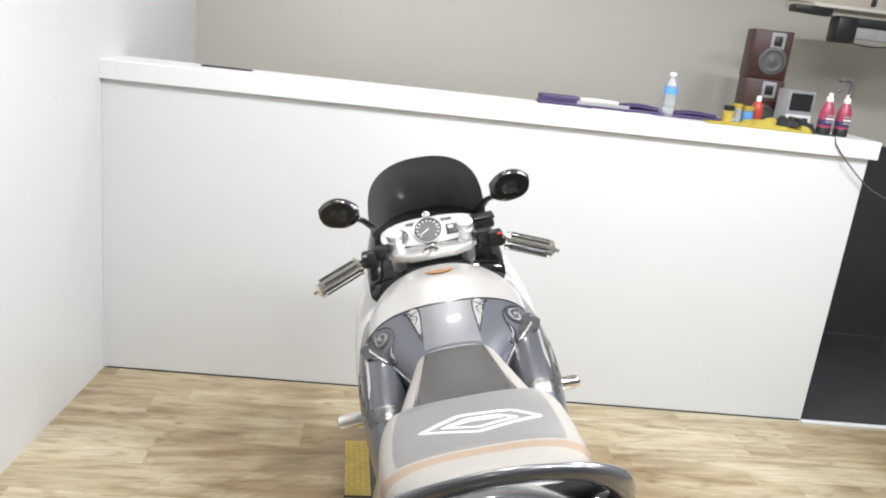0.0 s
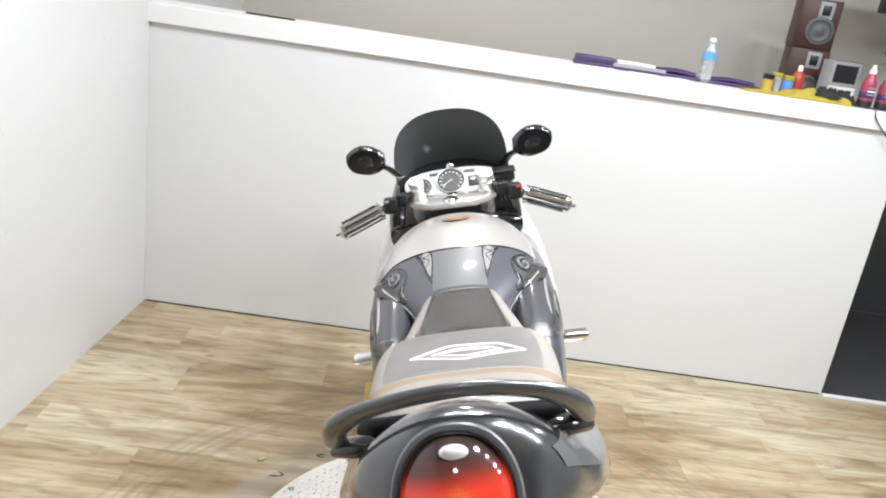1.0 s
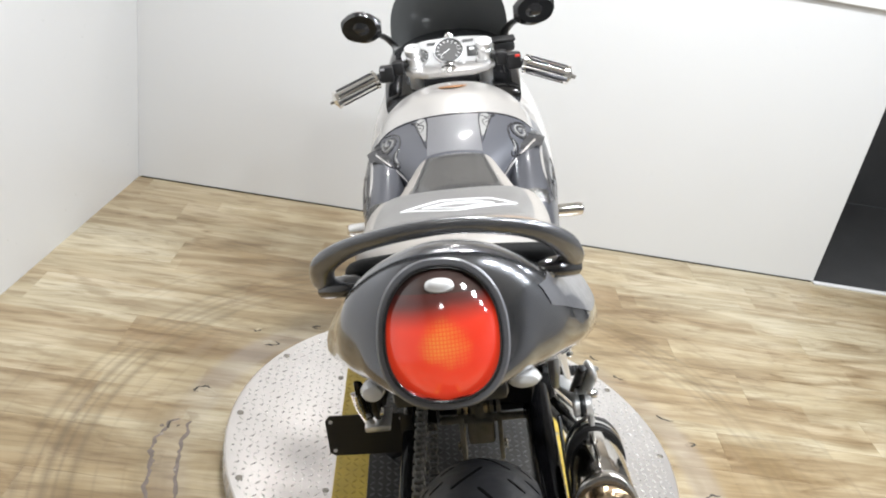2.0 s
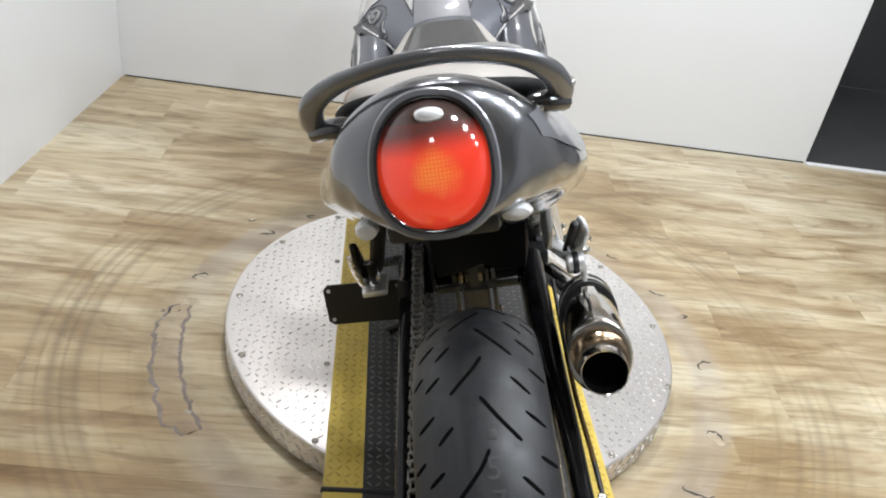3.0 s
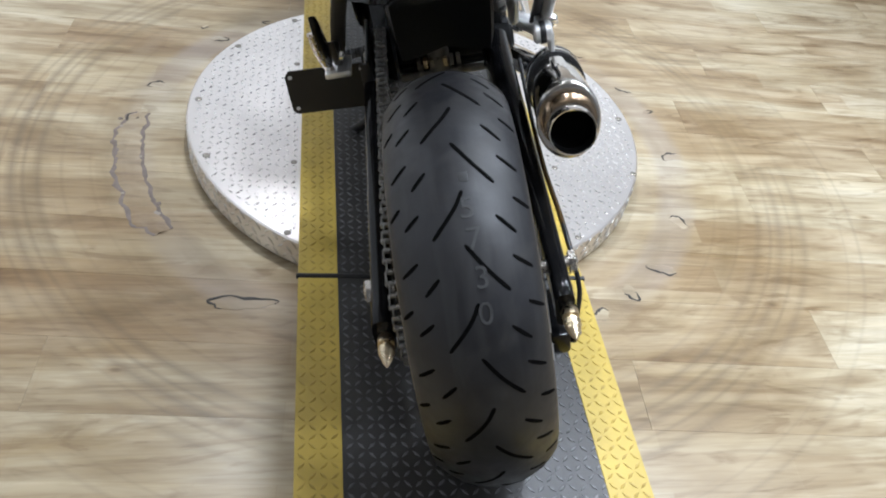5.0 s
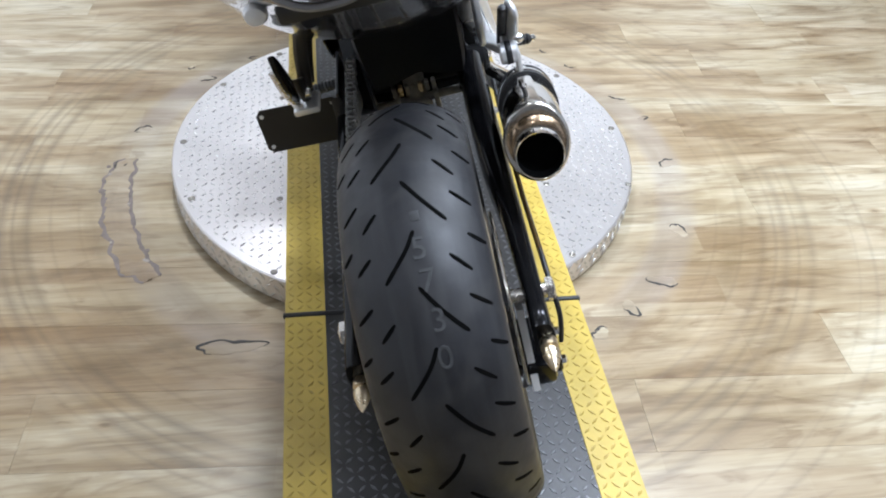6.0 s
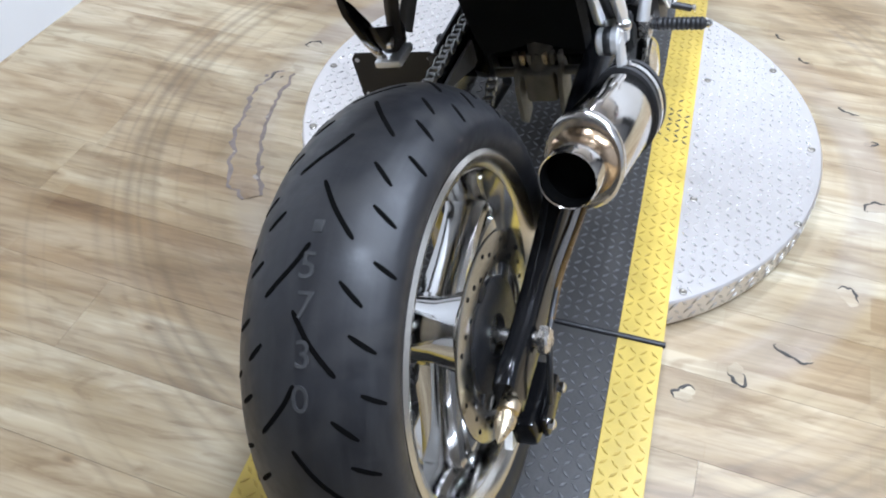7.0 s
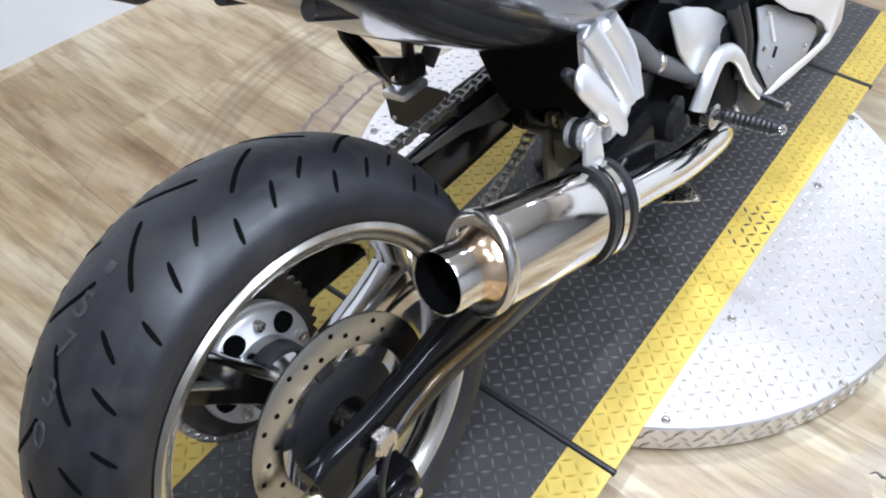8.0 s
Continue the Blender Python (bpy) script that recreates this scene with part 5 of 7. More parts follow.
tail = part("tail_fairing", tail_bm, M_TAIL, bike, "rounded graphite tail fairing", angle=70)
# pale patch on the right flank: a bright reflection put into the paint
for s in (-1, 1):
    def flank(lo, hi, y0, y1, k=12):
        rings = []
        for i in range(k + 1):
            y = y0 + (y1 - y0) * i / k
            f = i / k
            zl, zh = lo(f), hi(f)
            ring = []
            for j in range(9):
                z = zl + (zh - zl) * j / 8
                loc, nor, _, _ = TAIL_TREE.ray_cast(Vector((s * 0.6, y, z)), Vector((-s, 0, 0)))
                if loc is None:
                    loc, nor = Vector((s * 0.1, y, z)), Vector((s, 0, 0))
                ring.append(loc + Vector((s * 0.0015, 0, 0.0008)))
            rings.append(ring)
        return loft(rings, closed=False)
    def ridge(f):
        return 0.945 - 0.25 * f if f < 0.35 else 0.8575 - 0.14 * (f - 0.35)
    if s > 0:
        part("flank_reflection", flank(ridge, lambda f: ridge(f) + 0.012 + 0.072 * math.sin(math.pi * min(1, 0.08 + f)), -0.955, -0.62, 24), M_LIGHTGREY, tail, "pale patch painted as a reflection on the right flank", angle=70)

LAMP = Matrix.Translation((-0.014, -1.008, 0.954)) @ Matrix.Rotation(radians(2), 4, "Y") @ Matrix.Rotation(radians(-26), 4, "X")    # local -y faces back


def lamp_shell(w, h_up, h_dn, bulge, v0, v1, n=40, k=10, pw=2.3):
    """A bulging lens between two heights, v from -1 (bottom) to 1 (top)."""
    rings = []
    for i in range(k + 1):
        v = v0 + (v1 - v0) * i / k
        ring = []
        half = (max(1 - abs(v) ** pw, 0)) ** (1 / pw) * (1 - 0.06 * v)
        for j in range(n + 1):
            u = -1 + 2 * j / n
            x = u * w * half
            z = v * (h_up if v > 0 else h_dn)
            r2 = (u * half) ** 2 + v * v
            ring.append((x, -bulge * (1 - min(r2, 1)) ** 0.8, z))
        rings.append(ring)
    return loft(rings, closed=False)


lamp = part("tail_lamp", moved(lamp_shell(0.0650, 0.075, 0.076, 0.028, -1, 0.62, k=20), LAMP), M_RED, bike, "large red tail lamp lens, lit", angle=80)
part("smoked_top", moved(lamp_shell(0.0650, 0.075, 0.076, 0.028, 0.62, 1), LAMP), M_SMOKELENS, lamp, "smoked upper part of the lens", angle=80)
part("top_reflector", moved(moved(lathe((0, 0, 0), (0, -1, 0), [(0, 0.0125), (0.003, 0.0120), (0.005, 0.009), (0.006, 0.0085), (0.008, 0.004), (0.0085, 0.0005)], 24), Matrix.Diagonal((1.35, 1, 0.75, 1))), LAMP @ Matrix.Translation((0, -0.0145, 0.0545)) @ Matrix.Rotation(radians(-32), 4, "X")), M_CLEAR, lamp, "clear oval reflector boss")


def lamp_ring(w, hu, hd, thick, depth, pw=2.3, n=72, y0=-0.004):
    rings = []
    for i in range(n + 1):
        a = 2 * math.pi * i / n
        c, s_ = math.cos(a), math.sin(a)
        e = 2 / pw
        x, z = math.copysign(abs(c) ** e, c) * (1 - 0.06 * s_), math.copysign(abs(s_) ** e, s_)
        h = hu if s_ > 0 else hd
        ring = []
        for rr, dy in ((0, 0.010), (0.0, -0.002), (0.25, -depth), (0.7, -depth), (1.0, 0.0), (1.0, 0.02)):
            ring.append((x * (w + thick * rr), y0 + dy, z * (h + thick * rr)))
        rings.append(ring)
    return loft(rings, caps=False)


part("lamp_gasket", moved(lamp_ring(0.0640, 0.074, 0.075, 0.0048, 0.003), LAMP), M_GLOSSBLACK, lamp)
part("lamp_bezel", moved(lamp_ring(0.0684, 0.0784, 0.0795, 0.008, 0.0025, y0=0.002), LAMP), M_LIGHTGREY, lamp, "grey metallic bezel")
RAIL = [(-0.160, -0.862, 0.944), (-0.166, -0.880, 0.968), (-0.152, -0.910, 1.008), (-0.100, -0.932, 1.040), (0.0, -0.942, 1.056), (0.088, -0.932, 1.040), (0.134, -0.910, 1.008), (0.150, -0.882, 0.968), (0.146, -0.864, 0.944)]
rail = part("grab_rail", tube(RAIL, 0.0110, 16, 8, (1.25, 0.85), radii=[0.0120, 0.0140, 0.0122, 0.0096, 0.0088, 0.0096, 0.0122, 0.0140, 0.0120]), M_RAIL, bike, "arched dark graphite passenger grab rail")
for s in (-1, 1):
    part("rail_bracket", tube([(s * 0.156 - 0.006, -0.872, 0.952), (s * 0.135 - 0.006, -0.890, 0.962), (s * 0.105 - 0.006, -0.890, 0.962)], 0.015, 12, 4, (1.2, 0.9)), M_GLOSSBLACK, rail)
    part("bracket_bolt", lathe((s * 0.120, -0.908, 0.962), (s * 0.120, -2, 0.99), [(0, 0.0045), (0.004, 0.0045), (0.005, 0.003)], 12), M_CHROME, rail)
    ts = part("turn_signal", moved(lathe((0, 0, 0), (0, -1, 0), [(0, 0.008), (0.008, 0.016), (0.022, 0.019), (0.030, 0.015), (0.033, 0.004)], 24), Matrix.Translation((s * 0.093 - 0.018, -0.955, 0.858)) @ Matrix.Diagonal((0.80, 0.9, 0.72, 1) if s < 0 else (1.15, 0.9, 0.58, 1))), M_CLEAR, bike, "clear turn signal")
    part("stalk", rod((s * 0.093 - 0.018, -0.96, 0.858), (s * 0.07 - 0.014, -0.91, 0.862), 0.009), M_BLACKPL, ts)
part("lamp_underside", box(-0.085, 0.055, -1.0, -0.90, 0.845, 0.872, 0.008), M_BLACKPL, bike)

# a solid black band stands in for the shade between seat and tail
part("gap_shade_band", tube([(-0.138, -0.800, 0.925), (-0.128, -0.845, 0.958), (-0.090, -0.890, 0.985), (0, -0.906, 0.998), (0.090, -0.890, 0.985), (0.128, -0.845, 0.958), (0.138, -0.800, 0.925)], 0.0135, 12, 6), M_MATTE, tail, "black band in place of the shaded gap behind the seat")

# -- seats
def seat_pair(name, rows, base_mat, top_mat, label, top_name, narrow, y0, y1, lift=0.002):
    full = dense(rows, 4)
    bm = sections(full, 40, 2.8)
    tree = tree_of(bm)
    ob = part(name, bm, base_mat, bike, label, angle=75)
    k, m_ = 20, 14
    rings = []
    for i in range(k + 1):
        y = y0 + (y1 - y0) * i / k
        w = narrow(i / k)
        ring = []
        for j in range(m_ + 1):
            x = -w + 2 * w * j / m_
            loc, nor, _, _ = tree.ray_cast(Vector((x, y, 1.5)), Vector((0, 0, -1)))
            ring.append((loc if loc is not None else Vector((x, y, rows[0][2]))) + Vector((0, 0, lift * (1 if 0 < j < m_ and 0 < i < k else -1))))
        rings.append(ring)
    top = loft(rings, closed=False)
    tt = tree_of(top)
    pad = part(top_name, top, top_mat, ob, angle=75)
    return ob, pad, tt


RIDER = [(-0.115, 0, 0.822, 0.050, 0.018, 0.05), (-0.14, 0, 0.826, 0.078, 0.028, 0.06), (-0.22, 0, 0.824, 0.098, 0.031, 0.07), (-0.34, 0, 0.826, 0.122, 0.032, 0.08), (-0.44, 0, 0.834, 0.140, 0.036, 0.08), (-0.50, 0, 0.845, 0.140, 0.036, 0.08)]
seat, pad, tt = seat_pair("rider_seat", RIDER, M_SEATBEIGE, M_SEATDARK, "beige and grey vinyl rider seat", "seat_panel", lambda f: 0.070 + 0.050 * f, -0.128, -0.47)
for s in (-1, 1):
    part("seam", strip_on(tt, [(s * 0.064, -0.15, 0.9), (s * 0.082, -0.28, 0.9), (s * 0.102, -0.45, 0.9)], 0.003, (0, 0, -1), 0.001), M_SEATBEIGE, seat)
HUMP = [(-0.425, 0, 0.862, 0.120, 0.012, 0.05), (-0.445, 0, 0.866, 0.140, 0.030, 0.06), (-0.52, 0, 0.874, 0.152, 0.044, 0.07), (-0.64, 0, 0.892, 0.152, 0.050, 0.08), (-0.76, 0, 0.930, 0.140, 0.050, 0.09), (-0.84, 0, 0.958, 0.122, 0.044, 0.09), (-0.885, 0, 0.970, 0.095, 0.026, 0.08)]
hump, hpad, ht = seat_pair("passenger_seat", HUMP, M_SEATBEIGE, M_SEATGREY, "raised beige and grey vinyl passenger seat", "seat_panel", lambda f: 0.128 + 0.012 * math.sin(math.pi * f), -0.437, -0.745)
# pale diamond shaped emblem with a wavy band inside
EM = [(-0.083, -0.612), (-0.022, -0.570), (0.060, -0.580), (0.100, -0.618), (0.003, -0.660)]
def on_top(pts):
    return [(x, y, 1.2) for x, y in pts]
def edge_path(a, b, k=6):
    return [(a[0] + (b[0] - a[0]) * i / k, a[1] + (b[1] - a[1]) * i / k, 1.2) for i in range(k + 1)]
for i in range(5):
    part("emblem_edge", strip_on(ht, edge_path(EM[i], EM[(i + 1) % 5]), 0.008, (0, 0, -1), 0.0012, k=3, taper=False), M_EMBLEM, hump, "pale emblem outline")
IN = [(x * 0.62 + 0.003, -0.612 + (y + 0.612) * 0.5) for x, y in EM]
for i in range(5):
    part("emblem_edge", strip_on(ht, edge_path(IN[i], IN[(i + 1) % 5]), 0.006, (0, 0, -1), 0.0012, k=3, taper=False), M_EMBLEM, hump)
part("emblem_band", strip_on(ht, on_top([(-0.035, -0.606), (0.0, -0.597), (0.045, -0.606)]), 0.012, (0, 0, -1), 0.0012, k=8), M_EMBLEM, hump, "pale lens shaped bar")
part("back_pad", sections([(y, 0, 0.931 + (-(y + 0.76)) * 0.35, 0.142 - (-(y + 0.76)) * 0.25, 0.050 - (-(y + 0.76)) * 0.10, 0.02) for y in (-0.752, -0.765, -0.785, -0.805, -0.822)], 40, 2.8), M_TAN, hump, "tan vinyl band behind the seat panel", angle=75)

# -- tank
TANK = dense([(0.315, 0, 0.86, 0.055, 0.028, 0.05), (0.295, 0, 0.855, 0.100, 0.043, 0.07), (0.24, 0, 0.84, 0.150, 0.066, 0.10), (0.15, 0, 0.82, 0.185, 0.084, 0.13), (0.05, 0, 0.80, 0.190, 0.084, 0.14), (-0.04, 0, 0.79, 0.165, 0.080, 0.14), (-0.11, 0, 0.785, 0.125, 0.070, 0.12), (-0.17, 0, 0.78, 0.090, 0.055, 0.10)], 5)
SPLIT = 0.045
front_rows = [r for r in TANK if r[0] >= SPLIT - 1e-6]
rear_rows = [r for r in TANK if r[0] <= front_rows[-1][0] + 1e-6]
tank_bm = sections(TANK, 56, 2.3)
TANK_TREE = tree_of(tank_bm)
tank_bm.free()
tank = part("fuel_tank", sections(front_rows, 56, 2.3), M_SILVER, bike, "silver fuel tank with graphite painted rear", angle=75)
part("tank_rear", sections(rear_rows, 56, 2.3), M_GREY, tank, "blue grey metallic rear of the tank", angle=75)
def on_tank(name, pts, width, material, label="", lift=0.0012, way=(0, 0, -1)):
    bm = strip_on(TANK_TREE, [(x, y, 1.3) for x, y in pts], width, way, lift)
    if len(bm.verts):
        part(name, bm, material, tank, label)
    else:
        bm.free()
yb = front_rows[-1][0]
mid_rings = []
for i in range(13):
    y = yb - 0.004 - (yb + 0.115) * i / 12
    ring = []
    for j in range(13):
        x = (-1 + 2 * j / 12) * (0.0605 + 0.001 * i / 12)
        hit = TANK_TREE.ray_cast(Vector((x, y, 1.3)), Vector((0, 0, -1)))[0]
        ring.append(hit + Vector((0, 0, 0.0012)))
    mid_rings.append(ring)
part("tank_middle", loft(mid_rings, closed=False), M_LIGHTGREY, tank, "light silver panel down the middle of the tank", angle=75)
on_tank("pinstripe", [(-0.185, yb), (-0.12, yb + 0.001), (0, yb + 0.001), (0.12, yb + 0.001), (0.185, yb)], 0.006, M_PIN, "black pinstripe", 0.0018)
for s in (-1, 1):
    on_tank("pinstripe", [(s * 0.062, yb), (s * 0.060, 0.0), (s * 0.062, -0.09)], 0.0035, M_PIN, lift=0.0022)
    on_tank("pinstripe", [(s * 0.105, yb), (s * 0.090, 0.03), (s * 0.064, -0.085)], 0.0035, M_PIN, lift=0.0022)
    on_tank("swirl", [(s * 0.083, yb - 0.006), (s * 0.076, 0.03), (s * 0.064, -0.06)], 0.026, M_SWIRL, "pale swirl panel", 0.0016)
    on_tank("swirl_line", [(s * 0.098, 0.036), (s * 0.082, 0.030), (s * 0.084, 0.012), (s * 0.074, 0.0)], 0.0025, M_PIN, lift=0.0026)
    on_tank("swirl_line", [(s * 0.066, 0.034), (s * 0.080, 0.022), (s * 0.068, 0.008), (s * 0.074, -0.02)], 0.0025, M_PIN, lift=0.0026)
cap = part("tank_badge", moved(lathe((0, 0, 0), (0, 0, 1), [(0, 0.001), (0.001, 0.028), (0.003, 0.030), (0.005, 0.026), (0.0055, 0.001)], 32), Matrix.Translation((0.004, 0.222, 0.902)) @ Matrix.Rotation(radians(-12), 4, "X") @ Matrix.Diagonal((1.25, 1.15, 1, 1))), M_ORANGE, tank, "round orange tank badge")

# -- side covers under the tank
COVERS = []
for s in (-1, 1):
    rows = dense([(0.33, s * 0.165, 0.68, 0.040, 0.06, 0.12), (0.26, s * 0.168, 0.70, 0.052, 0.10, 0.18), (0.12, s * 0.168, 0.71, 0.058, 0.115, 0.20), (-0.05, s * 0.165, 0.70, 0.060, 0.125, 0.19), (-0.20, s * 0.160, 0.69, 0.052, 0.105, 0.15), (-0.30, s * 0.152, 0.675, 0.040, 0.075, 0.10), (-0.35, s * 0.145, 0.665, 0.022, 0.04, 0.06)], 4)
    bm = sections(rows, 36, 2.4)
    tree = tree_of(bm)
    COVERS.append(bm.copy())
    cover = part("side_cover", bm, M_COVER, bike, "blue grey side cover with swirl painting", angle=75)
    mesh_bits = []
    out_ = Vector((s * 0.35, -0.42, 0.84)).normalized()
    along = Vector((0, 1, 0.5)).cross(out_).normalized()
    for i in range(8):
        for j in range(6):
            at = Vector((s * 0.168, -0.232, 0.78)) + along * (0.0066 * (i - 4) + 0.0033 * (j % 2)) + out_.cross(along) * 0.0062 * (j - 3)
            hit, nor = tree.ray_cast(at + out_ * 0.2, -out_)[:2]
            if hit is not None:
                mesh_bits.append(lathe(hit - nor * 0.0005, hit + nor, [(0, 0.0034), (0.002, 0.0034), (0.002, 0.0022), (0.0008, 0.0022)], 6))
    gm = part("vent_mesh", join(*mesh_bits), M_CHAIN, cover, "small honeycomb vent")
    gm["kind"] = "stuff"

# painted scrolls over tank and side covers
BODY_TREE = tree_of(join(sections(TANK, 56, 2.3), *COVERS))
def scroll(s, pts, width, material, lift, name="scroll", label=""):
    bm = strip_on(BODY_TREE, [(s * x, y, 1.3) for x, y in pts], width, (0, 0, -1), lift, k=10)
    if len(bm.verts):
        part(name, bm, material, tank, label)
    else:
        bm.free()
for s in (-1, 1):
    scroll(s, [(0.185, 0.060), (0.182, 0.020), (0.170, -0.030), (0.160, -0.070)], 0.062, M_SWIRLDARK, 0.0006, label="dark scroll painting")
    scroll(s, [(0.204, -0.050), (0.206, -0.110), (0.204, -0.170), (0.196, -0.230)], 0.030, M_SWIRLDARK, 0.0006)
    # curls on the shoulder of the tank and on the cover below it
    shoulder, flat = Vector((s * 0.150, -0.005, 0.845)), Vector((s * 0.212, -0.120, 0.770))

    def curl(c, u0, v0, r0, turns, way, first=0.0):
        out = []
        for q in range(int(turns * 12) + 1):
            a, r_ = first + way * 2 * math.pi * q / 12, r0 * (1 - q / (turns * 12 + 3))
            out.append((c, u0 + r_ * math.cos(a), v0 + 1.25 * r_ * math.sin(a)))
        return out

    def painted(points, width, material, lift, label=""):
        slope = Vector((s * 0.64, 0, -0.77))
        bm = strip_on(BODY_TREE, [c + slope * u_ + Vector((0, v_, 0)) for c, u_, v_ in points], width, (-s * 0.77, 0, -0.64), lift, k=6, start=0.3)
        if len(bm.verts):
            part("scroll", bm, material, tank, label)
        else:
            bm.free()
    edge_line = [(shoulder, 0.046, 0.040), (shoulder, 0.040, -0.005), (shoulder, 0.026, -0.055), (shoulder, 0.014, -0.100), (shoulder, 0.008, -0.150)]
    painted(edge_line, 0.011, M_PIN, 0.0016)
    painted(edge_line, 0.0055, M_SILVER, 0.0024, "silver painted line")
    painted(curl(shoulder, 0.004, 0.004, 0.026, 1.9, s, 1.2), 0.0075, M_PIN, 0.0018, "black painted scroll")
    painted(curl(shoulder, 0.006, 0.006, 0.020, 1.5, s, 1.0), 0.0050, M_SWIRL, 0.0026)
    painted([(shoulder, 0.010, 0.046), (shoulder, -0.014, 0.030), (shoulder, -0.024, 0.0), (shoulder, -0.016, -0.036), (shoulder, 0.004, -0.064), (shoulder, 0.018, -0.098)], 0.0050, M_PIN, 0.0018)
    painted([(shoulder, -0.012, -0.040), (shoulder, 0.006, -0.050), (shoulder, 0.014, -0.072), (shoulder, 0.006, -0.088), (shoulder, -0.002, -0.078)], 0.0055, M_PIN, 0.0020)
    painted([(shoulder, -0.008, -0.044), (shoulder, 0.002, -0.060), (shoulder, 0.004, -0.076)], 0.0040, M_SWIRL, 0.0026)
    painted([(flat, 0.022, 0.150), (flat, 0.026, 0.090), (flat, 0.024, 0.020), (flat, 0.014, -0.050), (flat, 0.0, -0.100)], 0.022, M_LIGHTGREY, 0.0008, "pale painted lobe")
    painted([(flat, -0.030, 0.140), (flat, -0.036, 0.080), (flat, -0.034, 0.020), (flat, -0.026, -0.040), (flat, -0.020, -0.085)], 0.020, M_SWIRLDARK, 0.0009)
    painted([(flat, -0.044, 0.110), (flat, -0.046, 0.050), (flat, -0.040, -0.010), (flat, -0.028, -0.060)], 0.0070, M_SILVER, 0.0022)
    petal = [(flat, 0.024 * math.sin(2 * math.pi * q / 16), 0.088 * math.cos(2 * math.pi * q / 16)) for q in range(17)]
    painted(petal, 0.0050, M_PIN, 0.0018)
    painted([(flat, 0.0, 0.080), (flat, 0.010, 0.040), (flat, -0.006, 0.010), (flat, 0.008, -0.025), (flat, -0.002, -0.075)], 0.0080, M_SWIRLDARK, 0.0014)
    painted(curl(flat, 0.004, 0.030, 0.014, 1.4, -s, 0.4), 0.0045, M_PIN, 0.0022)
    painted(curl(flat, -0.002, -0.030, 0.012, 1.4, s, 2.4), 0.0040, M_PIN, 0.0022)
    painted([(flat, -0.008, 0.055), (flat, -0.014, 0.015), (flat, -0.010, -0.040)], 0.0060, M_SWIRL, 0.0018)

# -- front fairing, cockpit and screen
fair = part("front_fairing", sections(dense([(0.24, 0, 0.50, 0.225, 0.16, 0.26, 3.0), (0.30, 0, 0.53, 0.262, 0.20, 0.28, 3.0), (0.42, 0, 0.57, 0.268, 0.24, 0.26, 2.8), (0.56, 0, 0.62, 0.255, 0.25, 0.22, 2.6), (0.72, 0, 0.69, 0.215, 0.22, 0.20, 2.4), (0.86, 0, 0.73, 0.150, 0.15, 0.16, 2.2), (0.95, 0, 0.74, 0.07, 0.07, 0.09, 2.0)], 4), 48), M_PALE, bike, "pale pearl front fairing", angle=75)
part("head_lamp", moved(lathe((0, 0, 0), (0, 1, 0), [(0, 0.07), (0.02, 0.062), (0.035, 0.04), (0.04, 0.002)], 32), Matrix.Translation((0, 0.915, 0.75)) @ Matrix.Diagonal((1.5, 1, 0.8, 1))), M_CLEAR, fair)
part("cockpit_panel", sections(dense([(0.40, 0, 0.82, 0.190, 0.02, 0.06, 3), (0.50, 0, 0.85, 0.195, 0.025, 0.10, 3), (0.62, 0, 0.875, 0.188, 0.045, 0.10, 3), (0.72, 0, 0.90, 0.170, 0.05, 0.10, 2.6), (0.78, 0, 0.90, 0.12, 0.03, 0.08, 2.4)], 3), 40), M_GLOSSBLACK, bike, "black cockpit panel", angle=75)


def screen_point(u, v, off=0.0):
    hw = 0.176 * (1 - 0.05 * v) * max(1 - v ** 4, 0.0) ** 0.42
    top = 0.214
    return Vector((0.004 + u * hw, 0.745 - 0.125 * v - 0.10 * (u * hw / 0.176) ** 2 * (1 - 0.4 * v) + off, 0.912 + top * v))


for_rings = []
for i in range(17):
    v = 0.998 * math.sin(math.pi / 2 * i / 16)
    for_rings.append([screen_point(-1 + 2 * j / 24, v) for j in range(25)] + [screen_point(1 - 2 * j / 24, v, 0.004) for j in range(25)])
part("windscreen", loft(for_rings), M_SMOKE, bike, "dark smoked windscreen", angle=60)

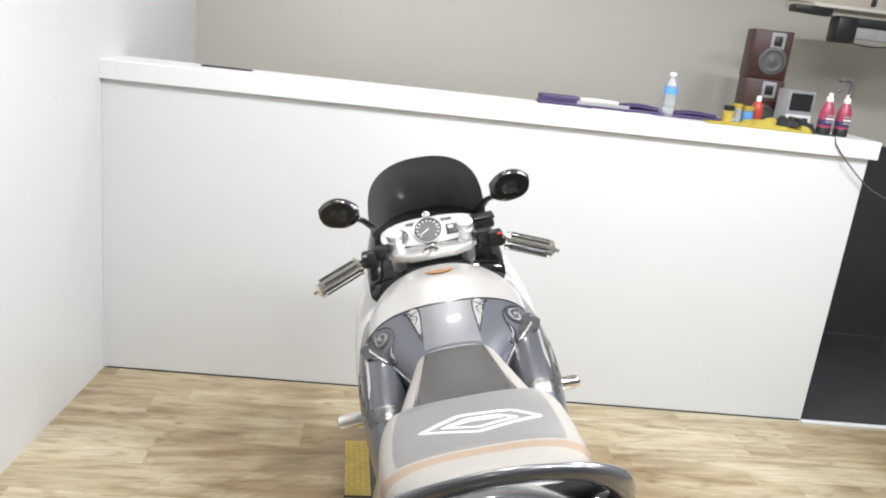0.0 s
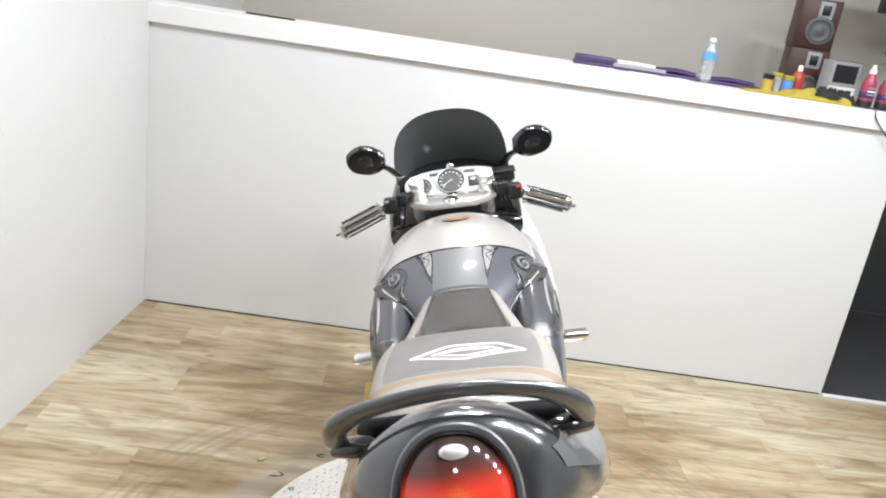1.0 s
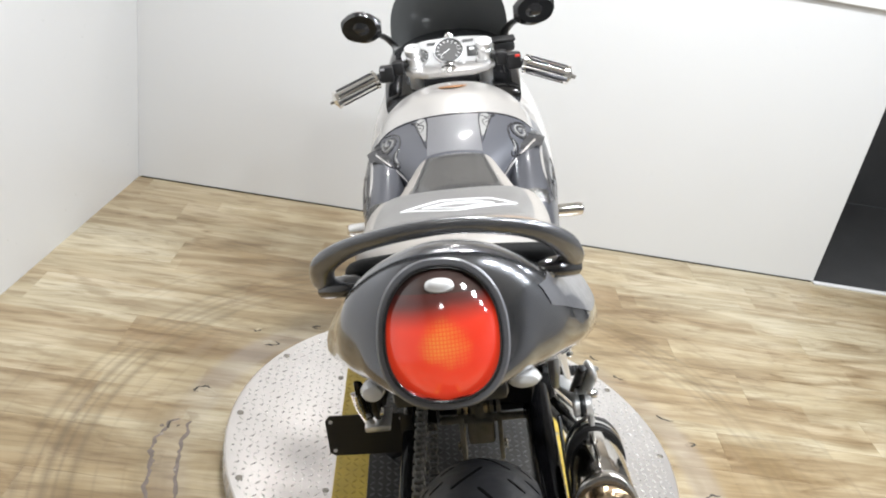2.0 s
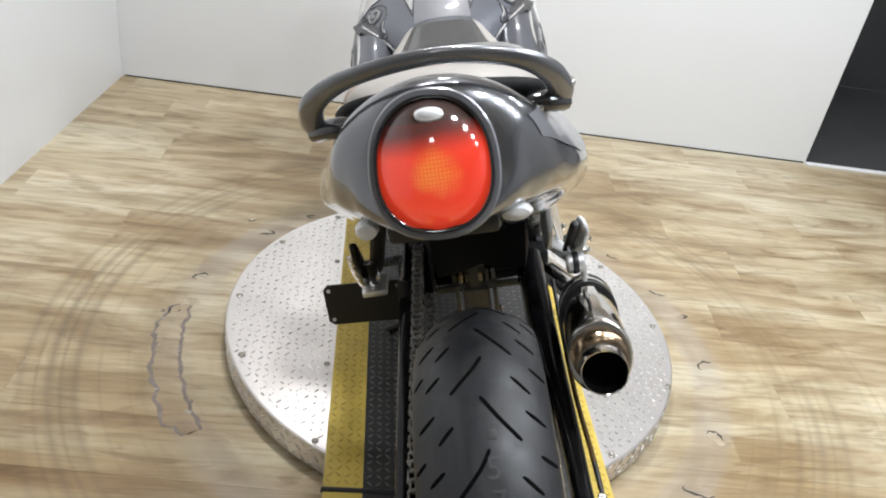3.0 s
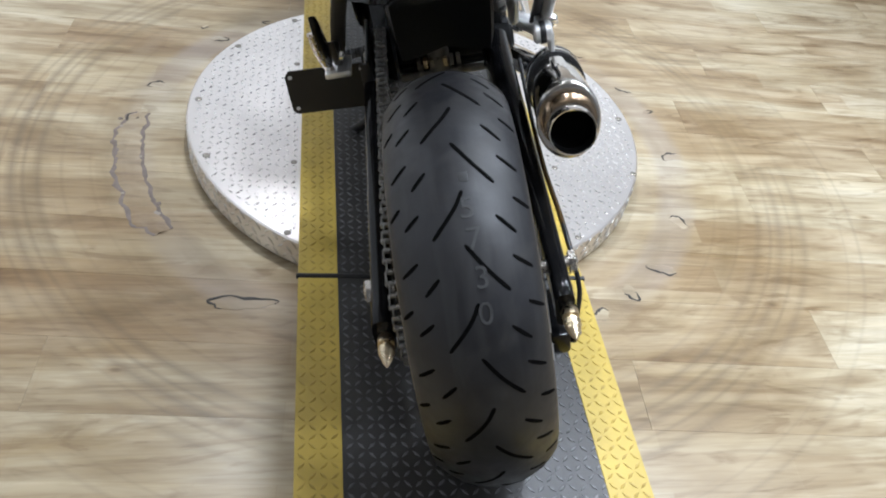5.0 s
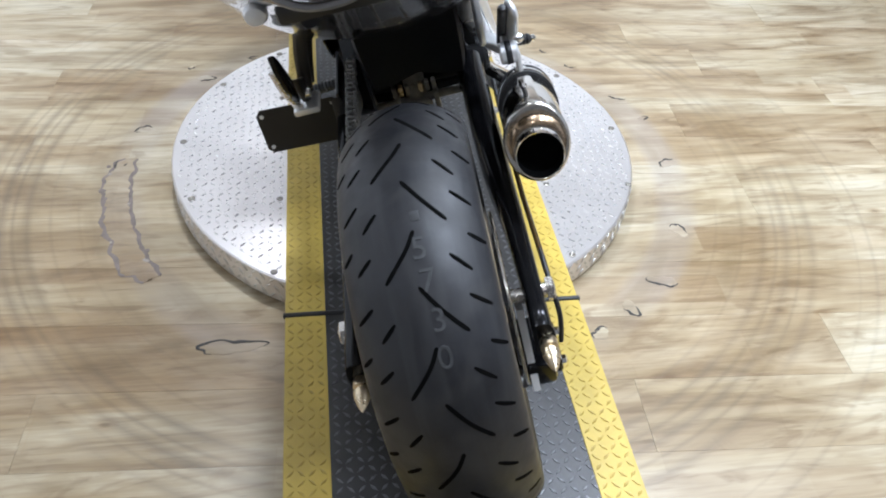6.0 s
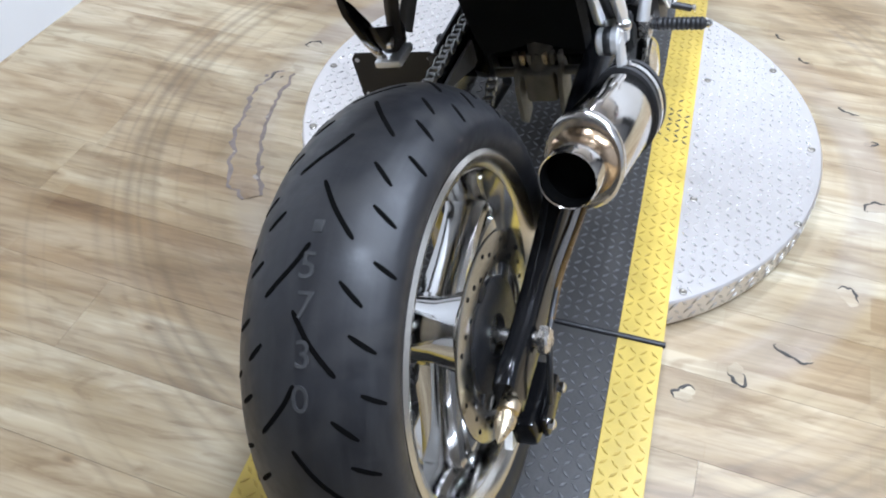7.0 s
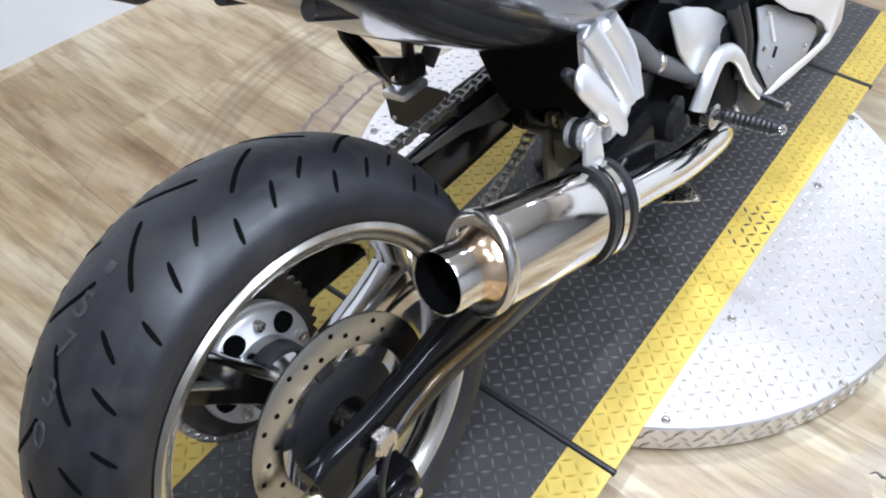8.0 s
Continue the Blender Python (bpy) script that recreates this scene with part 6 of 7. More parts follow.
# -- front end: forks, clamp, bars, clocks
RAKE = Vector((0, 0.22 / 0.62, -1)).normalized()
for s in (-1, 1):
    top = Vector((s * 0.098, 0.415, 0.952))
    part("fork_tube", rod(top, top + RAKE * 0.40, 0.0190, 24), M_CASTALU, bike)
    part("fork_leg", rod(top + RAKE * 0.38, top + RAKE * 0.70, 0.028, 24), M_CASTALU, bike)
    fc = part("fork_cap", lathe(top - RAKE * 0.002, top - RAKE, [(0, 0.0200), (0.003, 0.0222), (0.018, 0.0222), (0.020, 0.0195), (0.0185, 0.0090), (0.015, 0.0080), (0.0148, 0.001)], 32), M_CASTALU, bike)
    part("fork_clamp", lathe(top + RAKE * 0.030, top + RAKE, [(0, 0.0225), (0.003, 0.0245), (0.028, 0.0245), (0.031, 0.0225)], 32), M_CASTALU, bike)
    bar0, bar1 = Vector((s * 0.098, 0.425, 0.936)), Vector((s * 0.318, 0.343, 0.867))
    dr = (bar1 - bar0).normalized()
    hb = part("handlebar", rod(bar0, bar0 + dr * 0.20, 0.011), M_BLACKPL, bike)
    gl = (bar1 - bar0).length
    grip = part("grip", lathe(bar0 + dr * 0.115, bar1, [(0, 0.022), (0.002, 0.0262), (0.010, 0.0262), (0.012, 0.0222), (gl - 0.127, 0.0222), (gl - 0.125, 0.0250), (gl - 0.116, 0.0250), (gl - 0.112, 0.016), (gl - 0.108, 0.006), (gl - 0.098, 0.005)], 32), M_CHROME, hb, "chrome grip with black rubber strips")
    u, v = axes_for(dr)
    for k in range(8):
        a = 2 * math.pi * k / 8 + 0.2
        o = (u * math.cos(a) + v * math.sin(a)) * 0.0222
        part("rubber_strip", tube([bar0 + dr * 0.128 + o, bar0 + dr * 0.17 + o, bar1 - dr * 0.013 + o], 0.0030, 8, 2), M_BLACKPL, hb)
    part("switch_box", moved(box(-0.02, 0.02, -0.018, 0.018, -0.022, 0.022, 0.007), Matrix.Translation(bar0 + dr * 0.085)), M_BLACKPL, hb)
    part("switch", moved(box(-0.006, 0.006, -0.004, 0.004, -0.003, 0.003, 0.001), Matrix.Translation(bar0 + dr * 0.085 + Vector((s * 0.01, -0.018, 0.016)))), M_REDSW if s > 0 else M_GREYPL, hb)
    part("clamp", moved(box(-0.016, 0.016, -0.02, 0.02, -0.018, 0.018, 0.006), Matrix.Translation(bar0 + dr * 0.05)), M_BLACKPL, hb)
    part("lever", tube([bar0 + dr * 0.075 + Vector((0, 0.03, -0.004)), bar0 + dr * 0.13 + Vector((0, 0.05, -0.008)), bar1 + Vector((0, 0.045, -0.012))], 0.006, 10, 4, (1.5, 0.8)), M_CASTALU, hb)
    part("cable", tube([bar0 + dr * 0.08 + Vector((0, 0.02, -0.01)), (s * 0.15, 0.53, 0.90), (s * 0.10, 0.55, 0.83), (s * 0.06, 0.50, 0.76)], 0.0045, 8, 5), M_BLACKPL, hb)
    # mirrors
    mc = Vector((s * 0.248, 0.585 if s < 0 else 0.535, 1.002 if s < 0 else 1.012))
    rings = []
    for i in range(13):
        f = i / 12
        w = (math.sin(math.pi * min(0.97, 0.06 + f * 0.9))) ** 0.55
        rings.append([mc + Vector((s * (-0.058 + 0.116 * f), 0.026 * w * math.cos(2 * math.pi * k / 20), 0.046 * w * math.sin(2 * math.pi * k / 20) + 0.012 * f)) for k in range(20)])
    mir = part("mirror", loft(rings), M_GLOSSBLACK, bike, "gloss black oval mirror")
    gpts = []
    for k in range(28):
        a = 2 * math.pi * k / 28
        gpts.append(mc + Vector((s * 0.004 + 0.050 * math.cos(a), -0.0235, 0.006 + 0.037 * math.sin(a))))
    bm = bmesh.new()
    bm.faces.new([bm.verts.new(p) for p in gpts])
    part("mirror_glass", bm, M_MIRROR, mir)
    part("stem", tube([mc + Vector((-s * 0.045, 0.005, -0.02)), (s * 0.185, 0.62, 0.965), (s * 0.165, 0.665, 0.930)], 0.0095, 12, 4, (1.5, 0.8)), M_BLACKPL, mir)

part("top_clamp", prism([(-0.105, 0.385), (-0.06, 0.352), (0.06, 0.352), (0.105, 0.385), (0.125, 0.42), (0.10, 0.445), (0.04, 0.448), (0, 0.455), (-0.04, 0.448), (-0.10, 0.445), (-0.125, 0.42)], 0.895, 0.912, None, 0.003), M_SILVER, bike, "silver top fork clamp")
part("ignition_lock", lathe((-0.005, 0.372, 0.908), (-0.005, 0.372, 2), [(0, 0.022), (0.008, 0.022), (0.012, 0.018), (0.012, 0.012), (0.015, 0.012), (0.0155, 0.001)], 28), M_CHROME, bike)
part("steering_nut", lathe((0, 0.425, 0.908), (0, 0.425, 2), [(0, 0.017), (0.010, 0.017), (0.012, 0.012), (0.012, 0.001)], 6), M_CHROME, bike)
part("brake_reservoir", box(0.125, 0.185, 0.470, 0.525, 0.920, 0.948, 0.008), M_BLACKPL, bike)
part("reservoir_lid", box(0.122, 0.188, 0.467, 0.528, 0.948, 0.955, 0.003), M_BLACKPL, bike)
CL = Matrix.Translation((0.006, 0.557, 0.916)) @ Matrix.Rotation(radians(42), 4, "X")     # local z faces the rider
outline_c = [(0.148 * math.copysign(abs(math.cos(a)) ** 0.8, math.cos(a)), (0.052 if math.sin(a) > 0 else 0.040) * math.copysign(abs(math.sin(a)) ** 0.8, math.sin(a))) for a in [2 * math.pi * k / 56 for k in range(56)]]
clocks = part("instrument_panel", moved(prism(outline_c, -0.03, 0.0), CL), M_PANEL, bike, "silver instrument panel with round clocks")
def dial(x, y, r, ticks, name):
    part(name, moved(lathe((x, y, -0.002), (x, y, 1), [(0, r * 1.12), (0.005, r * 1.12), (0.006, r * 1.0), (0.004, r * 0.98), (0.0035, 0.0005)], 40), CL), M_DIAL, clocks)
    part("dial_ring", moved(lathe((x, y, -0.001), (x, y, 1), [(0, r * 1.20), (0.005, r * 1.19), (0.0065, r * 1.13), (0.005, r * 1.07)], 40, False), CL), M_CASTALU, clocks)
    marks = []
    for k in range(ticks):
        a = radians(225 - 270 * k / (ticks - 1))
        marks.append(moved(box(r * 0.72, r * 0.92, -0.0009, 0.0009, 0.0, 0.0004), CL @ Matrix.Translation((x, y, 0.0030)) @ Matrix.Rotation(a, 4, "Z")))
    part("dial_marks", join(*marks), M_WHITE, clocks, smooth=False)["kind"] = "stuff"
    part("needle", moved(box(-0.004, r * 0.75, -0.0010, 0.0010, 0.0, 0.0006), CL @ Matrix.Translation((x, y, 0.0040)) @ Matrix.Rotation(radians(215), 4, "Z")), M_WHITE, clocks, smooth=False)
dial(-0.008, 0.006, 0.038, 13, "main_dial")
dial(-0.092, -0.006, 0.023, 9, "small_dial")
part("display", moved(box(0.045, 0.118, -0.020, 0.014, -0.001, 0.003, 0.002), CL), M_DIAL, clocks)
part("display_light", moved(box(0.052, 0.066, 0.0, 0.008, 0.003, 0.0036), CL), M_WHITE, clocks, smooth=False)
for q in (-0.055, 0.05):
    part("warning_window", moved(box(q - 0.016, q + 0.016, 0.030, 0.039, -0.001, 0.002, 0.001), CL), M_DIAL, clocks, smooth=False)
part("screen_bolt", lathe((0.0, 0.645, 0.945), (0, 0.4, 1.1), [(0, 0.012), (0.006, 0.012), (0.009, 0.007), (0.0095, 0.001)], 20), M_CHROME, bike)

# -- front wheel
FY, FZ, FR = 0.66, 0.298, 0.298
fw = new("front_wheel", finish(lathe((-0.06, 0, 0), (1, 0, 0), [(0, 0.03), (0.02, 0.036), (0.10, 0.036), (0.12, 0.03)], 32), "front_wheel", M_CHROME))
fw.parent, fw.matrix_local = bike, wheel_at(FY, FZ)
part("tyre", tyre_mesh(FR, 0.060, 0.070, 0.218), M_RUBBER, fw)
part("rim", ring_loft([(x * 0.6, r) for x, r in RIM], 96), M_LIP, fw)
for k in range(3):
    part("spoke", moved(box(-0.012, 0.012, -0.02, 0.02, 0.02, 0.20, 0.006), Matrix.Rotation(radians(30 + 120 * k), 4, "X")), M_CHROME, fw)
part("front_fender", loft([[(x, FY + r * math.cos(a), FZ + r * math.sin(a)) for x, r in ((-0.068, 0.300), (-0.04, 0.318), (0, 0.324), (0.04, 0.318), (0.068, 0.300), (0.066, 0.297), (0.0, 0.320), (-0.066, 0.297))] for a in [radians(q) for q in range(20, 160, 7)]]), M_SILVER, bike, "silver front fender")


# ---- things on the ledge and the desk behind it ----
LEDGE, DESK = 1.28, 1.20


def on(x, y, z):
    return pose(x, y, z + 0.0005)


def turned(name, label, m, prof, material, cap=None, group="", bands=()):
    t = thing(name, label, "bottle", m, group)
    part("body", lathe((0, 0, 0), (0, 0, 1), prof, 24), material, t)
    for z0, z1, r, m2, nm in bands:
        part(nm, lathe((0, 0, z0), (0, 0, 1), [(0, r), (0.0005, r + 0.0008), (z1 - z0 - 0.0005, r + 0.0008), (z1 - z0, r)], 24), m2, t)
    if cap:
        z, r, h, m2 = cap
        part("cap", lathe((0, 0, z), (0, 0, 1), [(0, r), (h * 0.8, r), (h, r * 0.7)], 20), m2, t)
    return t


turned("water_bottle", "clear plastic water bottle with a blue label", on(0.925, 1.55, LEDGE), [(0, 0.024), (0.006, 0.028), (0.03, 0.028), (0.035, 0.0265), (0.04, 0.028), (0.055, 0.028), (0.06, 0.0265), (0.065, 0.028), (0.115, 0.028), (0.135, 0.022), (0.152, 0.013), (0.165, 0.012)], M_BOTTLE, (0.165, 0.0135, 0.014, M_WHITE), bands=((0.092, 0.120, 0.0275, M_BLUE, "paper_label"),))


def speaker(m, w, d, h, label):
    t = thing("loudspeaker", label, "loudspeaker", m, "stacked loudspeakers")
    part("cabinet", box(-w / 2, w / 2, -d / 2, d / 2, 0, h, 0.004), M_WOODBOX, t)
    part("baffle", box(-w / 2 + 0.008, w / 2 - 0.008, -d / 2 - 0.004, -d / 2 + 0.001, 0.008, h - 0.008, 0.002), M_WOODBOX, t)
    wz = 0.085
    part("woofer_ring", lathe((0.012, -d / 2 - 0.004, wz), (0.012, -2, wz), [(0, 0.064), (0.006, 0.062), (0.008, 0.050)], 36, False), M_CABLE, t)
    part("woofer_cone", lathe((0.012, -d / 2 - 0.0045, wz), (0.012, -2, wz), [(0, 0.052), (0.004, 0.047), (0.001, 0.043), (0.0008, 0.022), (0.005, 0.016), (0.009, 0.006), (0.0095, 0.0005)], 36), M_CABLE, t)
    hz = h - 0.055
    part("tweeter_plate", box(-0.012, 0.052, -d / 2 - 0.009, -d / 2 - 0.003, hz - 0.028, hz + 0.046, 0.003), M_GREYPL, t)
    part("tweeter_horn", box(0.002, 0.038, -d / 2 - 0.011, -d / 2 - 0.008, hz - 0.014, hz + 0.030, 0.003), M_BLACKPL, t)
    return t


speaker(pose(1.568, 2.03, DESK + 0.0005, 0, 0, -14), 0.175, 0.16, 0.262, "walnut brown loudspeaker under another one")
speaker(pose(1.563, 2.03, DESK + 0.2635, 0, 0, -14), 0.175, 0.16, 0.222, "walnut brown loudspeaker stacked on another one")


def spray_bottle(m, label, trigger):
    t = thing("spray_bottle", label, "spray bottle", m, "pink cleaner bottles")
    part("base", lathe((0, 0, 0), (0, 0, 1), [(0, 0.026), (0.003, 0.029), (0.030, 0.029), (0.031, 0.0285)], 24), M_BLACKPL, t)
    part("dark_print", lathe((0, 0, 0.040), (0, 0, 1), [(0, 0.0287), (0.001, 0.0291), (0.022, 0.0291), (0.023, 0.0287)], 24), M_PURPLE, t)
    part("body", lathe((0, 0, 0.031), (0, 0, 1), [(0, 0.0285), (0.060, 0.0285), (0.085, 0.022), (0.100, 0.013), (0.106, 0.012)], 24), M_PINK, t)
    for k in range(3):
        part("label_bar", box(-0.016, 0.016, -0.0300, -0.0280, 0.052 + 0.013 * k, 0.058 + 0.013 * k), M_WHITE if k == 1 else M_GREYPL, t, smooth=False)
    part("neck", lathe((0, 0, 0.136), (0, 0, 1), [(0, 0.014), (0.016, 0.014), (0.020, 0.009), (0.035, 0.008)], 18), M_PAPER, t)
    if trigger:
        part("trigger_head", tube([(0.0, 0.0, 0.158), (0.006, 0.002, 0.185), (0.004, 0, 0.212), (-0.020, -0.002, 0.228), (-0.055, -0.004, 0.222)], 0.010, 12, 4, (1, 0.8)), M_CABLE, t)
        part("trigger", tube([(-0.018, 0, 0.216), (-0.036, 0, 0.192), (-0.054, 0, 0.178)], 0.005, 8, 4), M_CABLE, t)
    return t


spray_bottle(on(1.562, 1.435, LEDGE), "pink spray bottle with a dark base", False)
spray_bottle(on(1.642, 1.440, LEDGE), "pink spray bottle with a grey trigger head", True)
turned("red_bottle", "red squeeze bottle with a pale nozzle", on(1.345, 1.60, LEDGE - 0.0), [(0, 0.024), (0.004, 0.026), (0.07, 0.026), (0.09, 0.018), (0.097, 0.012)], M_REDB, (0.097, 0.010, 0.024, M_WHITE))
for x, y, h, body, cap_m, text in ((1.205, 1.57, 0.050, M_YELLOW, M_BLACKPL, "small jar of yellow polish with a dark lid"), (1.250, 1.59, 0.060, M_BOTTLE, M_CLOTHY, "small clear jar with a yellow lid"), (1.295, 1.575, 0.055, M_BLUE, M_CLOTHY, "small blue jar with a yellow lid")):
    t = thing("polish_jar", text, "jar", on(x, y, LEDGE), "polish jars")
    part("body", lathe((0, 0, 0), (0, 0, 1), [(0, 0.020), (0.003, 0.022), (h - 0.004, 0.022), (h, 0.018)], 20), body, t)
    part("lid", lathe((0, 0, h), (0, 0, 1), [(0, 0.022), (0.001, 0.023), (0.017, 0.023), (0.019, 0.020)], 20), cap_m, t)


def cloth(name, label, m, sx, sy, high, material, seed):
    r = random.Random(seed)
    k = 22
    bm = bmesh.new()
    grid_ = []
    for i in range(k + 1):
        line = []
        for j in range(k + 1):
            u, v = -1 + 2 * i / k, -1 + 2 * j / k
            edge = max(abs(u), abs(v))
            z = high * max(0.0, (1 - edge ** 3)) * (0.45 + 0.9 * abs(noise.noise(Vector((u * 2.2 + seed, v * 2.2, seed * 1.7))))) + 0.004
            wob = 1 + 0.22 * noise.noise(Vector((u * 3 + seed, v * 3, 4.0)))
            line.append(bm.verts.new((u * sx * wob, v * sy * wob, z)))
        grid_.append(line)
    for i in range(k):
        for j in range(k):
            bm.faces.new((grid_[i][j], grid_[i + 1][j], grid_[i + 1][j + 1], grid_[i][j + 1]))
    ret = bmesh.ops.extrude_face_region(bm, geom=list(bm.faces))
    bmesh.ops.translate(bm, vec=(0, 0, -0.003), verts=[v for v in ret["geom"] if isinstance(v, bmesh.types.BMVert)])
    return solid(name, bm, material, label, "cloth", m, "cleaning cloths", angle=80)


cloth("cleaning_cloth", "crumpled yellow microfibre cloth on the ledge", pose(1.37, 1.475, LEDGE, 0, 0, -3), 0.135, 0.070, 0.050, M_CLOTHY, 3)
cloth("cleaning_cloth", "flat yellow microfibre cloth at the ledge edge", pose(1.18, 1.46, LEDGE, 0, 0, -4), 0.115, 0.045, 0.008, M_CLOTHY, 5)
cloth("cleaning_cloth", "crumpled black cloth beside the pink bottles", pose(1.475, 1.475, LEDGE, 0, 0, 4), 0.055, 0.060, 0.058, M_CLOTHK, 9)
bx_ = thing("cardboard_box", "black and white product box behind the cloths", "box", pose(1.63, 1.80, DESK + 0.0005, 0, 0, 6))
part("carton", box(-0.07, 0.07, -0.04, 0.04, 0, 0.235, 0.002), M_GREYPL, bx_)
part("printed_panel", box(-0.066, 0.066, -0.0415, -0.0400, 0.02, 0.128), M_PAPER, bx_, smooth=False)
for k in range(3):
    part("print_bar", box(-0.055 + 0.038 * k, -0.025 + 0.038 * k, -0.0430, -0.0415, 0.085, 0.115), M_BLACKPL, bx_, smooth=False)
part("top_window", box(-0.056, 0.056, -0.0415, -0.0400, 0.145, 0.222), M_BLACKPL, bx_, smooth=False)
# purple folded banner with papers on it
bn = thing("folded_banner", "folded purple vinyl banner lying along the ledge", "banner", pose(0.74, 1.575, LEDGE, 0, 0, -3.4))
part("lower_fold", box(-0.36, 0.42, -0.035, 0.035, 0.0005, 0.014, 0.004), M_PURPLE, bn)
part("pale_roll", tube([(-0.18, 0.0, 0.026), (-0.10, 0.003, 0.027), (-0.02, 0.0, 0.024)], 0.012, 10, 4), M_SOFFIT, bn, "pale rolled strip")
part("right_fold", tube([(0.22, 0.0, 0.016), (0.30, 0.004, 0.022), (0.40, 0.0, 0.016)], 0.014, 10, 4, (1.6, 0.8)), M_PURPLE, bn)
part("middle_fold", tube([(-0.01, 0.0, 0.020), (0.07, 0.004, 0.026), (0.15, 0.0, 0.018)], 0.016, 10, 4, (1.6, 0.8)), M_PURPLE, bn)
part("upper_fold", box(-0.355, -0.19, -0.03, 0.032, 0.012, 0.040, 0.006), M_PURPLE, bn)
part("grey_edge", box(-0.20, 0.02, -0.034, -0.030, 0.010, 0.026, 0.001), M_GREYPL, bn)
for x, w, a in ((0.46, 0.16, 3), (0.66, 0.13, -6), (0.80, 0.10, 2)):
    solid("paper_sheet", box(-w / 2, w / 2, -0.035, 0.035, 0.0, 0.0025), M_PAPER, "loose white paper sheet on the ledge", "paper", pose(x, 1.50, LEDGE + 0.0006, 0, 0, a), "paper sheets", smooth=False)
# dark strip put where a gap behind the ledge lies in shade
solid("gap_shade_strip", box(-0.10, 0.10, -0.012, 0.012, 0.0, 0.006, 0.001), M_BLACKPL, "thin dark strip in place of a shaded gap behind the ledge", "strip", pose(-0.88, 1.665, LEDGE, 0, 0, -4))
solid("cable", tube([(1.572, 1.42, LEDGE + 0.004), (1.578, 1.368, LEDGE + 0.002), (1.585, 1.352, LEDGE - 0.03), (1.66, 1.347, 1.175), (1.78, 1.345, 1.085), (1.95, 1.35, 1.03), (2.25, 1.40, 1.0)], 0.003, 8, 8), M_CABLE, "thin grey cable hanging over the ledge", "cable")

# ---- ceiling gear over the back room ----
gear = thing("hung_bracket", "dark hung equipment bracket under the ceiling", "bracket", pose(1.72, 1.975, 1.80, 0, 0, -3))
part("panel", box(-0.02, 0.75, -0.04, 0.26, 0.012, 0.030, 0.006), M_BACK, gear)
part("slot", moved(box(-0.10, 0.085, -0.02, 0.05, -0.022, 0.012, 0.006), Matrix.Rotation(radians(2), 4, "Y")), M_BLACKPL, gear)
part("head", box(0.115, 0.215, -0.03, 0.06, -0.135, -0.015, 0.012), M_BLACKPL, gear)
part("arm", box(0.20, 0.62, -0.02, 0.04, -0.055, -0.015, 0.008), M_BLACKPL, gear)
part("grey_plate", box(0.22, 0.60, -0.012, 0.03, -0.110, -0.058, 0.004), M_GREYPL, gear)
part("wire", tube([(0.19, -0.03, -0.13), (0.32, -0.03, -0.138), (0.50, -0.02, -0.112)], 0.003, 8, 5), M_BLACKPL, gear)
part("rod", rod((0.35, 0.12, 0.05), (0.35, 0.12, CEIL - 1.80), 0.012), M_BLACKPL, gear)
cloth("cleaning_cloth", "crumpled black rag lying on the yellow cloth", pose(1.40, 1.440, LEDGE + 0.020, 0, 0, -12), 0.050, 0.028, 0.040, M_CLOTHK, 14)
cloth("cleaning_cloth", "small crumpled yellow cloth behind the black rag", pose(1.44, 1.515, LEDGE + 0.004, 0, 0, 10), 0.070, 0.040, 0.038, M_CLOTHY, 21)


# ---- floor planks ----
floor = thing("floor", "worn wood-look vinyl plank floor with scuffs", "floor", pose(-1.329, 1.556, 0, 0, 0, -3.456), kind="structure")
part("underlay", box(-0.33, 4.36, -6.54, -0.0, -0.05, -0.0032), M_DARKFLOOR, floor, smooth=False)
WIDE, BOARD = 0.178, 1.21
board_mesh = finish(box(0.0003, BOARD - 0.0003, 0.0003, WIDE - 0.0003, -0.003, 0.0), "floor_plank", M_FLOOR, smooth=False)
rng = random.Random(7)
row = 0
while row * WIDE < 6.48:
    x = -0.75 - rng.random() * BOARD
    y0 = -(row + 1) * WIDE
    lo, hi = 0.0444 * y0 - 0.06, 4.34
    while x < hi:
        a0, a1 = max(x, lo), min(x + BOARD, hi)
        if a1 - a0 > 0.02:
            whole = a0 == x and a1 == x + BOARD
            me = board_mesh if whole else finish(box(0.0003, a1 - a0 - 0.0003, 0.0003, WIDE - 0.0003, -0.003, 0.0), "floor_plank", M_FLOOR, smooth=False)
            ob = new("floor_plank", me)
            ob.parent = floor
            ob.location = (a0, y0, 0)
        x += BOARD
    row += 1


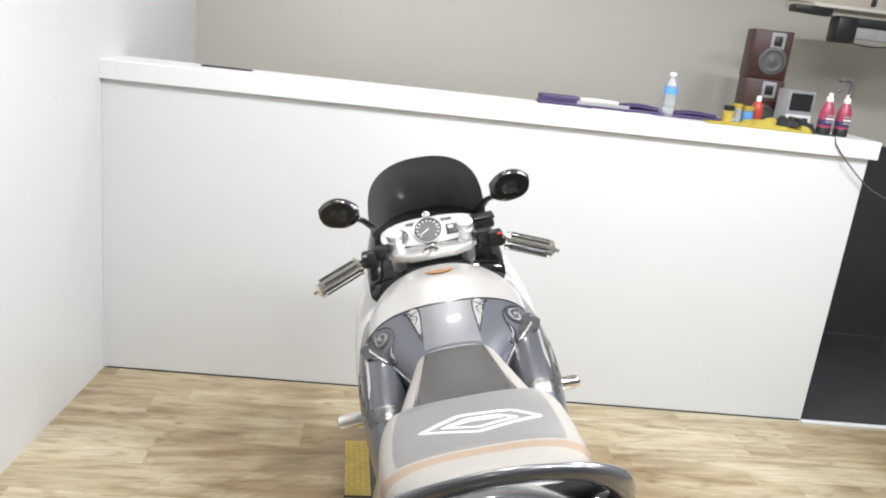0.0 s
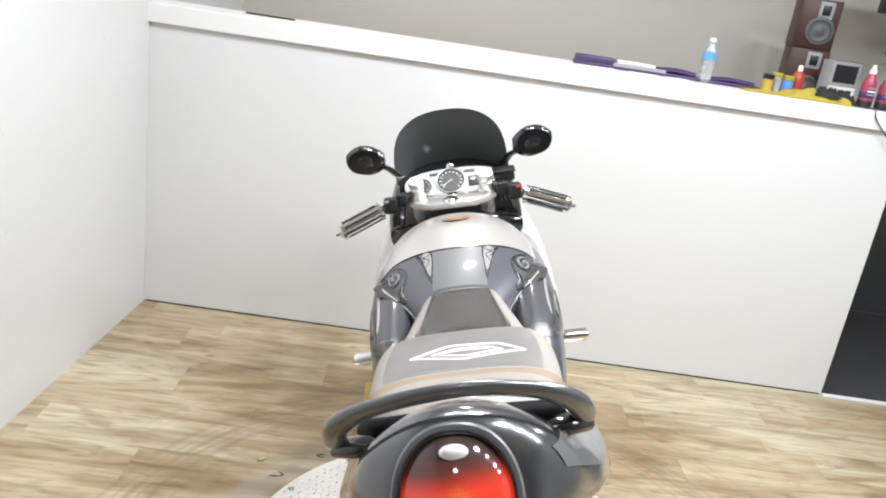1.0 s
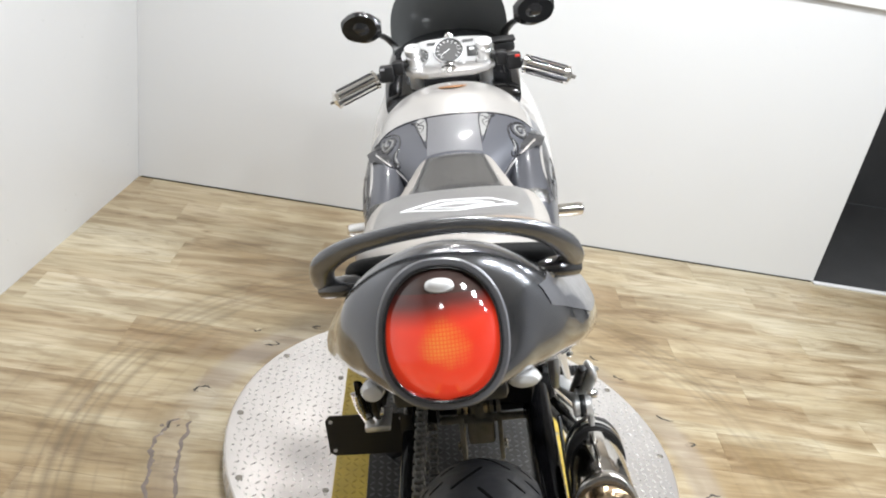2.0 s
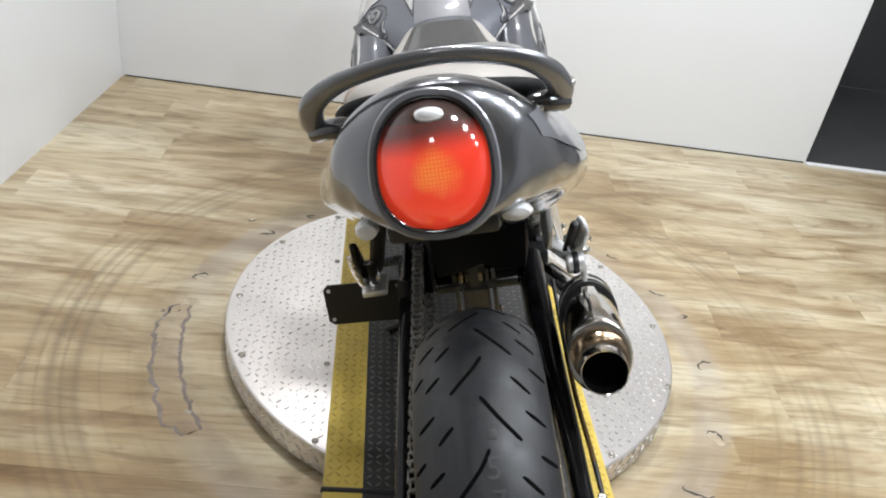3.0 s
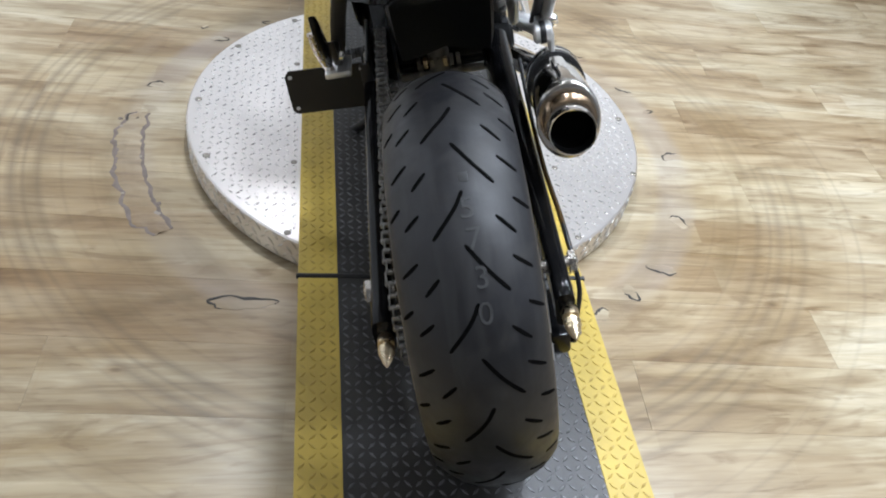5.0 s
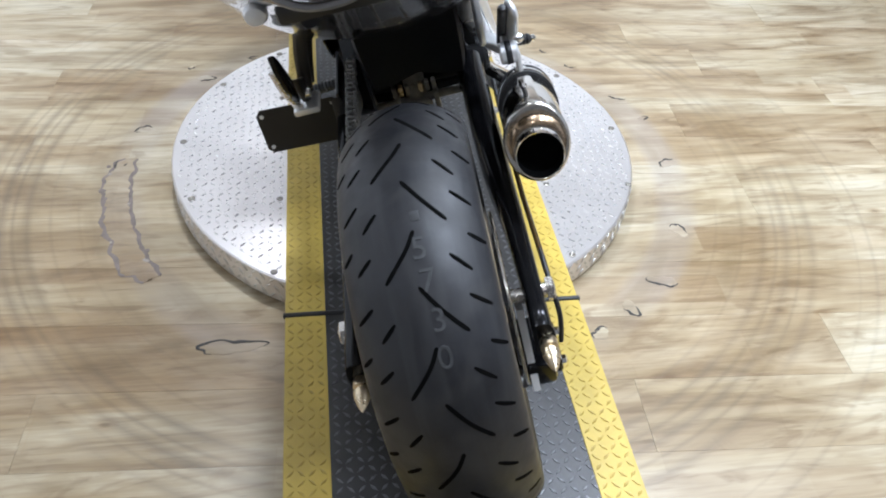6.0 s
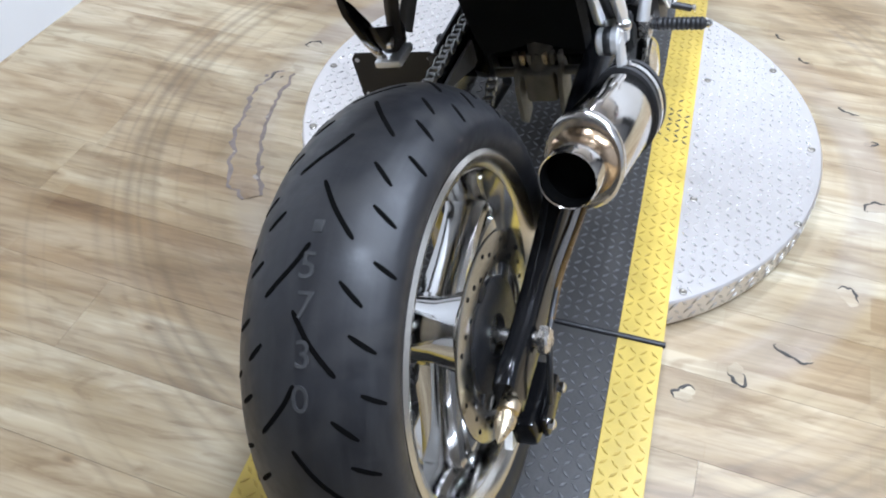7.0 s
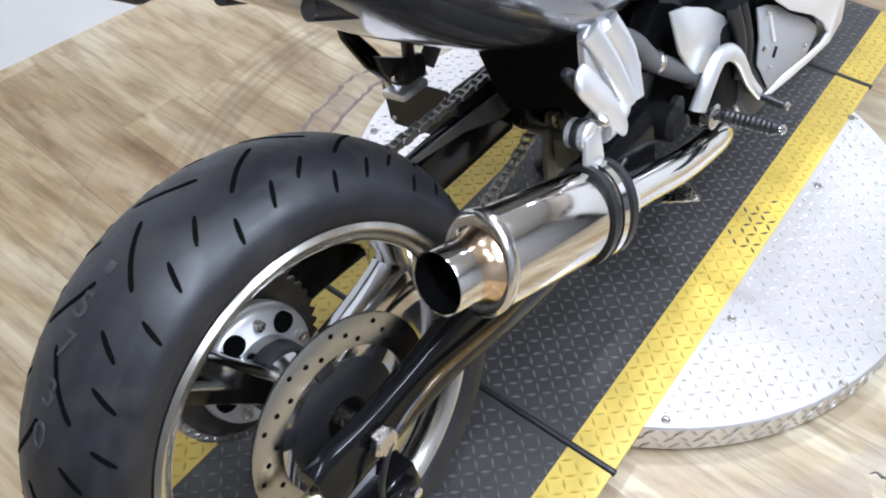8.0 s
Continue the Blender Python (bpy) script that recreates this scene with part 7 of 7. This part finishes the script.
# ---- chips and torn patches in the vinyl round the turntable ----
def chip(name, label, x, y, w, h, a, material, seed, thick=0.0012, span=13, bold=1.35):
    r = random.Random(seed)
    k = 24
    ph = [r.uniform(0, 6.28) for _ in range(3)]
    pts = []
    for i in range(k):
        q = 2 * math.pi * i / k
        f = 0.85 + 0.20 * math.sin(2 * q + ph[0]) + 0.13 * math.sin(3 * q + ph[1]) + 0.08 * math.sin(7 * q + ph[2]) + 0.06 * r.random()
        pts.append((w * f * math.cos(q), h * f * math.sin(q)))
    bm = loft([[(px_, py_, 0.0001) for px_, py_ in pts], [(px_ * 0.94, py_ * 0.92, thick) for px_, py_ in pts]])
    t = thing(name, label, "floor damage", pose(x, y, 0, 0, 0, a), "chips in the floor")
    part("bare_patch", bm, material, t, smooth=False)
    n0 = r.randrange(k)
    arc = [(pts[(n0 + i) % k][0], pts[(n0 + i) % k][1], 0.0010) for i in range(span)]
    part("torn_edge", tube(arc, 0.003, 6, 3, (1.0, 0.4), radii=[bold * q for q in (0.0004, 0.0016, 0.0030, 0.0012, 0.0024, 0.0014, 0.0004)]), M_CHIP, t)
    return t


for i, (x, y, w, h, a) in enumerate(((-0.571, 0.392, 0.026, 0.018, 20), (-0.712, 0.118, 0.028, 0.020, 10), (-0.749, -0.024, 0.030, 0.024, 60), (-0.418, 0.513, 0.024, 0.014, 0), (-0.62, 0.46, 0.014, 0.008, 30), (0.752, -0.125, 0.034, 0.020, 20), (0.673, -0.41, 0.022, 0.026, 0),
                                     (0.570, -0.587, 0.034, 0.020, -20), (0.463, -0.665, 0.020, 0.024, 10), (0.372, -0.738, 0.024, 0.018, 0), (0.706, 0.222, 0.024, 0.012, -20), (0.746, 0.103, 0.018, 0.010, 0), (0.60, 0.42, 0.022, 0.009, -30), (0.535, 0.52, 0.020, 0.008, -30))):
    chip("floor_chip", "small chip torn out of the vinyl floor", x, y, w, h, a, M_FLOOR, 11 + i, 0.0006)
chip("floor_chip", "long torn blister in the vinyl floor", -0.435, -0.706, 0.066, 0.024, 4, M_FLOOR, 41, 0.0008, 17, 1.7)
# long worn patch that follows the turntable
arc_pts = [(radians(175 + 38 * i / 60), 0.720 + 0.010 * noise.noise(Vector((i * 0.24, 1.0, 0))) + 0.003 * noise.noise(Vector((i * 0.9, 7.0, 0)))) for i in range(61)]


def wide_at(i):
    taper = min(1.0, (i + 2) / 9, (62 - i) / 7)
    return (0.066 + 0.016 * noise.noise(Vector((i * 0.31, 5.0, 0))) + 0.006 * noise.noise(Vector((i * 1.1, 9.0, 0)))) * taper ** 0.5


worn = thing("worn_patch", "long worn and lifted patch of vinyl floor", "floor damage", None, "chips in the floor")
bm = bmesh.new()
grid = []
for i, (q, r_) in enumerate(arc_pts):
    line = []
    for k in range(8):
        rr = r_ + wide_at(i) * k / 7
        lump = 0.0006 + 0.0045 * math.sin(math.pi * k / 7) ** 0.5 * max(0.15, 0.5 + 0.9 * noise.noise(Vector((i * 0.42, k * 0.55, 3.0))))
        line.append(bm.verts.new((rr * math.cos(q), rr * math.sin(q) - 0.083, lump if 0 < k < 7 else 0.0005)))
    grid.append(line)
for a_, b_ in zip(grid, grid[1:]):
    for k in range(7):
        bm.faces.new((a_[k], a_[k + 1], b_[k + 1], b_[k]))
part("lifted_vinyl", bm, M_FLOOR, worn)
for side in (0, 1):
    line = [((r_ + side * wide_at(i)) * math.cos(q), (r_ + side * wide_at(i)) * math.sin(q) - 0.083, 0.0008) for i, (q, r_) in enumerate(arc_pts)]
    part("torn_edge", tube(line[::2], 0.004, 8, 3, (1, 0.12), radii=[0.0035 + 0.0075 * max(0.0, noise.noise(Vector((k * 0.8, 3.0 + side * 5, 0))) + 0.25) * min(1, (k + 1) / 4, (32 - k) / 4) for k in range(31)]), M_CHIPEDGE, worn)
rng = random.Random(23)
for q, r_ in arc_pts[::4]:
    for base in (0.0, 0.066):
        if rng.random() < 0.40:
            rr = r_ + base + rng.uniform(-0.008, 0.008)
            w_ = rng.uniform(0.004, 0.011)
            pts = [(w_ * (0.5 + 0.7 * rng.random()) * math.cos(a), w_ * (0.5 + 0.7 * rng.random()) * math.sin(a)) for a in [2 * math.pi * i / 11 for i in range(11)]]
            bm = loft([[(x, y, 0.0002) for x, y in pts], [(x * 0.8, y * 0.8, 0.0016) for x, y in pts]])
            part("torn_flake", moved(bm, Matrix.Translation((rr * math.cos(q), rr * math.sin(q) - 0.083, 0.0004))), M_CHIPLIGHT if rng.random() < 0.5 else M_CHIPEDGE, worn)
